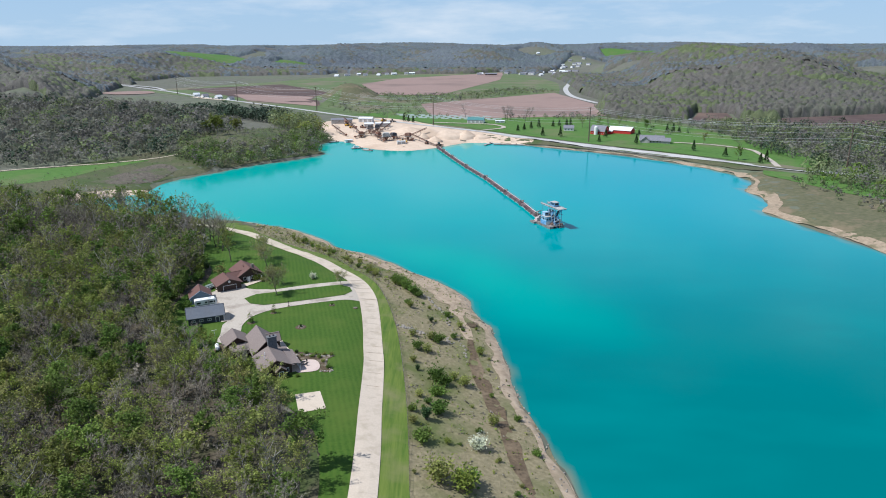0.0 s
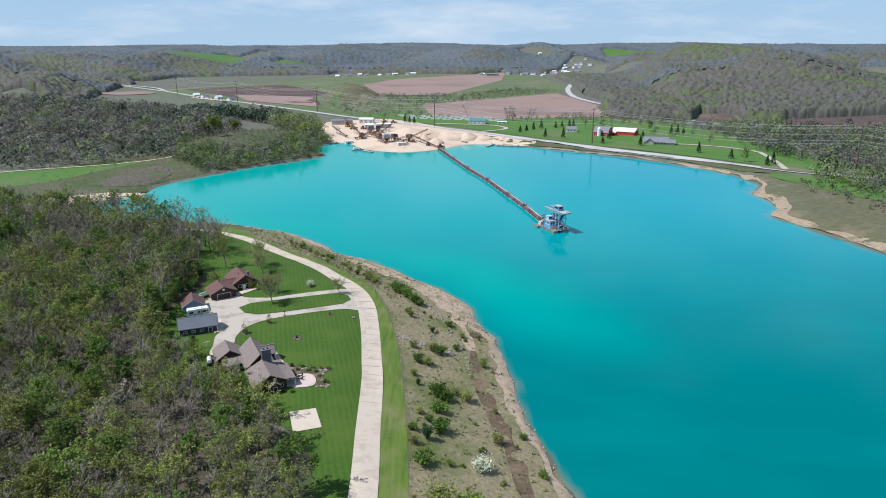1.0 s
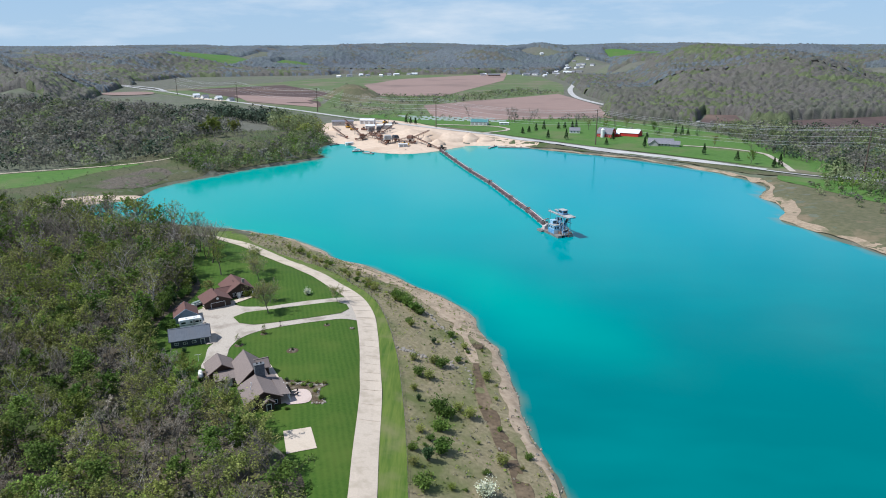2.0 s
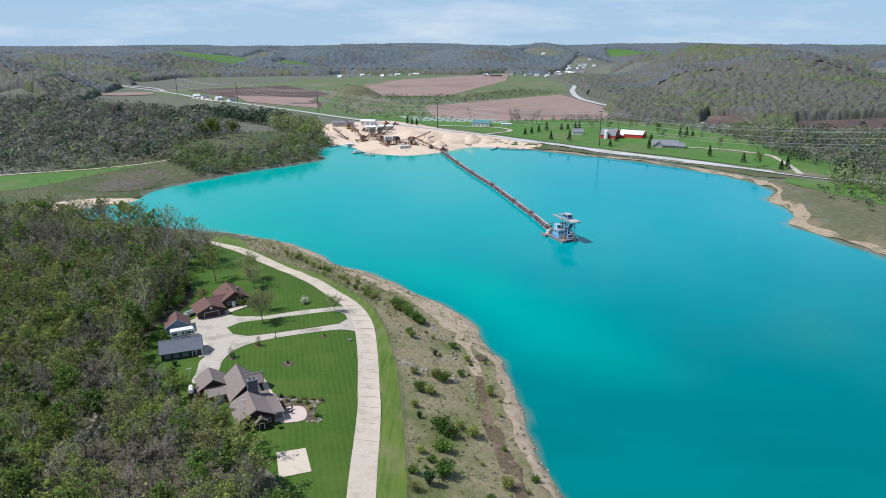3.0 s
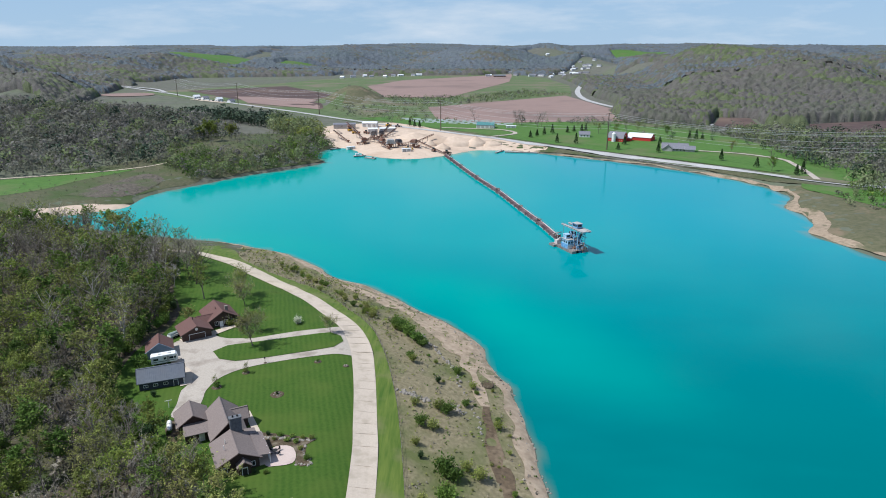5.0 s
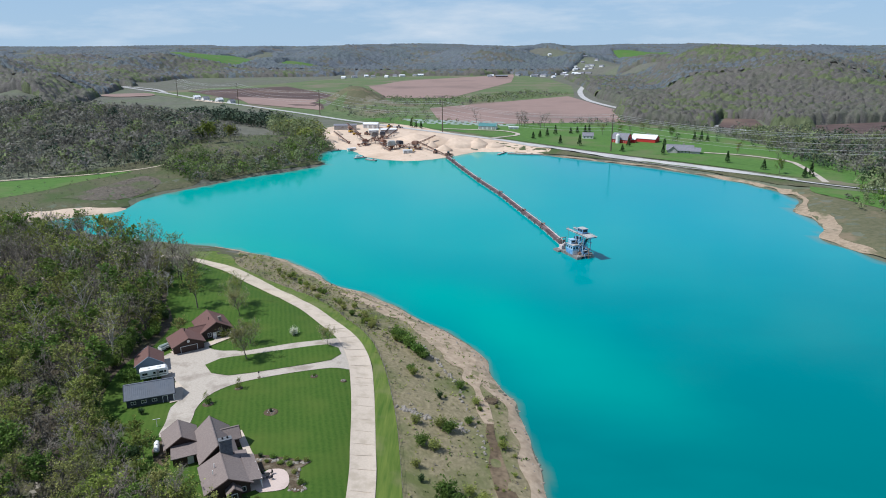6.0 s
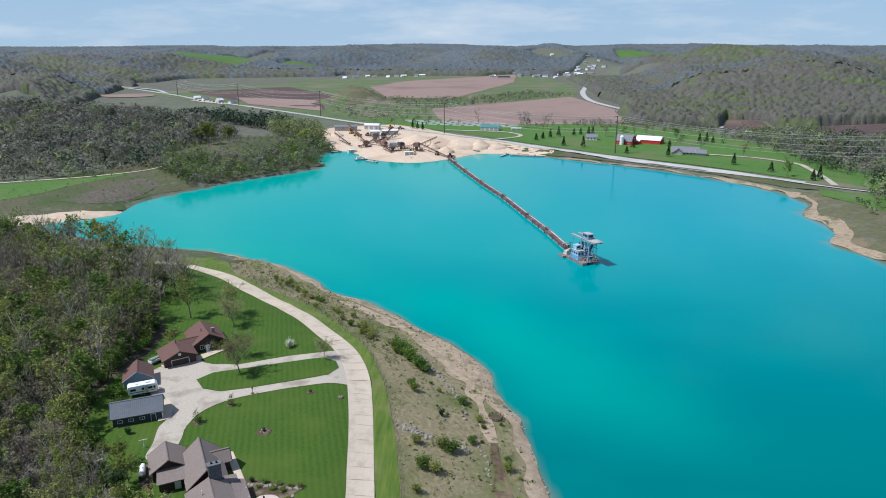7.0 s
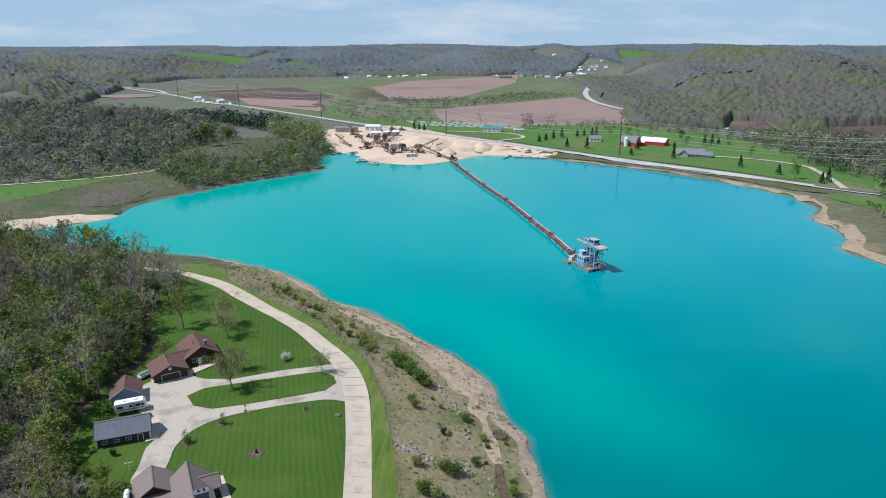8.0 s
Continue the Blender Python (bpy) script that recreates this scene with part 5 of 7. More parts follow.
def red_house():
    e = thing("house", "low brown house with red-brown shingle roofs", "house", pose(-80, 235, 12.0, 0, 0, 33))
    gable(e, (-1.2, -0.3), 8.6, 7.6, 2.7, 4.6, M["brownwall"], M["roofred"], over=0.6)
    gable(e, (8.4, 7.0), 9.0, 10.6, 2.8, 5.4, M["brownwall"], M["roofred"], over=0.6)
    gable(e, (3.4, 4.4), 4.0, 5.0, 2.7, 4.1, M["brownwall"], M["roofred"], along="x", over=0.3)
    for x, y in ((7.2, 6.0), (-1.0, 1.2)):
        part("roof_vent", Geo().rod((x, y, 3.8), (x, y, 5.7), 0.1, n=8), M["black"], e)
    part("chimney", Geo().box((10.2, 4.2, 4.6), (0.9, 0.7, 2.4)).box((10.2, 4.2, 5.85), (1.05, 0.85, 0.14)), M["stone"], e)
    door(e, (-1.2, -4.16, -0.1), 4.6, 2.2, "-y", M["brownwall"], "wide brown overhead door")
    part("gable_vent", Geo().rod((-1.2, -4.22, 3.5), (-1.2, -4.1, 3.5), 0.45, n=16), M["white"], e, "white round gable vent")
    for x in (6.2, 9.2, 11.6):
        window(e, (x, 1.66, 1.5), 1.1, 1.2, "-y")
    door(e, (7.7, 1.64, -0.1), 0.95, 2.0, "-y", M["white"])
    for y in (5.0, 9.0):
        window(e, (12.93, y, 1.5), 1.2, 1.2, "+x")
    for y in (-2.0, 1.2):
        window(e, (-5.53, y, 1.5), 1.0, 0.9, "-x")
    part("porch_deck", Geo().box((9.6, 0.3, 0.05), (5.2, 2.6, 0.4)), M["concrete"], e)
    for x in (7.2, 12.0):
        part("porch_post", Geo().box((x, -0.8, 1.2), (0.14, 0.14, 2.4)), M["white"], e)


main_house()
long_garage()
red_garage()
red_house()


def camper():
    e = thing("camper_trailer", "white travel trailer parked between the garages", "camper", pose(-82.2, 214.4, 12.35, 0, 0, 25))
    b = Geo()
    pts = [(-3.4, 0.7), (3.2, 0.7), (3.7, 1.2), (3.55, 2.5), (3.1, 3.0), (-3.2, 3.0), (-3.5, 2.6)]
    n = len(pts)
    b.add([(x, y, z) for y in (-1.2, 1.2) for x, z in pts], [tuple(range(n)), tuple(range(2 * n - 1, n - 1, -1))] + [(i, n + i, n + (i + 1) % n, (i + 1) % n) for i in range(n)])
    part("body", b, M["white"], e)
    for x, w in ((-2.2, 1.3), (0.2, 0.6), (1.9, 1.1), (2.9, 0.5)):
        part("window", Geo().box((x, -1.22, 2.0), (w, 0.06, 0.6)), M["glass"], e)
    part("stripe", Geo().box((0, -1.215, 1.25), (6.4, 0.03, 0.16)), M["darkwall"], e)
    part("door", Geo().box((1.05, -1.225, 1.75), (0.65, 0.06, 1.8)), M["deck"], e)
    part("roof_vent", Geo().box((-1.2, 0, 3.08), (0.6, 0.6, 0.18)).box((1.4, 0.1, 3.1), (1.0, 0.8, 0.24)), M["white"], e)
    for x in (-0.5, 0.4):
        for y in (-1.05, 1.05):
            w = part("wheel", Geo().rod((x, y - 0.12, 0.36), (x, y + 0.12, 0.36), 0.36, n=14), M["black"], e)
            part("rim", Geo().rod((x, y - 0.135, 0.36), (x, y + 0.135, 0.36), 0.18, n=10), M["steel"], w)
    part("hitch", Geo().rod((3.5, -0.6, 0.75), (4.7, 0, 0.6), 0.06).rod((3.5, 0.6, 0.75), (4.7, 0, 0.6), 0.06).rod((4.5, 0, 0), (4.5, 0, 0.7), 0.06), M["steel"], e)


def propane_tank():
    e = thing("propane_tank", "white propane tank lying beside the house", "tank", pose(-67.3, 180.9, 12.2, 0, 0, 113))
    g = Geo().rod((-1.7, 0, 0.8), (1.7, 0, 0.8), 0.62, n=14, caps=False)
    for s in (-1, 1):
        for a, b, r0, r1 in ((1.7, 2.0, 0.62, 0.5), (2.0, 2.2, 0.5, 0.22)):
            g.rod((s * a, 0, 0.8), (s * b, 0, 0.8), r0, r1, 14)
    part("tank", g, M["white"], e, "", True)
    part("valve_dome", Geo().rod((0, 0, 1.36), (0, 0, 1.62), 0.2, 0.16, 10), M["white"], e)
    for x in (-1.1, 1.1):
        part("saddle", Geo().box((x, 0, 0.15), (0.25, 1.0, 0.4)), M["concrete"], e)


def clothes_posts():
    for x, y in ((-70.6, 179.2), (-68.0, 174.6), (-71.3, 190.4)):
        e = thing("clothesline_post", "white T-shaped clothesline post on the lawn", "clothesline post", pose(x, y, 12.15, 0, 0, 25), "clothesline posts")
        part("post", Geo().rod((0, 0, 0), (0, 0, 2.1), 0.07, n=8), M["white"], e)
        part("crossbar", Geo().rod((-0.85, 0, 2.1), (0.85, 0, 2.1), 0.06, n=8), M["white"], e)


camper()
propane_tank()
clothes_posts()

# slabs, patio, beds
rs = np.random.RandomState(8)
pad = draped("pavement_ball_court", [(-38.6, 154.2), (-32.4, 156.0), (-29.4, 147.4), (-35.8, 145.2)], M["concrete"], "pale square concrete play pad on the lawn", "concrete pad", 0.32, 2.0, False)
draped("pavement_garage_apron", [(-75.2, 212.4), (-71.9, 208.8), (-70.2, 202.6), (-72.6, 201.0), (-76.0, 209.8)], M["concrete"], "pale concrete apron before the garage", "concrete apron", 0.4, 2.0, False)
draped("pavement_red_house_apron", [(-84.3, 230.3), (-83.0, 229.0), (-74.4, 233.6), (-69.4, 240.2), (-69.8, 241.6), (-76.0, 236.6)], M["concrete"], "pale concrete apron and walk of the brown house", "concrete apron", 0.42, 2.0, False)
H27 = pose(-50.6, 173.9, 12.0, 0, 0, 27)


def from_house(pts):
    return [tuple((H27 @ Vector((x, y, 0)))[:2]) for x, y in pts]


draped("pavement_patio", from_house([(6.6, -6.2), (9.2, -4.8), (12.2, -6.3), (12.4, -10.0), (10.8, -12.7), (7.0, -12.0), (5.4, -10.8)]), M["patio"], "round-edged pinkish concrete patio beside the porch", "patio", 0.34, 1.5, True, 1.0)
draped("ground_flower_bed", from_house([(6.2, 3.3), (10.7, 0.2), (17.0, -4.8), (18.2, -6.1), (15.5, -7.2), (14.3, -10.7), (14.7, -14.9), (12.2, -14.7), (11.4, -12.9), (12.6, -10.0), (12.4, -6.1), (9.2, -4.5), (7.0, -4.6)]), M["mulch"], "mulched flower bed with stone edging", "flower bed", 0.3, 1.5, False)
draped("ground_flower_bed", from_house([(-11.6, 17.0), (-9.9, 17.2), (-9.9, 8.8), (-11.0, 6.6), (-12.6, 9.0), (-12.8, 14.0)]), M["mulch"], "mulched bed along the house wing", "flower bed", 0.3, 1.5)
draped("pavement_deck_walk", from_house([(5.4, 14.0), (6.9, 13.4), (7.2, 6.0), (7.4, 1.0), (6.0, 1.0), (5.6, 6.4)]), M["concrete"], "pale walk along the house", "walk", 0.36, 1.5, False)


def rock(rs, r):
    """One uneven boulder, about 20 faces."""
    g = Geo()
    n = 7
    top = [(math.cos(6.28 * i / n) * r * rs.uniform(0.7, 1.1), math.sin(6.28 * i / n) * r * rs.uniform(0.6, 1.0), r * rs.uniform(0.1, 0.3)) for i in range(n)]
    up = [(x * 0.6, y * 0.6, r * rs.uniform(0.5, 0.75)) for x, y, z in top]
    low = [(x * 0.9, y * 0.9, -r * 0.4) for x, y, z in top]
    g.add(low + top + up, [(i, (i + 1) % n, n + (i + 1) % n, n + i) for i in range(n)] + [(n + i, n + (i + 1) % n, 2 * n + (i + 1) % n, 2 * n + i) for i in range(n)] + [tuple(range(2 * n, 3 * n))])
    return mesh_of("stone", g, M["stone"])


ROCKS = [rock(rs, 0.5) for _ in range(6)]


def stone_row(name, label, line, count, jitter, size):
    """A row of loose stones lying on the ground."""
    c = smooth_line(line, 0.5)
    e = thing(name, label, "stone row", pose(*c[0], land_at(*c[0])))
    for i in range(count):
        q = c[int(i * (len(c) - 1) / max(1, count - 1))] + rs.normal(0, jitter, 2)
        ob = part("stone", ROCKS[rs.randint(6)], None, e)
        s = rs.uniform(*size)
        ob.matrix_basis = pose(q[0] - c[0][0], q[1] - c[0][1], land_at(*q) - land_at(*c[0]) + 0.12, 0, 0, rs.uniform(0, 360)) @ Matrix.Diagonal((s, s * rs.uniform(0.7, 1.1), s * 0.9, 1))
    return e


stone_row("stone_edging", "low stone retaining edge of the flower bed", from_house([(6.4, 0.4), (10.5, -1.4), (14.5, -4.4), (17.6, -6.0)]), 46, 0.25, (0.7, 1.3))
stone_row("stone_edging", "low stone edging beside the patio", from_house([(15.2, -7.4), (14.0, -10.6), (14.4, -14.6), (11.6, -13.4)]), 26, 0.2, (0.6, 1.1))
stone_row("stone_row", "grey rock pile strip on the scrub bank", [(-14, 204.6), (-10.5, 204), (-6.6, 203)], 44, 0.7, (0.7, 1.5))
stone_row("stone_row", "grey rock pile strip on the scrub bank", [(-1.4, 203), (0.8, 202.2), (3.2, 200)], 30, 0.7, (0.7, 1.4))
stone_row("stone_row", "broken row of pale stones along the bank", [(-10.4, 249), (-7.6, 243), (-5, 238.4), (-2, 233), (1.2, 226)], 44, 0.3, (0.8, 1.6))
stone_row("stone_row", "broken row of pale stones along the bank", [(1.6, 223), (2.1, 216.4), (4.4, 210.5), (6.4, 200), (7.4, 192)], 26, 0.4, (0.6, 1.3))
stone_row("stone_row", "loose stones washed along the lake edge", [(20, 200), (16, 224), (11, 241), (2, 262), (-14, 282), (-40, 306), (-62, 328)], 90, 0.9, (0.5, 1.1))
stone_row("stone_row", "loose stones washed along the lake edge", [(30, 118), (26, 145), (22, 172), (20, 198)], 50, 0.9, (0.5, 1.1))

# worn tracks on the bank
ribbon("ground_track", [(25, 90, 3), (19.6, 125, 3), (16.9, 144, 3.4), (15.2, 158, 4.2), (12.6, 172, 4.4), (10.4, 184, 4.2), (9.6, 197, 3.0), (9.2, 209, 1.5)], 3.5, M["track"], "dark rutted dirt track along the bank", "track", 0.24, 1.5, ragged=0.22)
ribbon("ground_track", [(9.2, 207, 2.4), (7.8, 219, 5), (6.0, 230, 7), (3.4, 241, 8.5), (-0.6, 251, 9.5), (-7, 262, 9), (-15, 273, 7.5), (-28, 288, 5.5), (-44, 303, 4)], 3.5, M["shoresand"], "bare tan earth terrace worn into the bank", "track", 0.24, 1.5, ragged=0.3)


def planting_ring(x, y, r, shrub):
    e = thing("planting_bed", "round mulched bed with a few stones in the lawn", "planting bed", pose(x, y, land_at(x, y) + 0.2), "lawn planting beds")
    g = Geo()
    n = 18
    vs = [(math.cos(6.28 * i / n) * r, math.sin(6.28 * i / n) * r, 0.0) for i in range(n)] + [(math.cos(6.28 * i / n) * r * 0.9, math.sin(6.28 * i / n) * r * 0.9, 0.14) for i in range(n)]
    g.add(vs, [(i, (i + 1) % n, n + (i + 1) % n, n + i) for i in range(n)] + [tuple(range(n, 2 * n))])
    part("mulch", g, M["mulch"], e)
    for i in range(5):
        a = 1.26 * i
        ob = part("stone", ROCKS[i % 6], None, e)
        ob.matrix_basis = pose(math.cos(a) * r * 0.45, math.sin(a) * r * 0.45, 0.14, 0, 0, i * 50) @ Matrix.Diagonal((0.6, 0.5, 0.5, 1))


for x, y, r in ((-45.8, 197.2, 1.8), (-38.7, 215.8, 1.1), (-30.4, 213.8, 0.9), (-57.4, 209.0, 1.1), (-62.8, 200.9, 1.4)):
    planting_ring(x, y, r, True)


def bush_mesh(seed, r, tall, mat, count=420, size=0.2):
    rs2 = np.random.RandomState(seed)
    segs, at = [], []
    for i in range(16):
        a, t = rs2.uniform(0, 6.28), rs2.uniform(0.2, 1.0)
        e = np.array([math.cos(a) * r * t * 0.85, math.sin(a) * r * t * 0.85, tall * rs2.uniform(0.5, 0.9)])
        segs.append([rs2.normal(0, 0.1), rs2.normal(0, 0.1), -0.1, *e, 0.05, 0.015])
        for j in range(count // 16):
            at.append(e * rs2.uniform(0.45, 1.08) + rs2.normal(0, 0.2 * r, 3) * [1, 1, 0.7])
    at = np.array(at)
    at[:, 2] = np.clip(at[:, 2], 0.1, None)
    v, f = rods(segs, 3)
    lv, lf = leaves(at, size, rs2, 0.7)
    return array_mesh("stem", [(v, f, M["bark"])]), array_mesh("foliage", [(lv, lf, M[mat])])


BUSH = {"leaf": bush_mesh(61, 1.4, 2.2, "leaf", 960, 0.16), "dark": bush_mesh(62, 1.0, 2.2, "darkleaf", 800, 0.13), "bud": bush_mesh(63, 1.5, 2.1, "budleaf", 620, 0.13), "white": bush_mesh(64, 1.7, 2.5, "blossom", 1100, 0.13)}
BUSH_WORDS = {"leaf": "green leafy bush", "dark": "dark evergreen bush", "bud": "yellow-green budding shrub", "white": "white-blossomed bush in flower"}


def bush(kind, x, y, s, where="on the dry bank", group="bank bushes", sz=1.0):
    e = thing("bush", f"{BUSH_WORDS[kind]} {where}", "bush", pose(x, y, land_at(x, y) + 0.1, 0, 0, (x * 37 + y * 11) % 360) @ Matrix.Diagonal((s, s, s * sz, 1)), group)
    part("stem", BUSH[kind][0], None, e)
    part("foliage", BUSH[kind][1], None, e)


for k, x, y, s in (("leaf", -2, 172, 1.9), ("leaf", 0, 170.5, 1.7), ("leaf", -1.6, 163, 1.6), ("leaf", -1.2, 153, 1.8), ("dark", -4.4, 148, 1.7), ("leaf", -5.2, 137.4, 1.6), ("white", 8.4, 139.5, 1.6), ("bud", -4, 200, 1.4), ("leaf", -1.6, 199, 1.5), ("dark", -4.2, 215, 1.0), ("leaf", -8, 190, 1.3), ("bud", -10, 199, 1.2), ("bud", 3, 175, 1.3), ("bud", 6, 172.5, 1.5), ("bud", -5, 189, 1.4), ("bud", -1, 123, 2.8), ("bud", 4.5, 121, 2.6), ("leaf", 5.5, 124, 1.8), ("leaf", -19, 254, 1.6), ("leaf", -17, 250, 1.8), ("leaf", -14.5, 246, 1.9), ("leaf", -11.5, 242, 1.7), ("leaf", -9.5, 240, 1.3), ("bud", -12, 226, 1.2), ("leaf", -13, 229, 1.0), ("bud", 1, 139, 0.8), ("leaf", 23, 142, 0.9), ("bud", -6.5, 160, 1.0), ("bud", -7.5, 145, 1.1), ("leaf", -8, 151, 0.9), ("dark", -7.5, 176, 0.9), ("bud", -9, 181, 1.0), ("leaf", -4, 157, 0.8), ("bud", 6, 216, 1.1), ("leaf", 1.5, 225, 1.1), ("bud", 12, 196, 1.2), ("bud", -5, 229, 0.7), ("leaf", 3.5, 205, 0.9), ("bud", 13, 153, 1.5), ("leaf", 9, 148, 0.7), ("leaf", 20, 158, 0.8)):
    bush(k, x, y, s)
for i in range(46):
    t = rs.uniform(0, 1)
    a, b = (-20, 243), (-82, 322)
    bush(["bud", "bud", "bud", "leaf"][i % 4], a[0] + (b[0] - a[0]) * t + rs.normal(0, 2.2) + 6, a[1] + (b[1] - a[1]) * t + rs.normal(0, 2.2) + 2, rs.uniform(0.5, 1.2), "along the fence")
for i in range(36):
    x, y = rs.uniform(-8, 18), rs.uniform(118, 235)
    if off_shore(np.array([x]), np.array([y]))[0] > 5:
        bush(["bud", "bud", "leaf"][i % 3], x, y, rs.uniform(0.25, 0.6))
for x, y in from_house([(8.6, 0.6), (11.0, -1.0), (13.4, -2.8), (15.4, -4.4), (17.2, -5.6), (9.4, -2.0), (12.0, -3.8), (13.6, -5.2), (13.8, -8.4), (14.2, -12.6), (5.0, -13.6), (2.9, -12.6), (-1.2, -12.4), (-11.6, 14.4), (-12.0, 11.6), (-10.8, 8.0)]):
    bush(["leaf", "bud", "dark"][int(abs(x * 7)) % 3], x, y, rs.uniform(0.4, 0.62), "in the mulched bed", "garden shrubs")
for k, x, y, s in (("dark", -77.5, 195.9, 0.9), ("bud", -57.4, 209.0, 0.7), ("leaf", -62.8, 200.9, 0.7), ("white", -50.2, 242.8, 1.1), ("dark", -45.8, 197.2, 0.5), ("leaf", -38.7, 215.8, 0.4), ("bud", -72, 241, 1.2), ("leaf", -70.5, 243, 1.1), ("bud", -69, 240, 0.9), ("leaf", -86, 209, 1.2), ("leaf", -88.5, 213, 1.5), ("leaf", -84, 192, 1.1), ("bud", -80, 189, 1.2)):
    bush(k, x, y, s, "near the houses", "garden shrubs")


def yard_tree(kind, x, y, s, words):
    e = tree_from(kind, x, y, land_at(x, y) + 0.2, s, (x * 31) % 360, "lawn trees")
    e["label"] = words


for k, x, y, s in ((11, -60.2, 225.6, 1.0), (7, -88.6, 264.6, 1.05), (10, -97.5, 281, 1.12), (10, -102.5, 288, 1.0), (10, -108, 296, 0.95), (1, -113, 303, 1.15), (7, -99, 291, 0.9), (9, -105, 279, 0.95), (0, -103, 292, 1.1), (1, -108, 286, 1.1), (3, -110, 282, 1.1), (1, -101, 262, 0.9), (11, -76.4, 266, 1.0), (11, -72, 258, 0.85), (11, -62, 236, 0.7), (11, -38.4, 235.6, 0.55), (1, -57.4, 209, 0.25), (1, -62.8, 200.9, 0.26), (4, -86, 243, 0.5), (7, -64.5, 162, 0.75), (1, -50.5, 157.5, 0.8), (7, -58, 158.5, 0.9), (4, -52, 154, 0.95), (7, -46, 151, 0.8), (2, -59, 153, 0.9), (6, -91, 200, 0.6), (6, -93, 207, 0.65), (6, -95, 215, 0.7), (2, -94, 222, 0.7), (6, -95, 230, 0.7), (2, -88, 193, 0.6), (4, -69, 178, 0.6), (4, -73, 183, 0.55), (5, -116, 296, 1.1), (0, -109, 287, 1.05), (5, -113, 291, 1.2), (9, -107, 276, 0.95), (9, -113, 281, 1.0), (0, -121, 303, 1.0), (9, -45.5, 142.5, 0.95), (4, -107, 266, 0.8), (4, -99, 244, 0.7), (2, -98, 250, 0.7), (6, -97, 237, 0.6)):
    yard_tree(k, x, y, s, "leafless pale tree standing near the lawn" if k in (0, 3, 5, 9, 10) else "budding tree standing on the lawn near the houses")


edge = smooth_line([(-64, 168), (-74, 177), (-82, 186), (-90, 196), (-95, 208), (-97, 222), (-95, 238), (-96, 252), (-105, 268), (-111, 288), (-117, 310)], 3.6)
for i, q in enumerate(edge):
    q = q + rs.normal(0, 1.0, 2)
    bush(["leaf", "bud", "dark", "leaf"][i % 4], q[0], q[1], rs.uniform(1.1, 2.0), "at the woodland edge", "woodland edge bushes", 1.25)
for x, y, s in ((-220, 655, 1.35), (-205, 668, 1.0), (-236, 672, 0.95)):
    tree_from(8, x, y, land_at(x, y), s, x * 3, "headland willows")
stone_row("stone_row", "low stone border along the lawn's edge", [(-86, 192), (-82, 187), (-79, 186), (-76, 182), (-73, 180)], 30, 0.35, (0.6, 1.1))


def patio_set():
    m = H27 @ pose(8.4, -7.4, 0.4)
    t = thing("patio_table", "round dark patio table on the concrete", "table", m)
    part("tabletop", Geo().rod((0, 0, 0.7), (0, 0, 0.75), 0.62, n=18), M["black"], t)
    part("pedestal", Geo().rod((0, 0, 0), (0, 0, 0.7), 0.07, n=8).rod((0, 0, 0), (0, 0, 0.05), 0.35, n=12), M["steel"], t)
    first = None
    for i in range(4):
        a = 90 * i + 30
        pm = m @ pose(math.cos(radians(a)) * 1.15, math.sin(radians(a)) * 1.15, 0, 0, 0, a + 90)
        if first:
            copy_thing(first, pm)
            continue
        first = thing("patio_chair", "dark metal patio chair beside the table", "chair", pm, "patio chairs")
        part("seat", Geo().box((0, 0, 0.43), (0.5, 0.5, 0.06)), M["black"], first)
        part("backrest", Geo().box((0, -0.25, 0.75), (0.5, 0.05, 0.6)), M["black"], first)
        for x in (-0.22, 0.22):
            for y in (-0.22, 0.22):
                part("leg", Geo().rod((x, y, 0), (x, y, 0.42), 0.025, n=6), M["black"], first)


def utility_trailer(x, y, turn):
    e = thing("utility_trailer", "small white covered trailer beside the brown house", "trailer", pose(x, y, land_at(x, y) + 0.2, 0, 0, turn))
    part("body", Geo().box((0, 0, 0.9), (3.6, 1.7, 0.7)), M["white"], e)
    part("cover", Geo().rod((-1.7, 0, 1.2), (1.7, 0, 1.2), 0.75, 0.6, 10), M["cover"], e)
    for y2 in (-0.9, 0.9):
        w = part("wheel", Geo().rod((-0.2, y2 - 0.1, 0.35), (-0.2, y2 + 0.1, 0.35), 0.35, n=14), M["black"], e)
        part("rim", Geo().rod((-0.2, y2 - 0.11, 0.35), (-0.2, y2 + 0.11, 0.35), 0.16, n=10), M["steel"], w)
    part("tongue", Geo().rod((1.8, 0, 0.55), (3.0, 0, 0.5), 0.05, n=6).rod((2.8, 0, 0), (2.8, 0, 0.5), 0.05, n=6), M["steel"], e)


def garden_bench():
    e = thing("garden_bench", "white garden bench before the house wing", "bench", H27 @ pose(-6.4, 8.2, 0.25))
    part("seat", Geo().box((0, 0, 0.45), (1.6, 0.45, 0.06)), M["white"], e)
    part("backrest", Geo().box((0, 0.22, 0.75), (1.6, 0.05, 0.5)), M["white"], e)
    for x in (-0.7, 0.7):
        part("leg", Geo().box((x, 0, 0.22), (0.08, 0.42, 0.44)), M["white"], e)


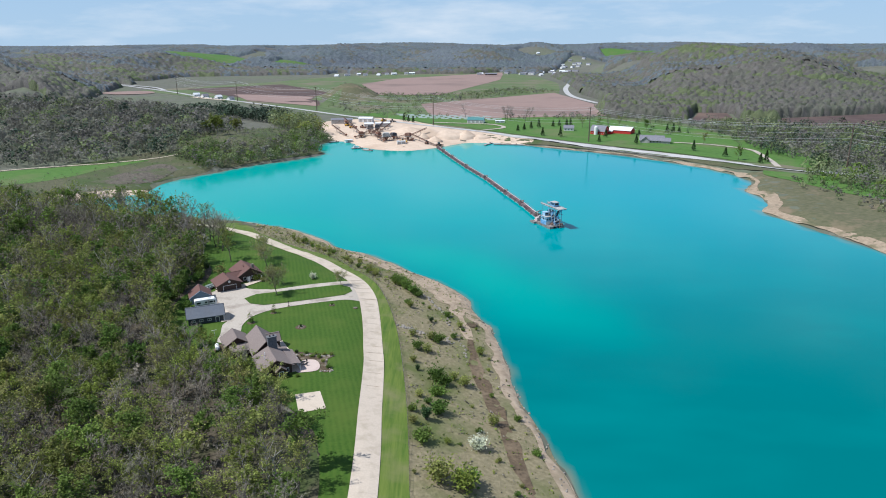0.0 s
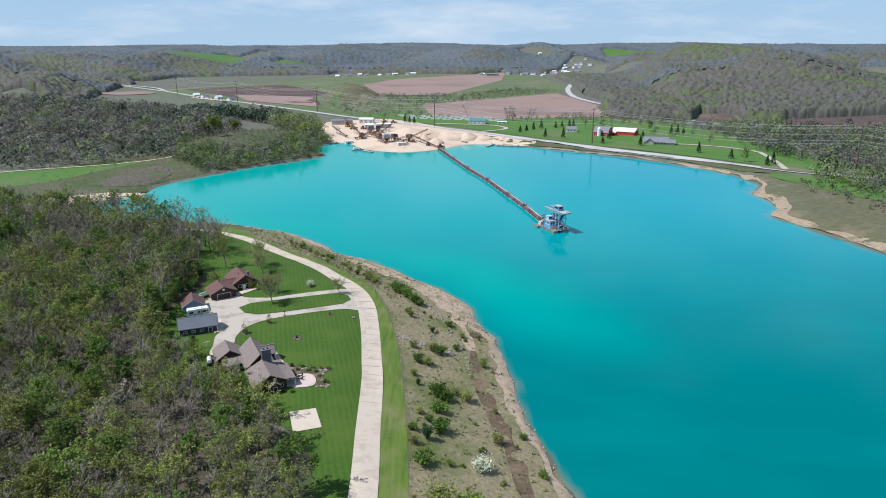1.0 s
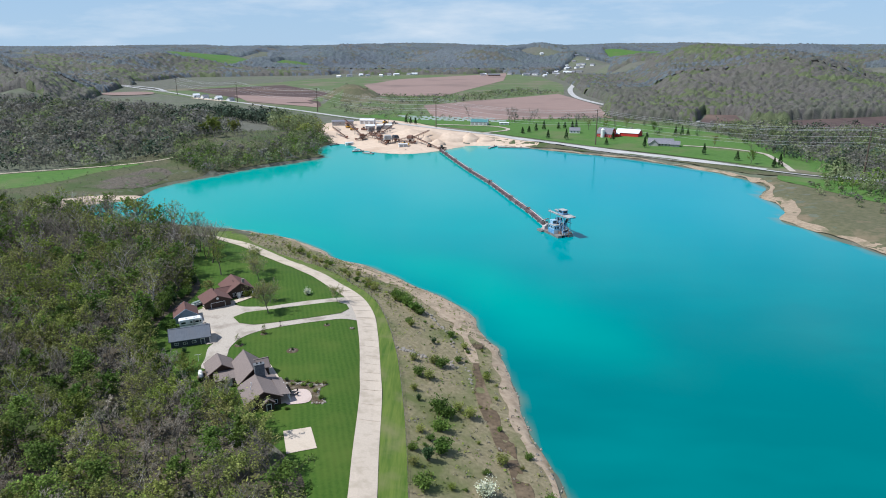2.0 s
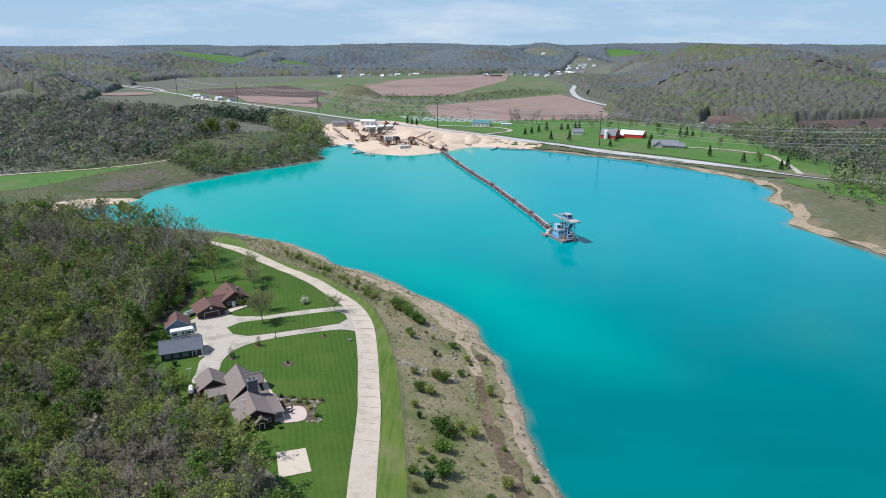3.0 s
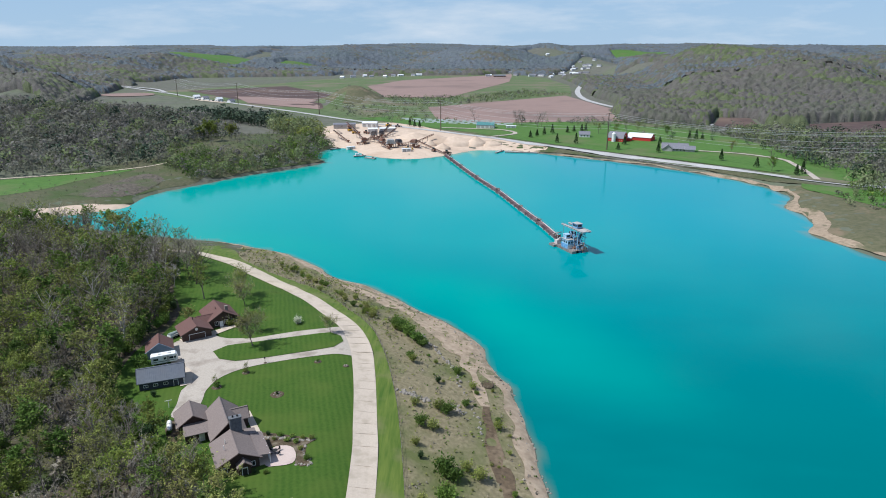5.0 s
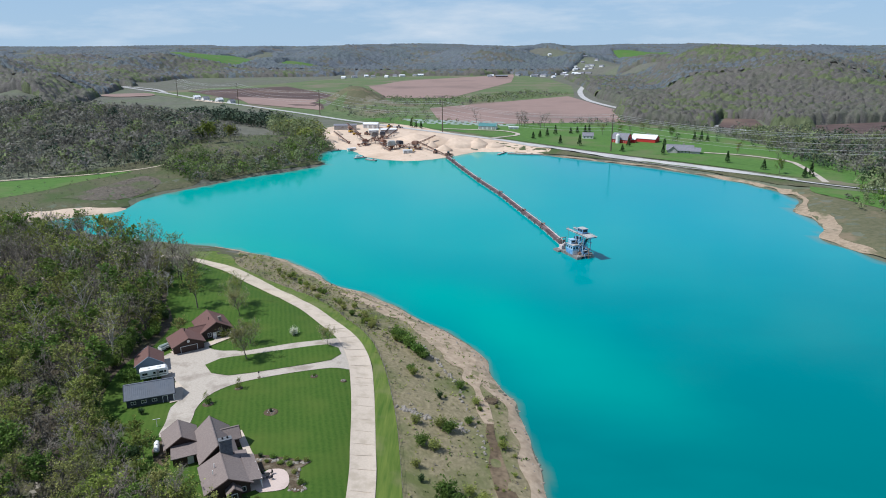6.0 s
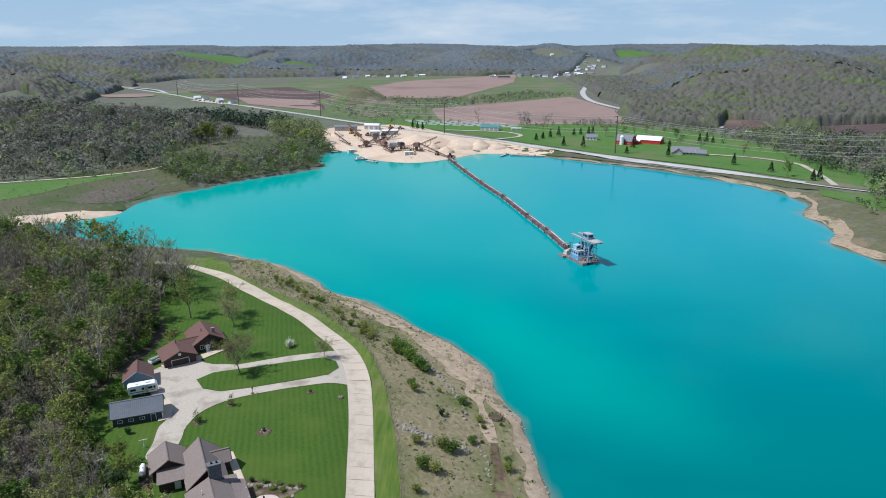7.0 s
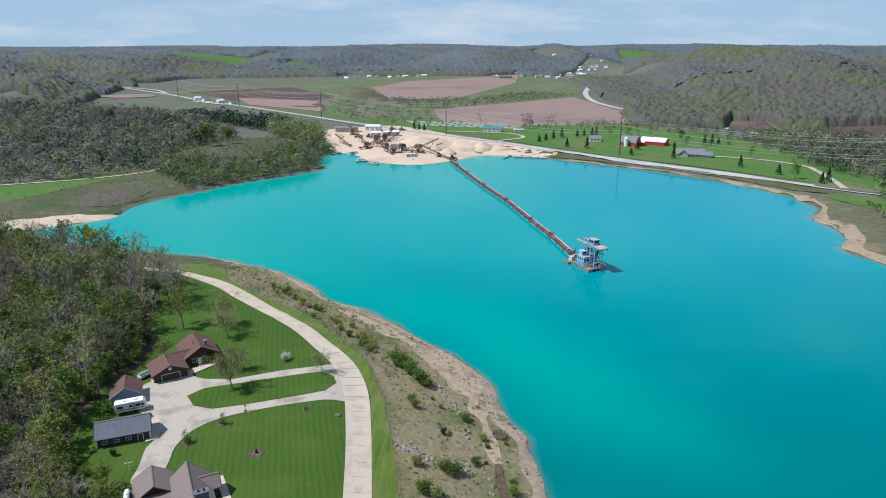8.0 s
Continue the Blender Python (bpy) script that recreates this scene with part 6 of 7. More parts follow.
def brush_frame(x, y):
    """A ring of weathered timbers on the bank."""
    e = thing("timber_crib", "weathered round timber crib on the lake bank", "timber crib", pose(x, y, land_at(x, y) + 0.1))
    for i in range(10):
        a = 6.283 * i / 10
        part("post", Geo().rod((math.cos(a) * 1.9, math.sin(a) * 1.9, -0.3), (math.cos(a) * 1.9, math.sin(a) * 1.9, 1.0), 0.11, n=6), M["timber"], e)
    for z in (0.35, 0.8):
        for i in range(10):
            a, b2 = 6.283 * i / 10, 6.283 * (i + 1) / 10
            part("rail", Geo().rod((math.cos(a) * 1.9, math.sin(a) * 1.9, z), (math.cos(b2) * 1.9, math.sin(b2) * 1.9, z), 0.07, n=5), M["timber"], e)
    part("fill", Geo().rod((0, 0, -0.2), (0, 0, 0.3), 1.8, 1.7, 12), M["mulch"], e)


patio_set()
utility_trailer(-86.6, 232.2, 60)
garden_bench()
brush_frame(10.3, 219.9)


def mailbox_post(x, y):
    e = thing("lamp_post", "small dark lamp post beside the driveway", "lamp post", pose(x, y, land_at(x, y) + 0.2))
    part("post", Geo().rod((0, 0, 0), (0, 0, 1.5), 0.08, 0.06, 8), M["black"], e)
    part("lantern", Geo().box((0, 0, 1.65), (0.3, 0.3, 0.36)).rod((0, 0, 1.83), (0, 0, 2.0), 0.22, 0.02, 4), M["black"], e)
    part("base", Geo().rod((0, 0, 0), (0, 0, 0.12), 0.6, 0.5, 12), M["mulch"], e)


mailbox_post(-53.6, 214.9)


def fence():
    c = smooth_line(FENCE, 1.0)
    e = thing("fence", "low wire fence on weathered posts along the lane", "fence", pose(*c[0], land_at(*c[0])))
    o = Vector((*c[0], land_at(*c[0])))
    post = mesh_of("post", Geo().rod((0, 0, -0.2), (0, 0, 1.25), 0.07, 0.06, 6), M["timber"])
    tops = []
    run, last = 0.0, c[0]
    for q in c:
        run += np.linalg.norm(q - last)
        last = q
        if run >= 3.0 or not tops:
            run = 0.0
            p = Vector((q[0], q[1], land_at(*q) + 0.1)) - o
            part("post", post, None, e).location = p
            tops.append(p)
    g = Geo()
    for a, b in zip(tops, tops[1:]):
        for z in (0.35, 0.75, 1.15):
            g.rod(a + Vector((0, 0, z)), b + Vector((0, 0, z)), 0.022, n=3, caps=False)
    part("wire", g, M["steel"], e)


fence()


# ---------------- dredge and floating conveyor ----------------
def dredge():
    e = thing("dredge", "blue and white floating dredge with an overhead gantry", "dredge", pose(60.4, 364.6, 0.0, 0, 0, -66) @ Matrix.Diagonal((0.9, 0.9, 0.95, 1)))
    for y in (-4.0, 3.9):
        part("pontoon", Geo().box((0.4, y, 0.4), (16.4, 2.6, 1.6)), M["steel"], e, "rusty grey pontoon hull")
    part("deck", Geo().box((0.4, 0, 1.26), (16.0, 10.0, 0.16)), M["steel"], e)
    part("stern_float", Geo().box((-9.4, -4.6, 0.4), (5.0, 5.2, 1.3)), M["steel"], e)
    part("transfer_hopper", Geo().box((-8.8, -3.4, 2.2), (2.6, 2.4, 2.2)).rod((-10.6, -4.4, 1.0), (-7.4, -2.6, 4.6), 0.5, n=8), M["pinksteel"], e)
    cab = part("engine_house", Geo().box((0.6, -3.2, 3.7), (6.0, 3.6, 4.8)), M["paleblue"], e, "pale blue engine house")
    part("house_roof", Geo().box((0.6, -3.2, 6.18), (6.5, 4.1, 0.2)), M["deck"], cab)
    part("upper_cabin", Geo().box((-0.6, -3.0, 7.3), (3.0, 2.8, 2.1)).box((-0.6, -3.0, 8.4), (3.4, 3.2, 0.14)), M["paleblue"], cab)
    part("lower_panel", Geo().box((3.66, -3.2, 2.4), (0.12, 3.7, 2.0)), M["white"], cab)
    part("side_panel", Geo().box((0.6, -5.06, 2.6), (6.1, 0.12, 2.2)), M["blue"], cab)
    for y in (-4.2, -2.4):
        part("window", Geo().box((3.64, y, 4.7), (0.1, 0.9, 1.0)), M["glass"], cab)
    for x in (-1.2, 0.6, 2.4):
        part("window", Geo().box((x, -5.05, 4.9), (1.0, 0.1, 1.0)), M["glass"], cab)
    part("window", Geo().box((0.94, -3.0, 7.5), (0.08, 2.0, 0.9)), M["glass"], cab)
    for x, y in ((-0.6, -1.2), (-0.6, 3.9), (7.0, -1.2), (7.0, 3.9)):
        part("gantry_leg", Geo().rod((x, y, 1.3), (x * 0.95 + 0.4, y * 0.86 + 0.2, 11.6), 0.24, 0.2, 6), M["paleblue"], e)
    for y in (-1.2, 3.4):
        beam = part("gantry_beam", Geo().box((1.8, y, 11.8), (20.4, 0.9, 0.6)).box((1.8, y, 12.15), (20.8, 1.5, 0.1)), M["deck"], e, "grey walkway beam")
        r = Geo()
        for i in range(14):
            r.rod((-8.4 + i * 1.56, y - 0.7, 12.1), (-8.4 + i * 1.56, y - 0.7, 13.1), 0.03, n=4)
        r.rod((-8.4, y - 0.7, 13.1), (12.0, y - 0.7, 13.1), 0.035, n=4)
        part("rail", r, M["steel"], beam)
    part("gantry_deck", Geo().box((8.4, 1.1, 12.1), (7.4, 4.0, 0.12)), M["deck"], e)
    rods_at = [((px, -1.4, 11.5), (px, 3.6, 11.5), 0.16) for px in (-6.0, -0.6, 3.2, 7.0, 11.6)]
    for k in (-1.1, 3.7):
        rods_at += [((-0.6, k, 2.2), (7.0, k, 10.6), 0.12), ((7.0, k, 2.2), (-0.6, k, 10.6), 0.12)]
    rods_at += [((7.1, -1.1, 2.0), (7.1, 3.7, 10.4), 0.12), ((7.1, 3.7, 2.0), (7.1, -1.1, 10.4), 0.12)]
    for a, b, thick in rods_at:
        part("brace", Geo().rod(a, b, thick, n=5), M["blue"], e, "blue cross bracing")
    op = part("operator_cab", Geo().box((3.0, 1.0, 13.4), (4.6, 3.4, 2.4)), M["blue"], e, "blue operator cab")
    part("cab_roof", Geo().box((3.0, 1.0, 14.68), (5.0, 3.8, 0.16)), M["deck"], op)
    part("cab_base", Geo().box((3.0, 1.0, 12.2), (5.2, 4.2, 0.14)), M["steel"], op)
    for px in (1.7, 3.0, 4.3):
        part("window", Geo().box((px, -0.72, 13.7), (1.0, 0.08, 1.1)), M["glass"], op)
    part("window", Geo().box((5.32, 1.0, 13.7), (0.08, 2.4, 1.1)), M["glass"], op)
    part("ladder_frame", Geo().truss((1.5, 1.2, 8.0), (8.6, 1.2, -1.5), 2.4, 1.0, 6, 0.14), M["blue"], e, "blue digging ladder truss")
    part("machinery", Geo().box((1.6, 1.6, 3.2), (4.6, 4.0, 3.6)).box((5.4, 1.4, 2.4), (2.4, 3.2, 2.0)).rod((-0.6, -0.6, 4.6), (5.6, -0.4, 7.6), 0.5, n=8).rod((0.2, 3.2, 2.4), (5.0, 2.8, 9.4), 0.6, n=8), M["darksteel"], e, "dark machinery under the gantry")
    part("winch", Geo().rod((5.2, -2.4, 2.1), (5.2, 0.2, 2.1), 0.75, n=12).box((6.6, 3.8, 1.9), (2.0, 2.2, 1.2)), M["rust"], e)
    part("hopper", Geo().box((-2.0, 1.6, 7.6), (2.6, 3.0, 2.4)).rod((-2.0, 1.6, 6.4), (-4.6, -0.6, 3.0), 1.3, 0.6, 8), M["darksteel"], e)
    rs2 = np.random.RandomState(14)
    g = Geo()
    for i in range(34):
        p = Vector((rs2.uniform(-1, 8), rs2.uniform(-1.5, 4.4), rs2.uniform(1.4, 9)))
        q = p + Vector((rs2.normal(0, 2.2), rs2.normal(0, 1.2), rs2.normal(0, 2.0)))
        q.z = min(max(q.z, 1.4), 10.5)
        g.rod(p, q, rs2.uniform(0.06, 0.2), n=5)
    tagged(part("pipework", g, M["pinksteel"], e, "tangle of pale pipes and struts"), kind="stuff")
    st = Geo()
    for i in range(12):
        st.box((4.6 - i * 0.1, -1.9 + i * 0.06, 1.8 + i * 0.8), (0.9, 0.5, 0.08))
    st.rod((5.0, -2.0, 1.4), (3.8, -1.3, 11.2), 0.07, n=4).rod((4.2, -2.0, 1.4), (3.0, -1.3, 11.2), 0.07, n=4)
    part("stair", st, M["paleblue"], e)
    r = Geo()
    for i in range(8):
        r.rod((8.3, -5.0 + i * 1.42, 1.3), (8.3, -5.0 + i * 1.42, 2.3), 0.05, n=4)
    r.rod((8.3, -5.0, 2.3), (8.3, 5.0, 2.3), 0.05, n=4)
    part("deck_rail", r, M["white"], e)
    part("mast", Geo().rod((-6.4, -1.4, 1.3), (-6.7, -1.4, 13.6), 0.1, 0.06, 6), M["steel"], e)
    part("spud", Geo().rod((8.9, 1.6, -2), (8.9, 1.6, 5.6), 0.28, n=8), M["rust"], e)


LINE = [(56.0, 378.0), (50.3, 411.5), (43.0, 444), (32.6, 494), (19.8, 541), (8.6, 588), (1.0, 622), (-4.6, 646)]


def conveyor_section(a, b, first):
    a, b = Vector((*a, 0)), Vector((*b, 0))
    d = b - a
    n = d.length
    ang = math.degrees(math.atan2(d.y, d.x))
    e = thing("floating_conveyor", "rusty belt conveyor section floating on pontoons", "conveyor", Matrix.Translation(a) @ pose(0, 0, 0, 0, 0, ang), "floating conveyor line")
    part("belt", Geo().box((n / 2, 0, 2.0), (n - 0.3, 1.5, 0.12)), M["belt"], e, "reddish brown belt")
    part("hull", Geo().box((n / 2, -0.1, 0.35), (n - 0.8, 2.0, 0.7)), M["pinksteel"], e, "long low steel float")
    for y in (-0.95, 0.95):
        part("side_girder", Geo().box((n / 2, y, 1.75), (n - 0.2, 0.18, 0.6)), M["pinksteel"] if y < 0 else M["belt"], e)
    part("walkway", Geo().box((n / 2, -1.75, 1.45), (n - 0.3, 0.9, 0.08)), M["pinksteel"], e, "pale dusty grated walkway")
    g = Geo()
    k = max(3, int(n / 2.2))
    for i in range(k + 1):
        x = 0.3 + (n - 0.6) * i / k
        g.rod((x, -2.15, 1.45), (x, -2.15, 2.5), 0.035, n=3, caps=False)
        g.rod((x, -0.9, 0.9), (x, 0.9, 0.9), 0.07, n=4)
        g.rod((x, 0.9, 2.0), (x, 0.9, 2.6), 0.05, n=3, caps=False)
    g.rod((0.2, -2.15, 2.5), (n - 0.2, -2.15, 2.5), 0.04, n=4)
    part("rail", g, M["steel"], e)
    part("pipe", Geo().rod((0.2, 1.35, 1.3), (n - 0.2, 1.35, 1.3), 0.2, n=8), M["belt"], e)
    m = max(3, int(n / 7))
    for i in range(m):
        x = 1.4 + (n - 2.8) * i / (m - 1)
        part("pontoon", Geo().rod((x, -2.2, 0.15), (x, 1.5, 0.15), 0.55, n=10), M["steel"], e)
        part("bent", Geo().box((x, 0, 1.1), (0.2, 2.4, 0.9)), M["darksteel"], e)
    if first:
        part("feed_ramp", Geo().slab([(-3.0, -0.8, 6.0), (7.5, -0.8, 2.2), (7.5, 0.8, 2.2), (-3.0, 0.8, 6.0)], 0.3).rod((-1.0, -0.8, 0.6), (-1.0, -0.8, 5.2), 0.14, n=5).rod((-1.0, 0.8, 0.6), (-1.0, 0.8, 5.2), 0.14, n=5), M["pinksteel"], e, "inclined feed ramp up to the dredge")
    hd = part("head_frame", Geo().box((0.8, 0, 2.9), (2.0, 1.9, 0.16)).rod((0.1, -0.95, 1.5), (0.1, -0.95, 3.6), 0.12, n=5).rod((0.1, 0.95, 1.5), (0.1, 0.95, 3.6), 0.12, n=5).rod((1.6, -0.9, 2.0), (0.1, -0.95, 3.5), 0.1, n=5).rod((1.6, 0.9, 2.0), (0.1, 0.95, 3.5), 0.1, n=5), M["rust"], e)
    part("motor", Geo().box((0.6, 1.2, 3.2), (1.1, 0.8, 0.8)), M["steel"], hd)


dredge()
for i in range(len(LINE) - 1):
    conveyor_section(LINE[i], LINE[i + 1], i == 0)


# ---------------- gravel yard ----------------
def sand_pile(x, y, r, h, seed, label="cone-shaped heap of pale washed sand"):
    rs2 = np.random.RandomState(seed)
    g = Geo()
    n, rings = 28, 7
    vs = [(0, 0, h)]
    for k in range(1, rings + 1):
        t = k / rings
        for i in range(n):
            a = 6.283 * i / n
            q = r * t * (1 + 0.07 * math.sin(3 * a + seed) + rs2.uniform(-0.03, 0.03))
            vs.append((math.cos(a) * q, math.sin(a) * q, h * (1 - t) ** 1.05 + rs2.uniform(-0.1, 0.1) * (1 - t) - (4.5 if k == rings else 0)))
    g.add(vs, [(0, 1 + i, 1 + (i + 1) % n) for i in range(n)] + [(1 + (k - 1) * n + i, 1 + k * n + i, 1 + k * n + (i + 1) % n, 1 + (k - 1) * n + (i + 1) % n) for k in range(1, rings) for i in range(n)])
    ob = part("sand_mound", g, M["sand"], None, "", True)
    ob.location = (x, y, land_at(x, y) + 0.2)
    tagged(ob, label, "sand mound", "yard mounds")


for x, y, r, h, s in ((25, 706, 13, 7.5, 1), (4, 712, 24, 6.0, 2), (-16, 716, 26, 7.0, 3), (-8, 682, 9, 5.0, 4), (-124, 770, 8, 5, 5), (-60, 705, 10, 3, 6), (-38, 740, 22, 6, 7), (40, 706, 12, 3.5, 8), (-20, 690, 7, 6, 9)):
    sand_pile(x, y, r, h, s)


def stacker(x0, y0, z0, x1, y1, z1, label="rusty inclined belt conveyor in the yard"):
    za, zb = land_at(x0, y0), land_at(x1, y1)
    e = thing("yard_conveyor", label, "conveyor", pose(x0, y0, za), "yard conveyors")
    a, b = Vector((0, 0, z0)), Vector((x1 - x0, y1 - y0, zb - za + z1))
    part("truss", Geo().truss(a, b, 1.3, 1.0, max(4, int((b - a).length / 2.4)), 0.11), M["rust"], e)
    d = b - a
    side = d.cross(Vector((0, 0, 1))).normalized() * 0.55
    up = Vector((0, 0, 1.05))
    part("belt", Geo().slab([a - side + up, b - side + up, b + side + up, a + side + up], 0.12), M["black"], e, "dark rubber belt")
    for t in (0.45, 0.7):
        p = a + d * t
        foot = land_at(x0 + p.x, y0 + p.y) - za
        for k in (-1.6, 1.6):
            q = p + side * k
            part("support_leg", Geo().rod((q.x, q.y, foot - 0.2), (p.x, p.y, p.z), 0.13, n=5), M["steel"], e)
    part("head_pulley", Geo().rod(b - side * 1.2 + Vector((0, 0, 0.9)), b + side * 1.2 + Vector((0, 0, 0.9)), 0.4, n=10), M["steel"], e)
    part("tail_hopper", Geo().rod((0, 0, z0 + 0.8), (0, 0, z0 + 2.4), 0.7, 1.5, 4), M["rust"], e)


for c in ((-103, 717, 0.8, -121, 738, 7), (-98, 764, 1, -118, 806, 8), (-88, 724, 1, -101, 742, 7), (-74, 728, 1, -66, 776, 9), (-68, 740, 1, -58, 758, 7), (-36, 690, 1.5, -17, 704, 8), (-1, 650, 1.2, -33, 684, 5), (-60, 690, 1, -78, 712, 6), (-50, 684, 1, -36, 678, 5), (-84, 716, 1, -66, 706, 6), (-92, 704, 1, -76, 722, 5), (-30, 672, 1, -52, 676, 4), (-58, 668, 1, -70, 690, 5)):
    stacker(*c)


def plant(x, y, turn, w, l, h, mat, label):
    e = thing("screening_plant", label, "screening plant", pose(x, y, land_at(x, y), 0, 0, turn), "yard plants")
    for sx in (-1, 1):
        for sy in (-1, 1):
            part("leg", Geo().box((sx * w * 0.42, sy * l * 0.42, h * 0.3), (0.35, 0.35, h * 0.66)), M["rust"], e)
    part("screen_box", Geo().box((0, 0, h * 0.72), (w, l, h * 0.3)).box((0, 0, h * 0.9), (w * 0.8, l * 0.9, h * 0.1)), mat, e)
    part("platform", Geo().box((0, 0, h * 0.52), (w * 1.25, l * 1.2, 0.16)), M["deck"], e)
    part("hopper", Geo().rod((0, 0, h * 0.5), (0, 0, h * 0.12), w * 0.42, w * 0.16, 4), M["rust"], e)
    g = Geo().truss((w * 0.7, -l * 0.5, 0.2), (w * 0.7, l * 0.6, h * 0.55), 0.9, 0.5, 6, 0.07)
    part("stair", g, M["steel"], e)
    r = Geo()
    for i in range(9):
        r.rod((-w * 0.62 + i * w * 0.155, -l * 0.6, h * 0.52), (-w * 0.62 + i * w * 0.155, -l * 0.6, h * 0.52 + 1.1), 0.05, n=3)
    r.rod((-w * 0.62, -l * 0.6, h * 0.52 + 1.1), (w * 0.62, -l * 0.6, h * 0.52 + 1.1), 0.06, n=4)
    part("rail", r, M["steel"], e)


plant(-79, 728, 20, 6, 7, 10, M["steel"], "grey steel gravel screening tower")
plant(-57, 676, 10, 7, 7, 9, M["deck"], "pale grey wash plant with hopper")
plant(-35, 676, -15, 5, 6, 8, M["rust"], "rusty crusher tower beside the conveyor")
plant(-86, 708, 15, 5, 5, 7, M["rust"], "rusty screening plant in the yard")
plant(-50, 684, 30, 5, 6, 7, M["darksteel"], "dark steel crusher on legs in the yard")
plant(-67, 700, 40, 4, 5, 6, M["rust"], "small rusty feed hopper in the yard")
plant(-72, 742, 5, 5, 5, 8, M["darksteel"], "dark steel sizing tower in the yard")
plant(-114, 800, 25, 4, 5, 6, M["rust"], "rusty loading hopper beside the shed")


def shed(x, y, turn, w, l, eave, ridge, wall, roof, label, along="x", doors=0, category="shed"):
    e = thing("shed", label, category, pose(x, y, land_at(x, y) + 0.1, 0, 0, turn))
    gable(e, (0, 0), w, l, eave, ridge, wall, roof, along=along, over=0.35)
    for i in range(doors):
        px = -l / 2 + l * (i + 0.5) / doors
        part("door", Geo().box((px, -w / 2 - 0.03, eave * 0.42), (min(3.4, l / doors * 0.7), 0.14, eave * 0.8)), M["deck"], e, "grey overhead door")
    part("footing", Geo().box((0, 0, -0.25), (l + 0.4, w + 0.4, 0.5) if along == "x" else (w + 0.4, l + 0.4, 0.5)), M["concrete"], e)
    return e


shed(-122, 818, 8, 11, 25, 5, 6.2, M["deck"], M["greyroof"], "long grey metal shed in the gravel yard", doors=5)
shed(-94, 832, -8, 10, 17, 5, 6.5, M["white"], M["whiteroof"], "white metal shed beside the highway", doors=3)
shed(-85, 776, 10, 9, 10, 5, 6, M["deck"], M["whiteroof"], "grey block shed with a white roof", doors=2)
shed(-70, 786, 14, 8, 17, 4.5, 5.4, M["deck"], M["whiteroof"], "open-fronted white-roofed truck shed", doors=4)
shed(-41, 659, 12, 4, 8, 2.8, 3.0, M["white"], M["whiteroof"], "small white site cabin near the water", doors=2, category="cabin")
shed(-97, 690, 30, 3, 8, 2.6, 2.8, M["white"], M["whiteroof"], "white site trailer at the yard edge", doors=1, category="trailer")
shed(41, 824, -14, 12, 20, 4.0, 6.5, M["white"], M["tealroof"], "white pole shed with a teal metal roof", doors=4)
shed(70, 822, -4, 4, 11, 2.6, 3.0, M["white"], M["whiteroof"], "long white trailer beside the shed", doors=2, category="trailer")


def machine(x, y, turn, label, mat):
    e = thing("loader", label, "loader", pose(x, y, land_at(x, y) + 0.3, 0, 0, turn), "yard machines")
    part("body", Geo().box((-0.6, 0, 1.8), (4.2, 2.2, 1.3)).box((2.0, 0, 1.4), (2.2, 1.4, 0.9)), mat, e)
    part("cab", Geo().box((0.2, 0, 3.0), (1.6, 1.6, 1.4)).box((0.2, 0, 3.75), (1.8, 1.8, 0.12)), M["glass"], e)
    part("bucket", Geo().box((4.2, 0, 1.0), (1.2, 2.9, 1.1)).rod((2.4, -0.5, 1.7), (4.0, -0.5, 1.1), 0.16).rod((2.4, 0.5, 1.7), (4.0, 0.5, 1.1), 0.16), mat, e)
    for px in (-1.6, 1.8):
        for py in (-1.1, 1.1):
            w = part("wheel", Geo().rod((px, py - 0.32, 0.8), (px, py + 0.32, 0.8), 0.85, n=14), M["black"], e)
            part("rim", Geo().rod((px, py - 0.34, 0.8), (px, py + 0.34, 0.8), 0.4, n=10), mat, w)


for x, y, t, mm in ((-104, 770, 30, "yellow"), (-92, 772, -40, "rust"), (-40, 664, 10, "yellow"), (-16, 664, 80, "rust"), (-4, 658, 30, "rust"), (-112, 790, 60, "yellow"), (-62, 830, 20, "steel"), (-74, 838, 50, "yellow")):
    machine(x, y, t, "articulated wheel loader parked on the sand", M[mm])


def barge(x, y, turn, w, l, label, parts=True):
    e = thing("barge", label, "barge", pose(x, y, 0, 0, 0, turn), "barges")
    part("hull", Geo().box((0, 0, 0.35), (l, w, 1.1)), M["steel"], e)
    part("deck", Geo().box((0, 0, 0.95), (l * 0.98, w * 0.96, 0.1)), M["deck"], e)
    if parts:
        part("deck_house", Geo().box((-l * 0.2, 0, 1.9), (l * 0.3, w * 0.6, 1.9)), M["white"], e)
    part("winch", Geo().rod((l * 0.25, -w * 0.25, 1.4), (l * 0.25, w * 0.25, 1.4), 0.5, n=10), M["rust"], e)


barge(-83, 648, 20, 4, 11, "small white-decked work barge near the yard")
barge(-72, 636, -35, 3, 12, "flat grey float by the sand shore", False)
barge(66, 668, -12, 2.4, 30, "long low boom float along the shore", False)
barge(46, 672, 60, 2.2, 16, "short boom float at the shore", False)
barge(-112, 690, 30, 2.4, 10, "narrow grey float under the trees", False)


# ---------------- power line ----------------
POLES = [(-505, 1302), (-342, 1136), (-180, 971), (-11, 797.5), (144, 659.5), (312, 510), (480, 358)]


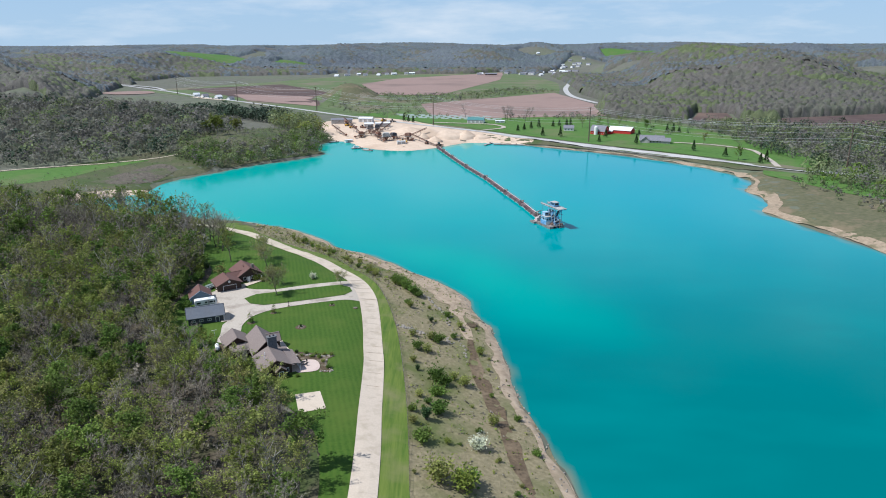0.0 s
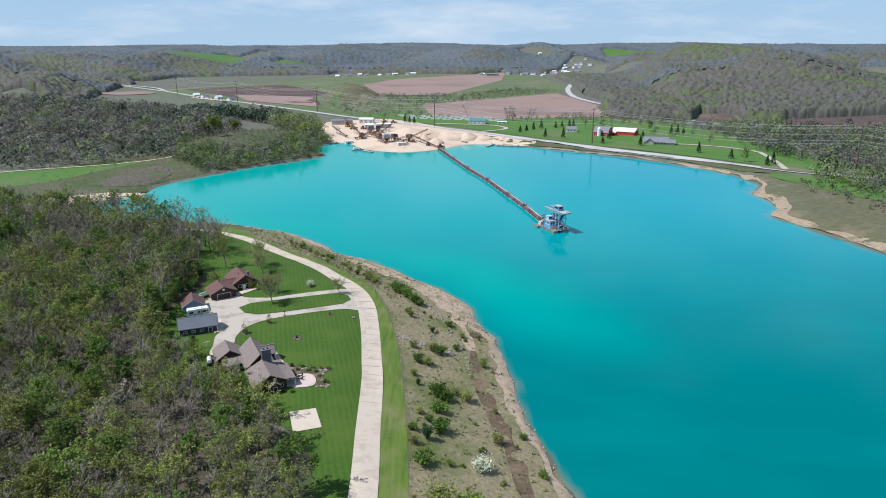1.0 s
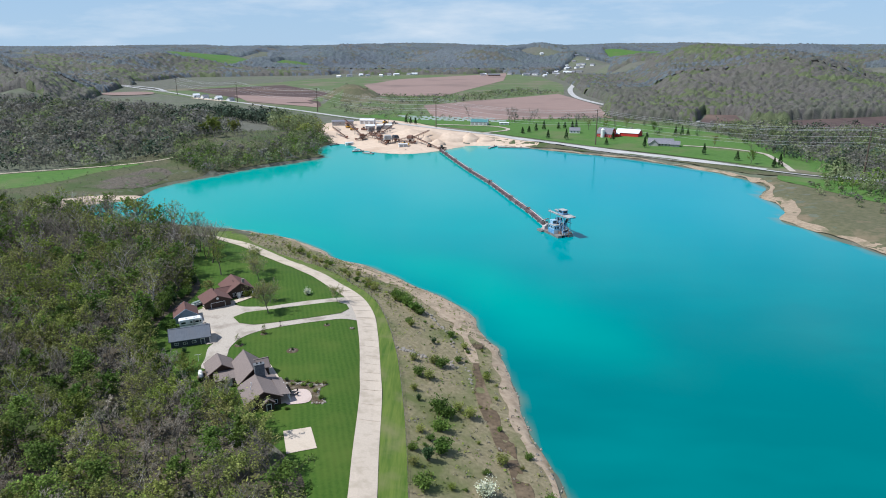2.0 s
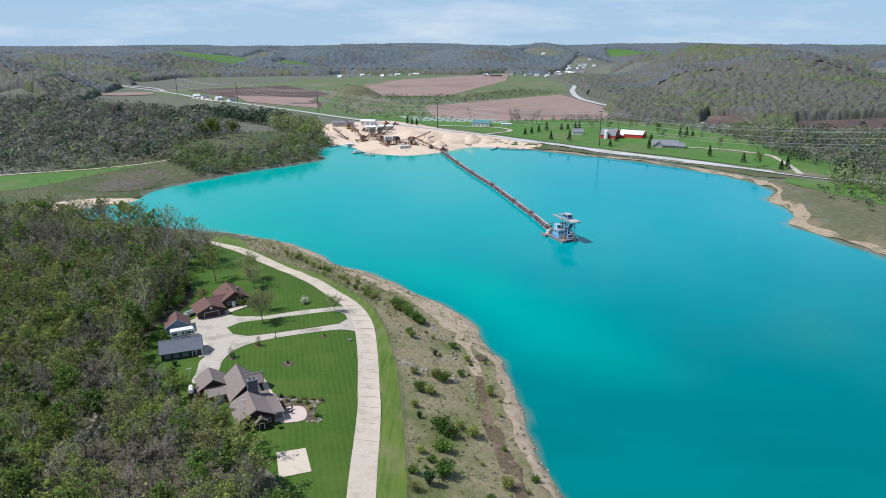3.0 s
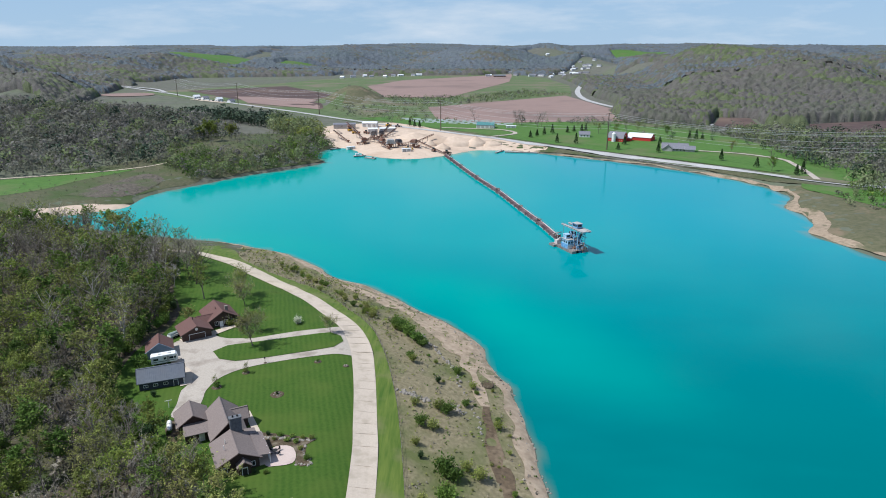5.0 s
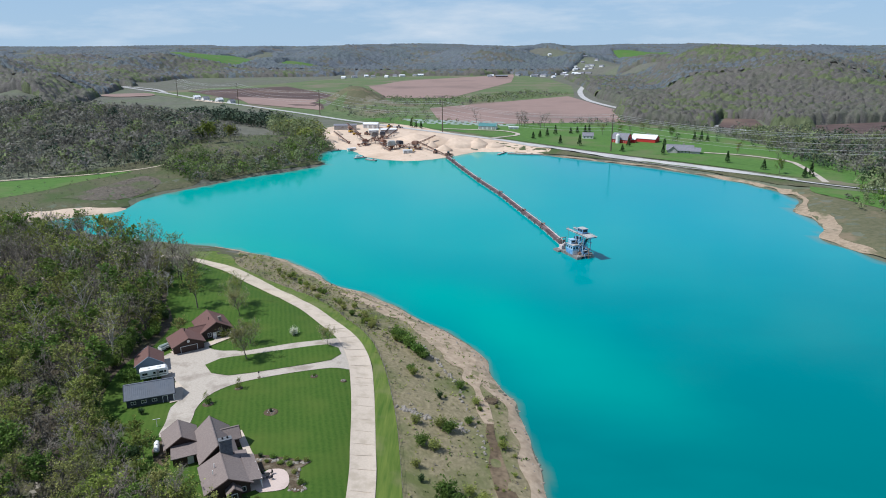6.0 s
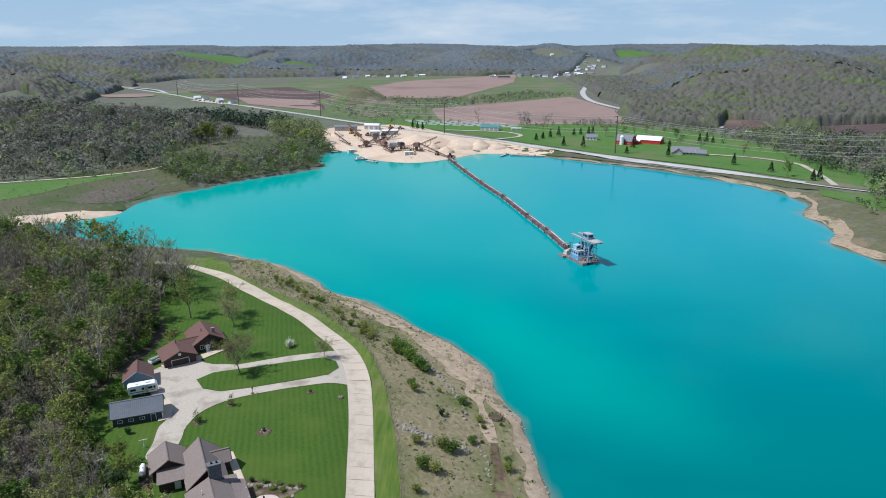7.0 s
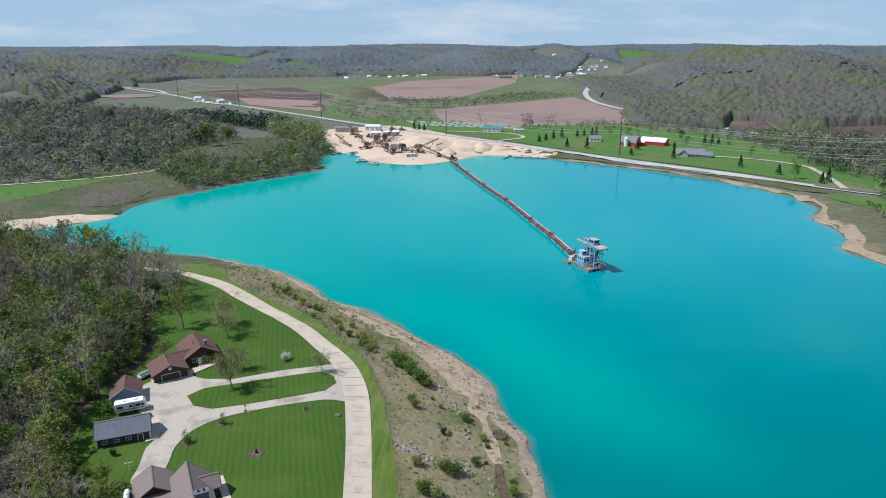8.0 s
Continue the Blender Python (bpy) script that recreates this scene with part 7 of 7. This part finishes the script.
def power_pole(x, y):
    e = thing("power_pole", "tall brown steel transmission pole with crossarms", "power pole", pose(x, y, land_at(x, y), 0, 0, -43), "transmission poles")
    part("pole", Geo().rod((0, 0, -0.5), (0, 0, 33.5), 0.62, 0.36, 10), M["timber"], e)
    for z, w in ((33.0, 4.6), (28.5, 3.6)):
        a = part("crossarm", Geo().box((0, 0, z), (0.4, 2 * w, 0.35)) if z > 30 else Geo().box((0, -w * 0.5, z), (0.35, w, 0.3)), M["timber"], e)
        for y2 in ((-w, w) if z > 30 else (-w,)):
            part("insulator", Geo().rod((0, y2 * 0.96, z - 0.2), (0, y2 * 0.96, z - 1.6), 0.16, 0.1, 6), M["steel"], a)
    part("footing", Geo().rod((0, 0, -0.3), (0, 0, 0.3), 0.95, 0.95, 12), M["concrete"], e)


for x, y in POLES:
    power_pole(x, y)
ca, sa = math.cos(radians(-43)), math.sin(radians(-43))
for off, z in ((-4.4, 31.4), (4.4, 31.4), (-3.4, 26.9), (0.0, 33.6), (0.3, 22.0), (0.3, 19.5)):
    g = Geo()
    ends = [Vector((x - sa * off, y + ca * off, land_at(x, y) + z)) for x, y in POLES]
    for a, b in zip(ends, ends[1:]):
        pts = [a.lerp(b, i / 14) - Vector((0, 0, 5.5 * 4 * (i / 14) * (1 - i / 14))) for i in range(15)]
        for p, q in zip(pts, pts[1:]):
            g.rod(p, q, 0.08, n=3, caps=False)
    tagged(part("power_cable", g, M["wire"]), "sagging aluminium power cable between the poles", "power cable", "power cables")


# ---------------- farm, far houses, trees ----------------
def parked_car(mat, label):
    e = thing("car", label, "car", pose(0, 0, 0), "parked cars")
    side = [(-2.2, 0.35), (2.2, 0.35), (2.25, 0.75), (1.9, 0.95), (-2.1, 1.0), (-2.25, 0.7)]
    top = [(-1.7, 0.98), (1.1, 0.95), (0.5, 1.5), (-1.3, 1.55)]
    for name, prof, w, m in (("body", side, 0.9, mat), ("cabin", top, 0.78, M["glass"])):
        n = len(prof)
        g = Geo().add([(x, y, z) for y in (-w, w) for x, z in prof], [tuple(range(n)), tuple(range(2 * n - 1, n - 1, -1))] + [(i, n + i, n + (i + 1) % n, (i + 1) % n) for i in range(n)])
        part(name, g, m, e)
    part("roof", Geo().box((-0.4, 0, 1.55), (1.8, 1.5, 0.08)), mat, e)
    for x in (-1.35, 1.35):
        for y in (-0.82, 0.82):
            w = part("wheel", Geo().rod((x, y - 0.1, 0.33), (x, y + 0.1, 0.33), 0.33, n=12), M["black"], e)
            part("rim", Geo().rod((x, y - 0.115, 0.33), (x, y + 0.115, 0.33), 0.17, n=8), M["steel"], w)
    return e


for mat, label, spots in (("white", "white car parked on the gravel beside the highway", ((-443, 1222), (-422, 1204), (-409, 1196), (-392, 1181), (-378, 1168))), ("darkwall", "dark car parked on the gravel beside the highway", ((-432, 1213), (-400, 1188), (-385, 1174)))):
    first = parked_car(M[mat], label)
    for k, (x, y) in enumerate(spots):
        m = pose(x, y, land_at(x, y) + 0.75, 0, 0, 40 + 25 * (k % 3))
        if k:
            copy_thing(first, m)
        else:
            first.matrix_basis = m
def barn():
    e = thing("barn", "red gambrel barn with grey roof and silo", "barn", pose(167.5, 716, land_at(167.5, 716), 0, 0, -38) @ Matrix.Diagonal((0.74, 0.74, 0.82, 1)))
    prof = [(-7, 0), (7, 0), (7, 5), (5, 9), (0, 11.5), (-5, 9), (-7, 5)]
    g = Geo()
    n = len(prof)
    g.add([(x, y, z) for x in (-11, 11) for y, z in prof], [tuple(range(n)), tuple(range(2 * n - 1, n - 1, -1))] + [(i, (i + 1) % n, n + (i + 1) % n, n + i) for i in range(2)] + [(n - 1, 0, n, 2 * n - 1)])
    part("wall", g, M["redwall"], e)
    r = Geo()
    edge = [(7.5, 4.5), (5.1, 9.2), (0, 11.75), (-5.1, 9.2), (-7.5, 4.5)]
    for (y0, z0), (y1, z1) in zip(edge, edge[1:]):
        r.slab([(-11.5, y0, z0), (11.5, y0, z0), (11.5, y1, z1), (-11.5, y1, z1)], 0.25)
    part("roof", r, M["greyroof"], e)
    part("silo", Geo().rod((-1, -10.5, 0), (-1, -10.5, 10), 2.6, n=16).rod((-1, -10.5, 10), (-1, -10.5, 11.6), 2.6, 1.0, 16), M["white"], e, "white concrete silo")
    for x in (-8, -5, 3, 6, 9):
        window(e, (x, -7.05, 2.2), 1.0, 1.0, "-y")
    door(e, (11.05, 0, 0), 4, 4, "+x", M["redwall"], "large barn door")
    window(e, (11.05, 0, 7.5), 1.4, 1.4, "+x")


barn()
shed(193, 724, -32, 15, 24, 3.8, 7.0, M["redwall"], M["whiteroof"], "red machine shed with a white metal roof", doors=0)
shed(179, 716, -30, 6, 5, 3.5, 4.5, M["redwall"], M["whiteroof"], "small red lean-to beside the barn", doors=0)
rh = thing("house", "long ranch house with a grey hipped roof", "house", pose(205, 655, land_at(205, 655), 0, 0, -18))
gable(rh, (0, 0), 11, 22, 3.0, 7.0, M["deck"], M["greyroof"], along="x", over=0.7)
gable(rh, (-6, -3.5), 8, 9, 3.0, 6.2, M["deck"], M["greyroof"], over=0.6)
gable(rh, (13, -3.0), 8, 8, 2.8, 5.4, M["deck"], M["greyroof"], along="x", over=0.6)
for px in (-1, 2, 5, 8):
    window(rh, (px, -5.55, 1.6), 1.4, 1.3, "-y")
part("chimney", Geo().box((3, 1, 6.6), (1.2, 1.0, 3.0)), M["stone"], rh)
part("terrace", Geo().box((12, -8.5, 0.1), (9, 3, 0.5)), M["concrete"], rh)


def cottage(x, y, turn, w, l, wall, roof, label, group="far houses"):
    e = thing("house", label, "house", pose(x, y, land_at(x, y) + 0.2, 0, 0, turn), group)
    gable(e, (0, 0), w, l, 3.2 if l < 13 else 3.8, 6.0, wall, roof, along="x", over=0.4, base=-2.5, trim=False)
    for px in (-l * 0.3, 0, l * 0.3):
        window(e, (px, -w / 2 - 0.05, 1.7), 1.2, 1.3, "-y")


cottage(140, 746, -10, 8, 11, M["white"], M["greyroof"], "white farmhouse with a grey roof")
cottage(345, 1010, 20, 9, 13, M["white"], M["whiteroof"], "white farmhouse below the wooded hill")
cottage(425, 985, 5, 8, 18, M["white"], M["whiteroof"], "long white building at the wood's edge")
cottage(458, 985, 5, 8, 18, M["white"], M["whiteroof"], "long white building at the wood's edge")
cottage(-640, 1190, 10, 9, 15, M["deck"], M["greyroof"], "pale farmhouse among far trees")
cottage(-440, 2050, 0, 14, 26, M["white"], M["greyroof"], "grey-roofed house on the far wooded slope")
cottage(-1140, 2330, 0, 14, 30, M["white"], M["greyroof"], "farmstead on the far green hill")
cottage(140, 1990, 0, 16, 34, M["timber"], M["greyroof"], "old grey barn at the field's edge")
for i, (x, y) in enumerate(((-430, 1270), (-405, 1243), (-372, 1216), (-340, 1180))):
    cottage(x - 22, y - 16, 40 + 7 * i, 8, 11, M["white"], [M["whiteroof"], M["greyroof"]][i % 2], "pale highway-side house in a far hamlet", "highway hamlet")
rs = np.random.RandomState(77)
for i in range(74):
    t = rs.uniform(0, 1)
    x, y = 170 + 330 * t + rs.normal(0, 40), 1990 + 300 * rs.uniform(-0.2, 1.6) + 120 * t
    cottage(x, y, rs.uniform(-60, 60), rs.uniform(8, 11), rs.uniform(10, 20), [M["white"], M["white"], M["deck"]][i % 3], [M["greyroof"], M["whiteroof"], M["greyroof"]][i % 3], "pale house in the distant town", "distant town")
for i in range(9):
    cottage(-300 + i * 27 + rs.normal(0, 6), 1960 + 10 * i + rs.normal(0, 25), rs.uniform(-30, 30), 9, rs.uniform(10, 18), M["white"], [M["whiteroof"], M["greyroof"]][i % 2], "white roadside building across the valley", "roadside buildings")

# rows of white covers in the pasture
k = 0
for row in range(4):
    for i in range(9 - row % 2):
        x, y = -58 + i * 14.5 + row * 6, 918 - i * 4.2 - row * 13
        g = Geo()
        pts = [(math.cos(a) * 1.5, math.sin(a) * 1.0) for a in np.linspace(0, math.pi, 7)]
        g.add([(sx * 5.6, px, pz) for sx in (-1, 1) for px, pz in pts], [tuple(range(7)), tuple(range(13, 6, -1))] + [(j, 7 + j, 8 + j, j + 1) for j in range(6)])
        ob = part("row_cover", g, M["cover"])
        ob.matrix_world = pose(x, y, land_at(x, y) + 0.4, 0, 0, -16)
        tagged(ob, "low pale plastic row cover in the pasture", "row cover", "row covers")


def conifer_mesh(seed, tall, r):
    rs2 = np.random.RandomState(seed)
    at = []
    for i in range(300):
        t = rs2.uniform(0.06, 1) ** 0.8
        a, q = rs2.uniform(0, 6.28), r * (1 - t) * rs2.uniform(0.35, 1.08) + 0.1
        at.append((math.cos(a) * q, math.sin(a) * q, tall * t))
    v, f = leaves(np.array(at), 0.55, rs2, 0.5)
    tv, tf = rods([[0, 0, -0.3, 0, 0, tall * 0.95, 0.2, 0.04]], 6)
    return array_mesh("trunk", [(tv, tf, M["bark"])]), array_mesh("crown", [(v, f, M["darkleaf"])])


CONE = [conifer_mesh(81, 9, 2.6), conifer_mesh(82, 8, 2.4)]
for i, (x, y) in enumerate(((83, 741), (91, 750), (100, 760), (105, 704), (122, 695), (154, 658), (242, 569), (257, 536), (264, 541), (186, 642), (128, 780), (136, 785), (144, 782), (243, 727), (248, 722), (255, 724), (-42, 832), (-36, 826), (-48, 838), (226, 600), (290, 520), (298, 512), (302, 530), (150, 790), (110, 770), (205, 700), (168, 690))):
    e = thing("conifer", "dark green spruce standing in the pasture", "conifer", pose(x, y, land_at(x, y) + 0.3, 0, 0, i * 71) @ Matrix.Diagonal((1, 1, 0.8 + (i % 5) * 0.1, 1)), "farm spruces")
    part("trunk", CONE[i % 2][0], None, e)
    part("crown", CONE[i % 2][1], None, e)
for i, (x, y) in enumerate(((30, 876), (79, 847), (85, 849), (102, 833), (107, 835), (82, 853), (160, 770), (176, 762), (190, 772), (226, 745), (236, 760), (206, 782), (250, 640), (262, 585), (246, 552), (-70, 838))):
    e = tree_from(5 if i < 6 else [0, 1, 7, 5, 2][i % 5], x, y, land_at(x, y) + 0.2, 1.35 if i < 6 else 0.9, i * 53, "farm trees")
    e["label"] = "tall leafless tree at the edge of the ploughed field" if i < 6 else "thin spring tree in the farm pasture"


# ---------------- lane slabs ----------------
def lane_slabs():
    c = smooth_line([(p[0], p[1], p[2]) for p in ROAD], 0.5)
    run = np.r_[0, np.cumsum(np.linalg.norm(np.diff(c[:, :2], axis=0), axis=1))]
    rs2 = np.random.RandomState(3)
    s = 40.0
    while s < run[-1] - 100:
        n = rs2.choice([4.4, 5.2, 6.4, 7.6])
        q = [np.array([np.interp(v, run, c[:, j]) for j in range(3)]) for v in np.linspace(s + 0.02, s + n - rs2.choice([-0.01, 0.0, 0.02]), 5)]
        s += n
        g = Geo()
        pts = []
        for i, p in enumerate(q):
            d = (q[min(i + 1, 4)] - q[max(i - 1, 0)])[:2]
            d /= np.linalg.norm(d)
            for k in (-0.5, -0.17, 0.17, 0.5):
                w = k * (p[2] - 0.1)
                pts.append((p[0] + d[1] * w, p[1] - d[0] * w))
        xy = np.array(pts)
        z = land(xy[:, 0], xy[:, 1]) + 0.36
        vs = [(x, y, h) for (x, y), h in zip(pts, z)]
        low = [(x, y, h - 0.12) for x, y, h in vs]
        fs = [(4 * i + j, 4 * i + j + 1, 4 * i + j + 5, 4 * i + j + 4) for i in range(4) for j in (0, 1, 2)]
        m = len(vs)
        fs += [(m, m + 3, 3, 0)[::-1], (16, 19, m + 19, m + 16)[::-1]]
        fs += [(4 * i + 4, 4 * i, m + 4 * i, m + 4 * i + 4)[::-1] for i in range(4)] + [(4 * i + 3, 4 * i + 7, m + 4 * i + 7, m + 4 * i + 3)[::-1] for i in range(4)]
        g.add(vs + low, fs)
        part("slab", g, M["concrete"], lane)


lane_slabs()
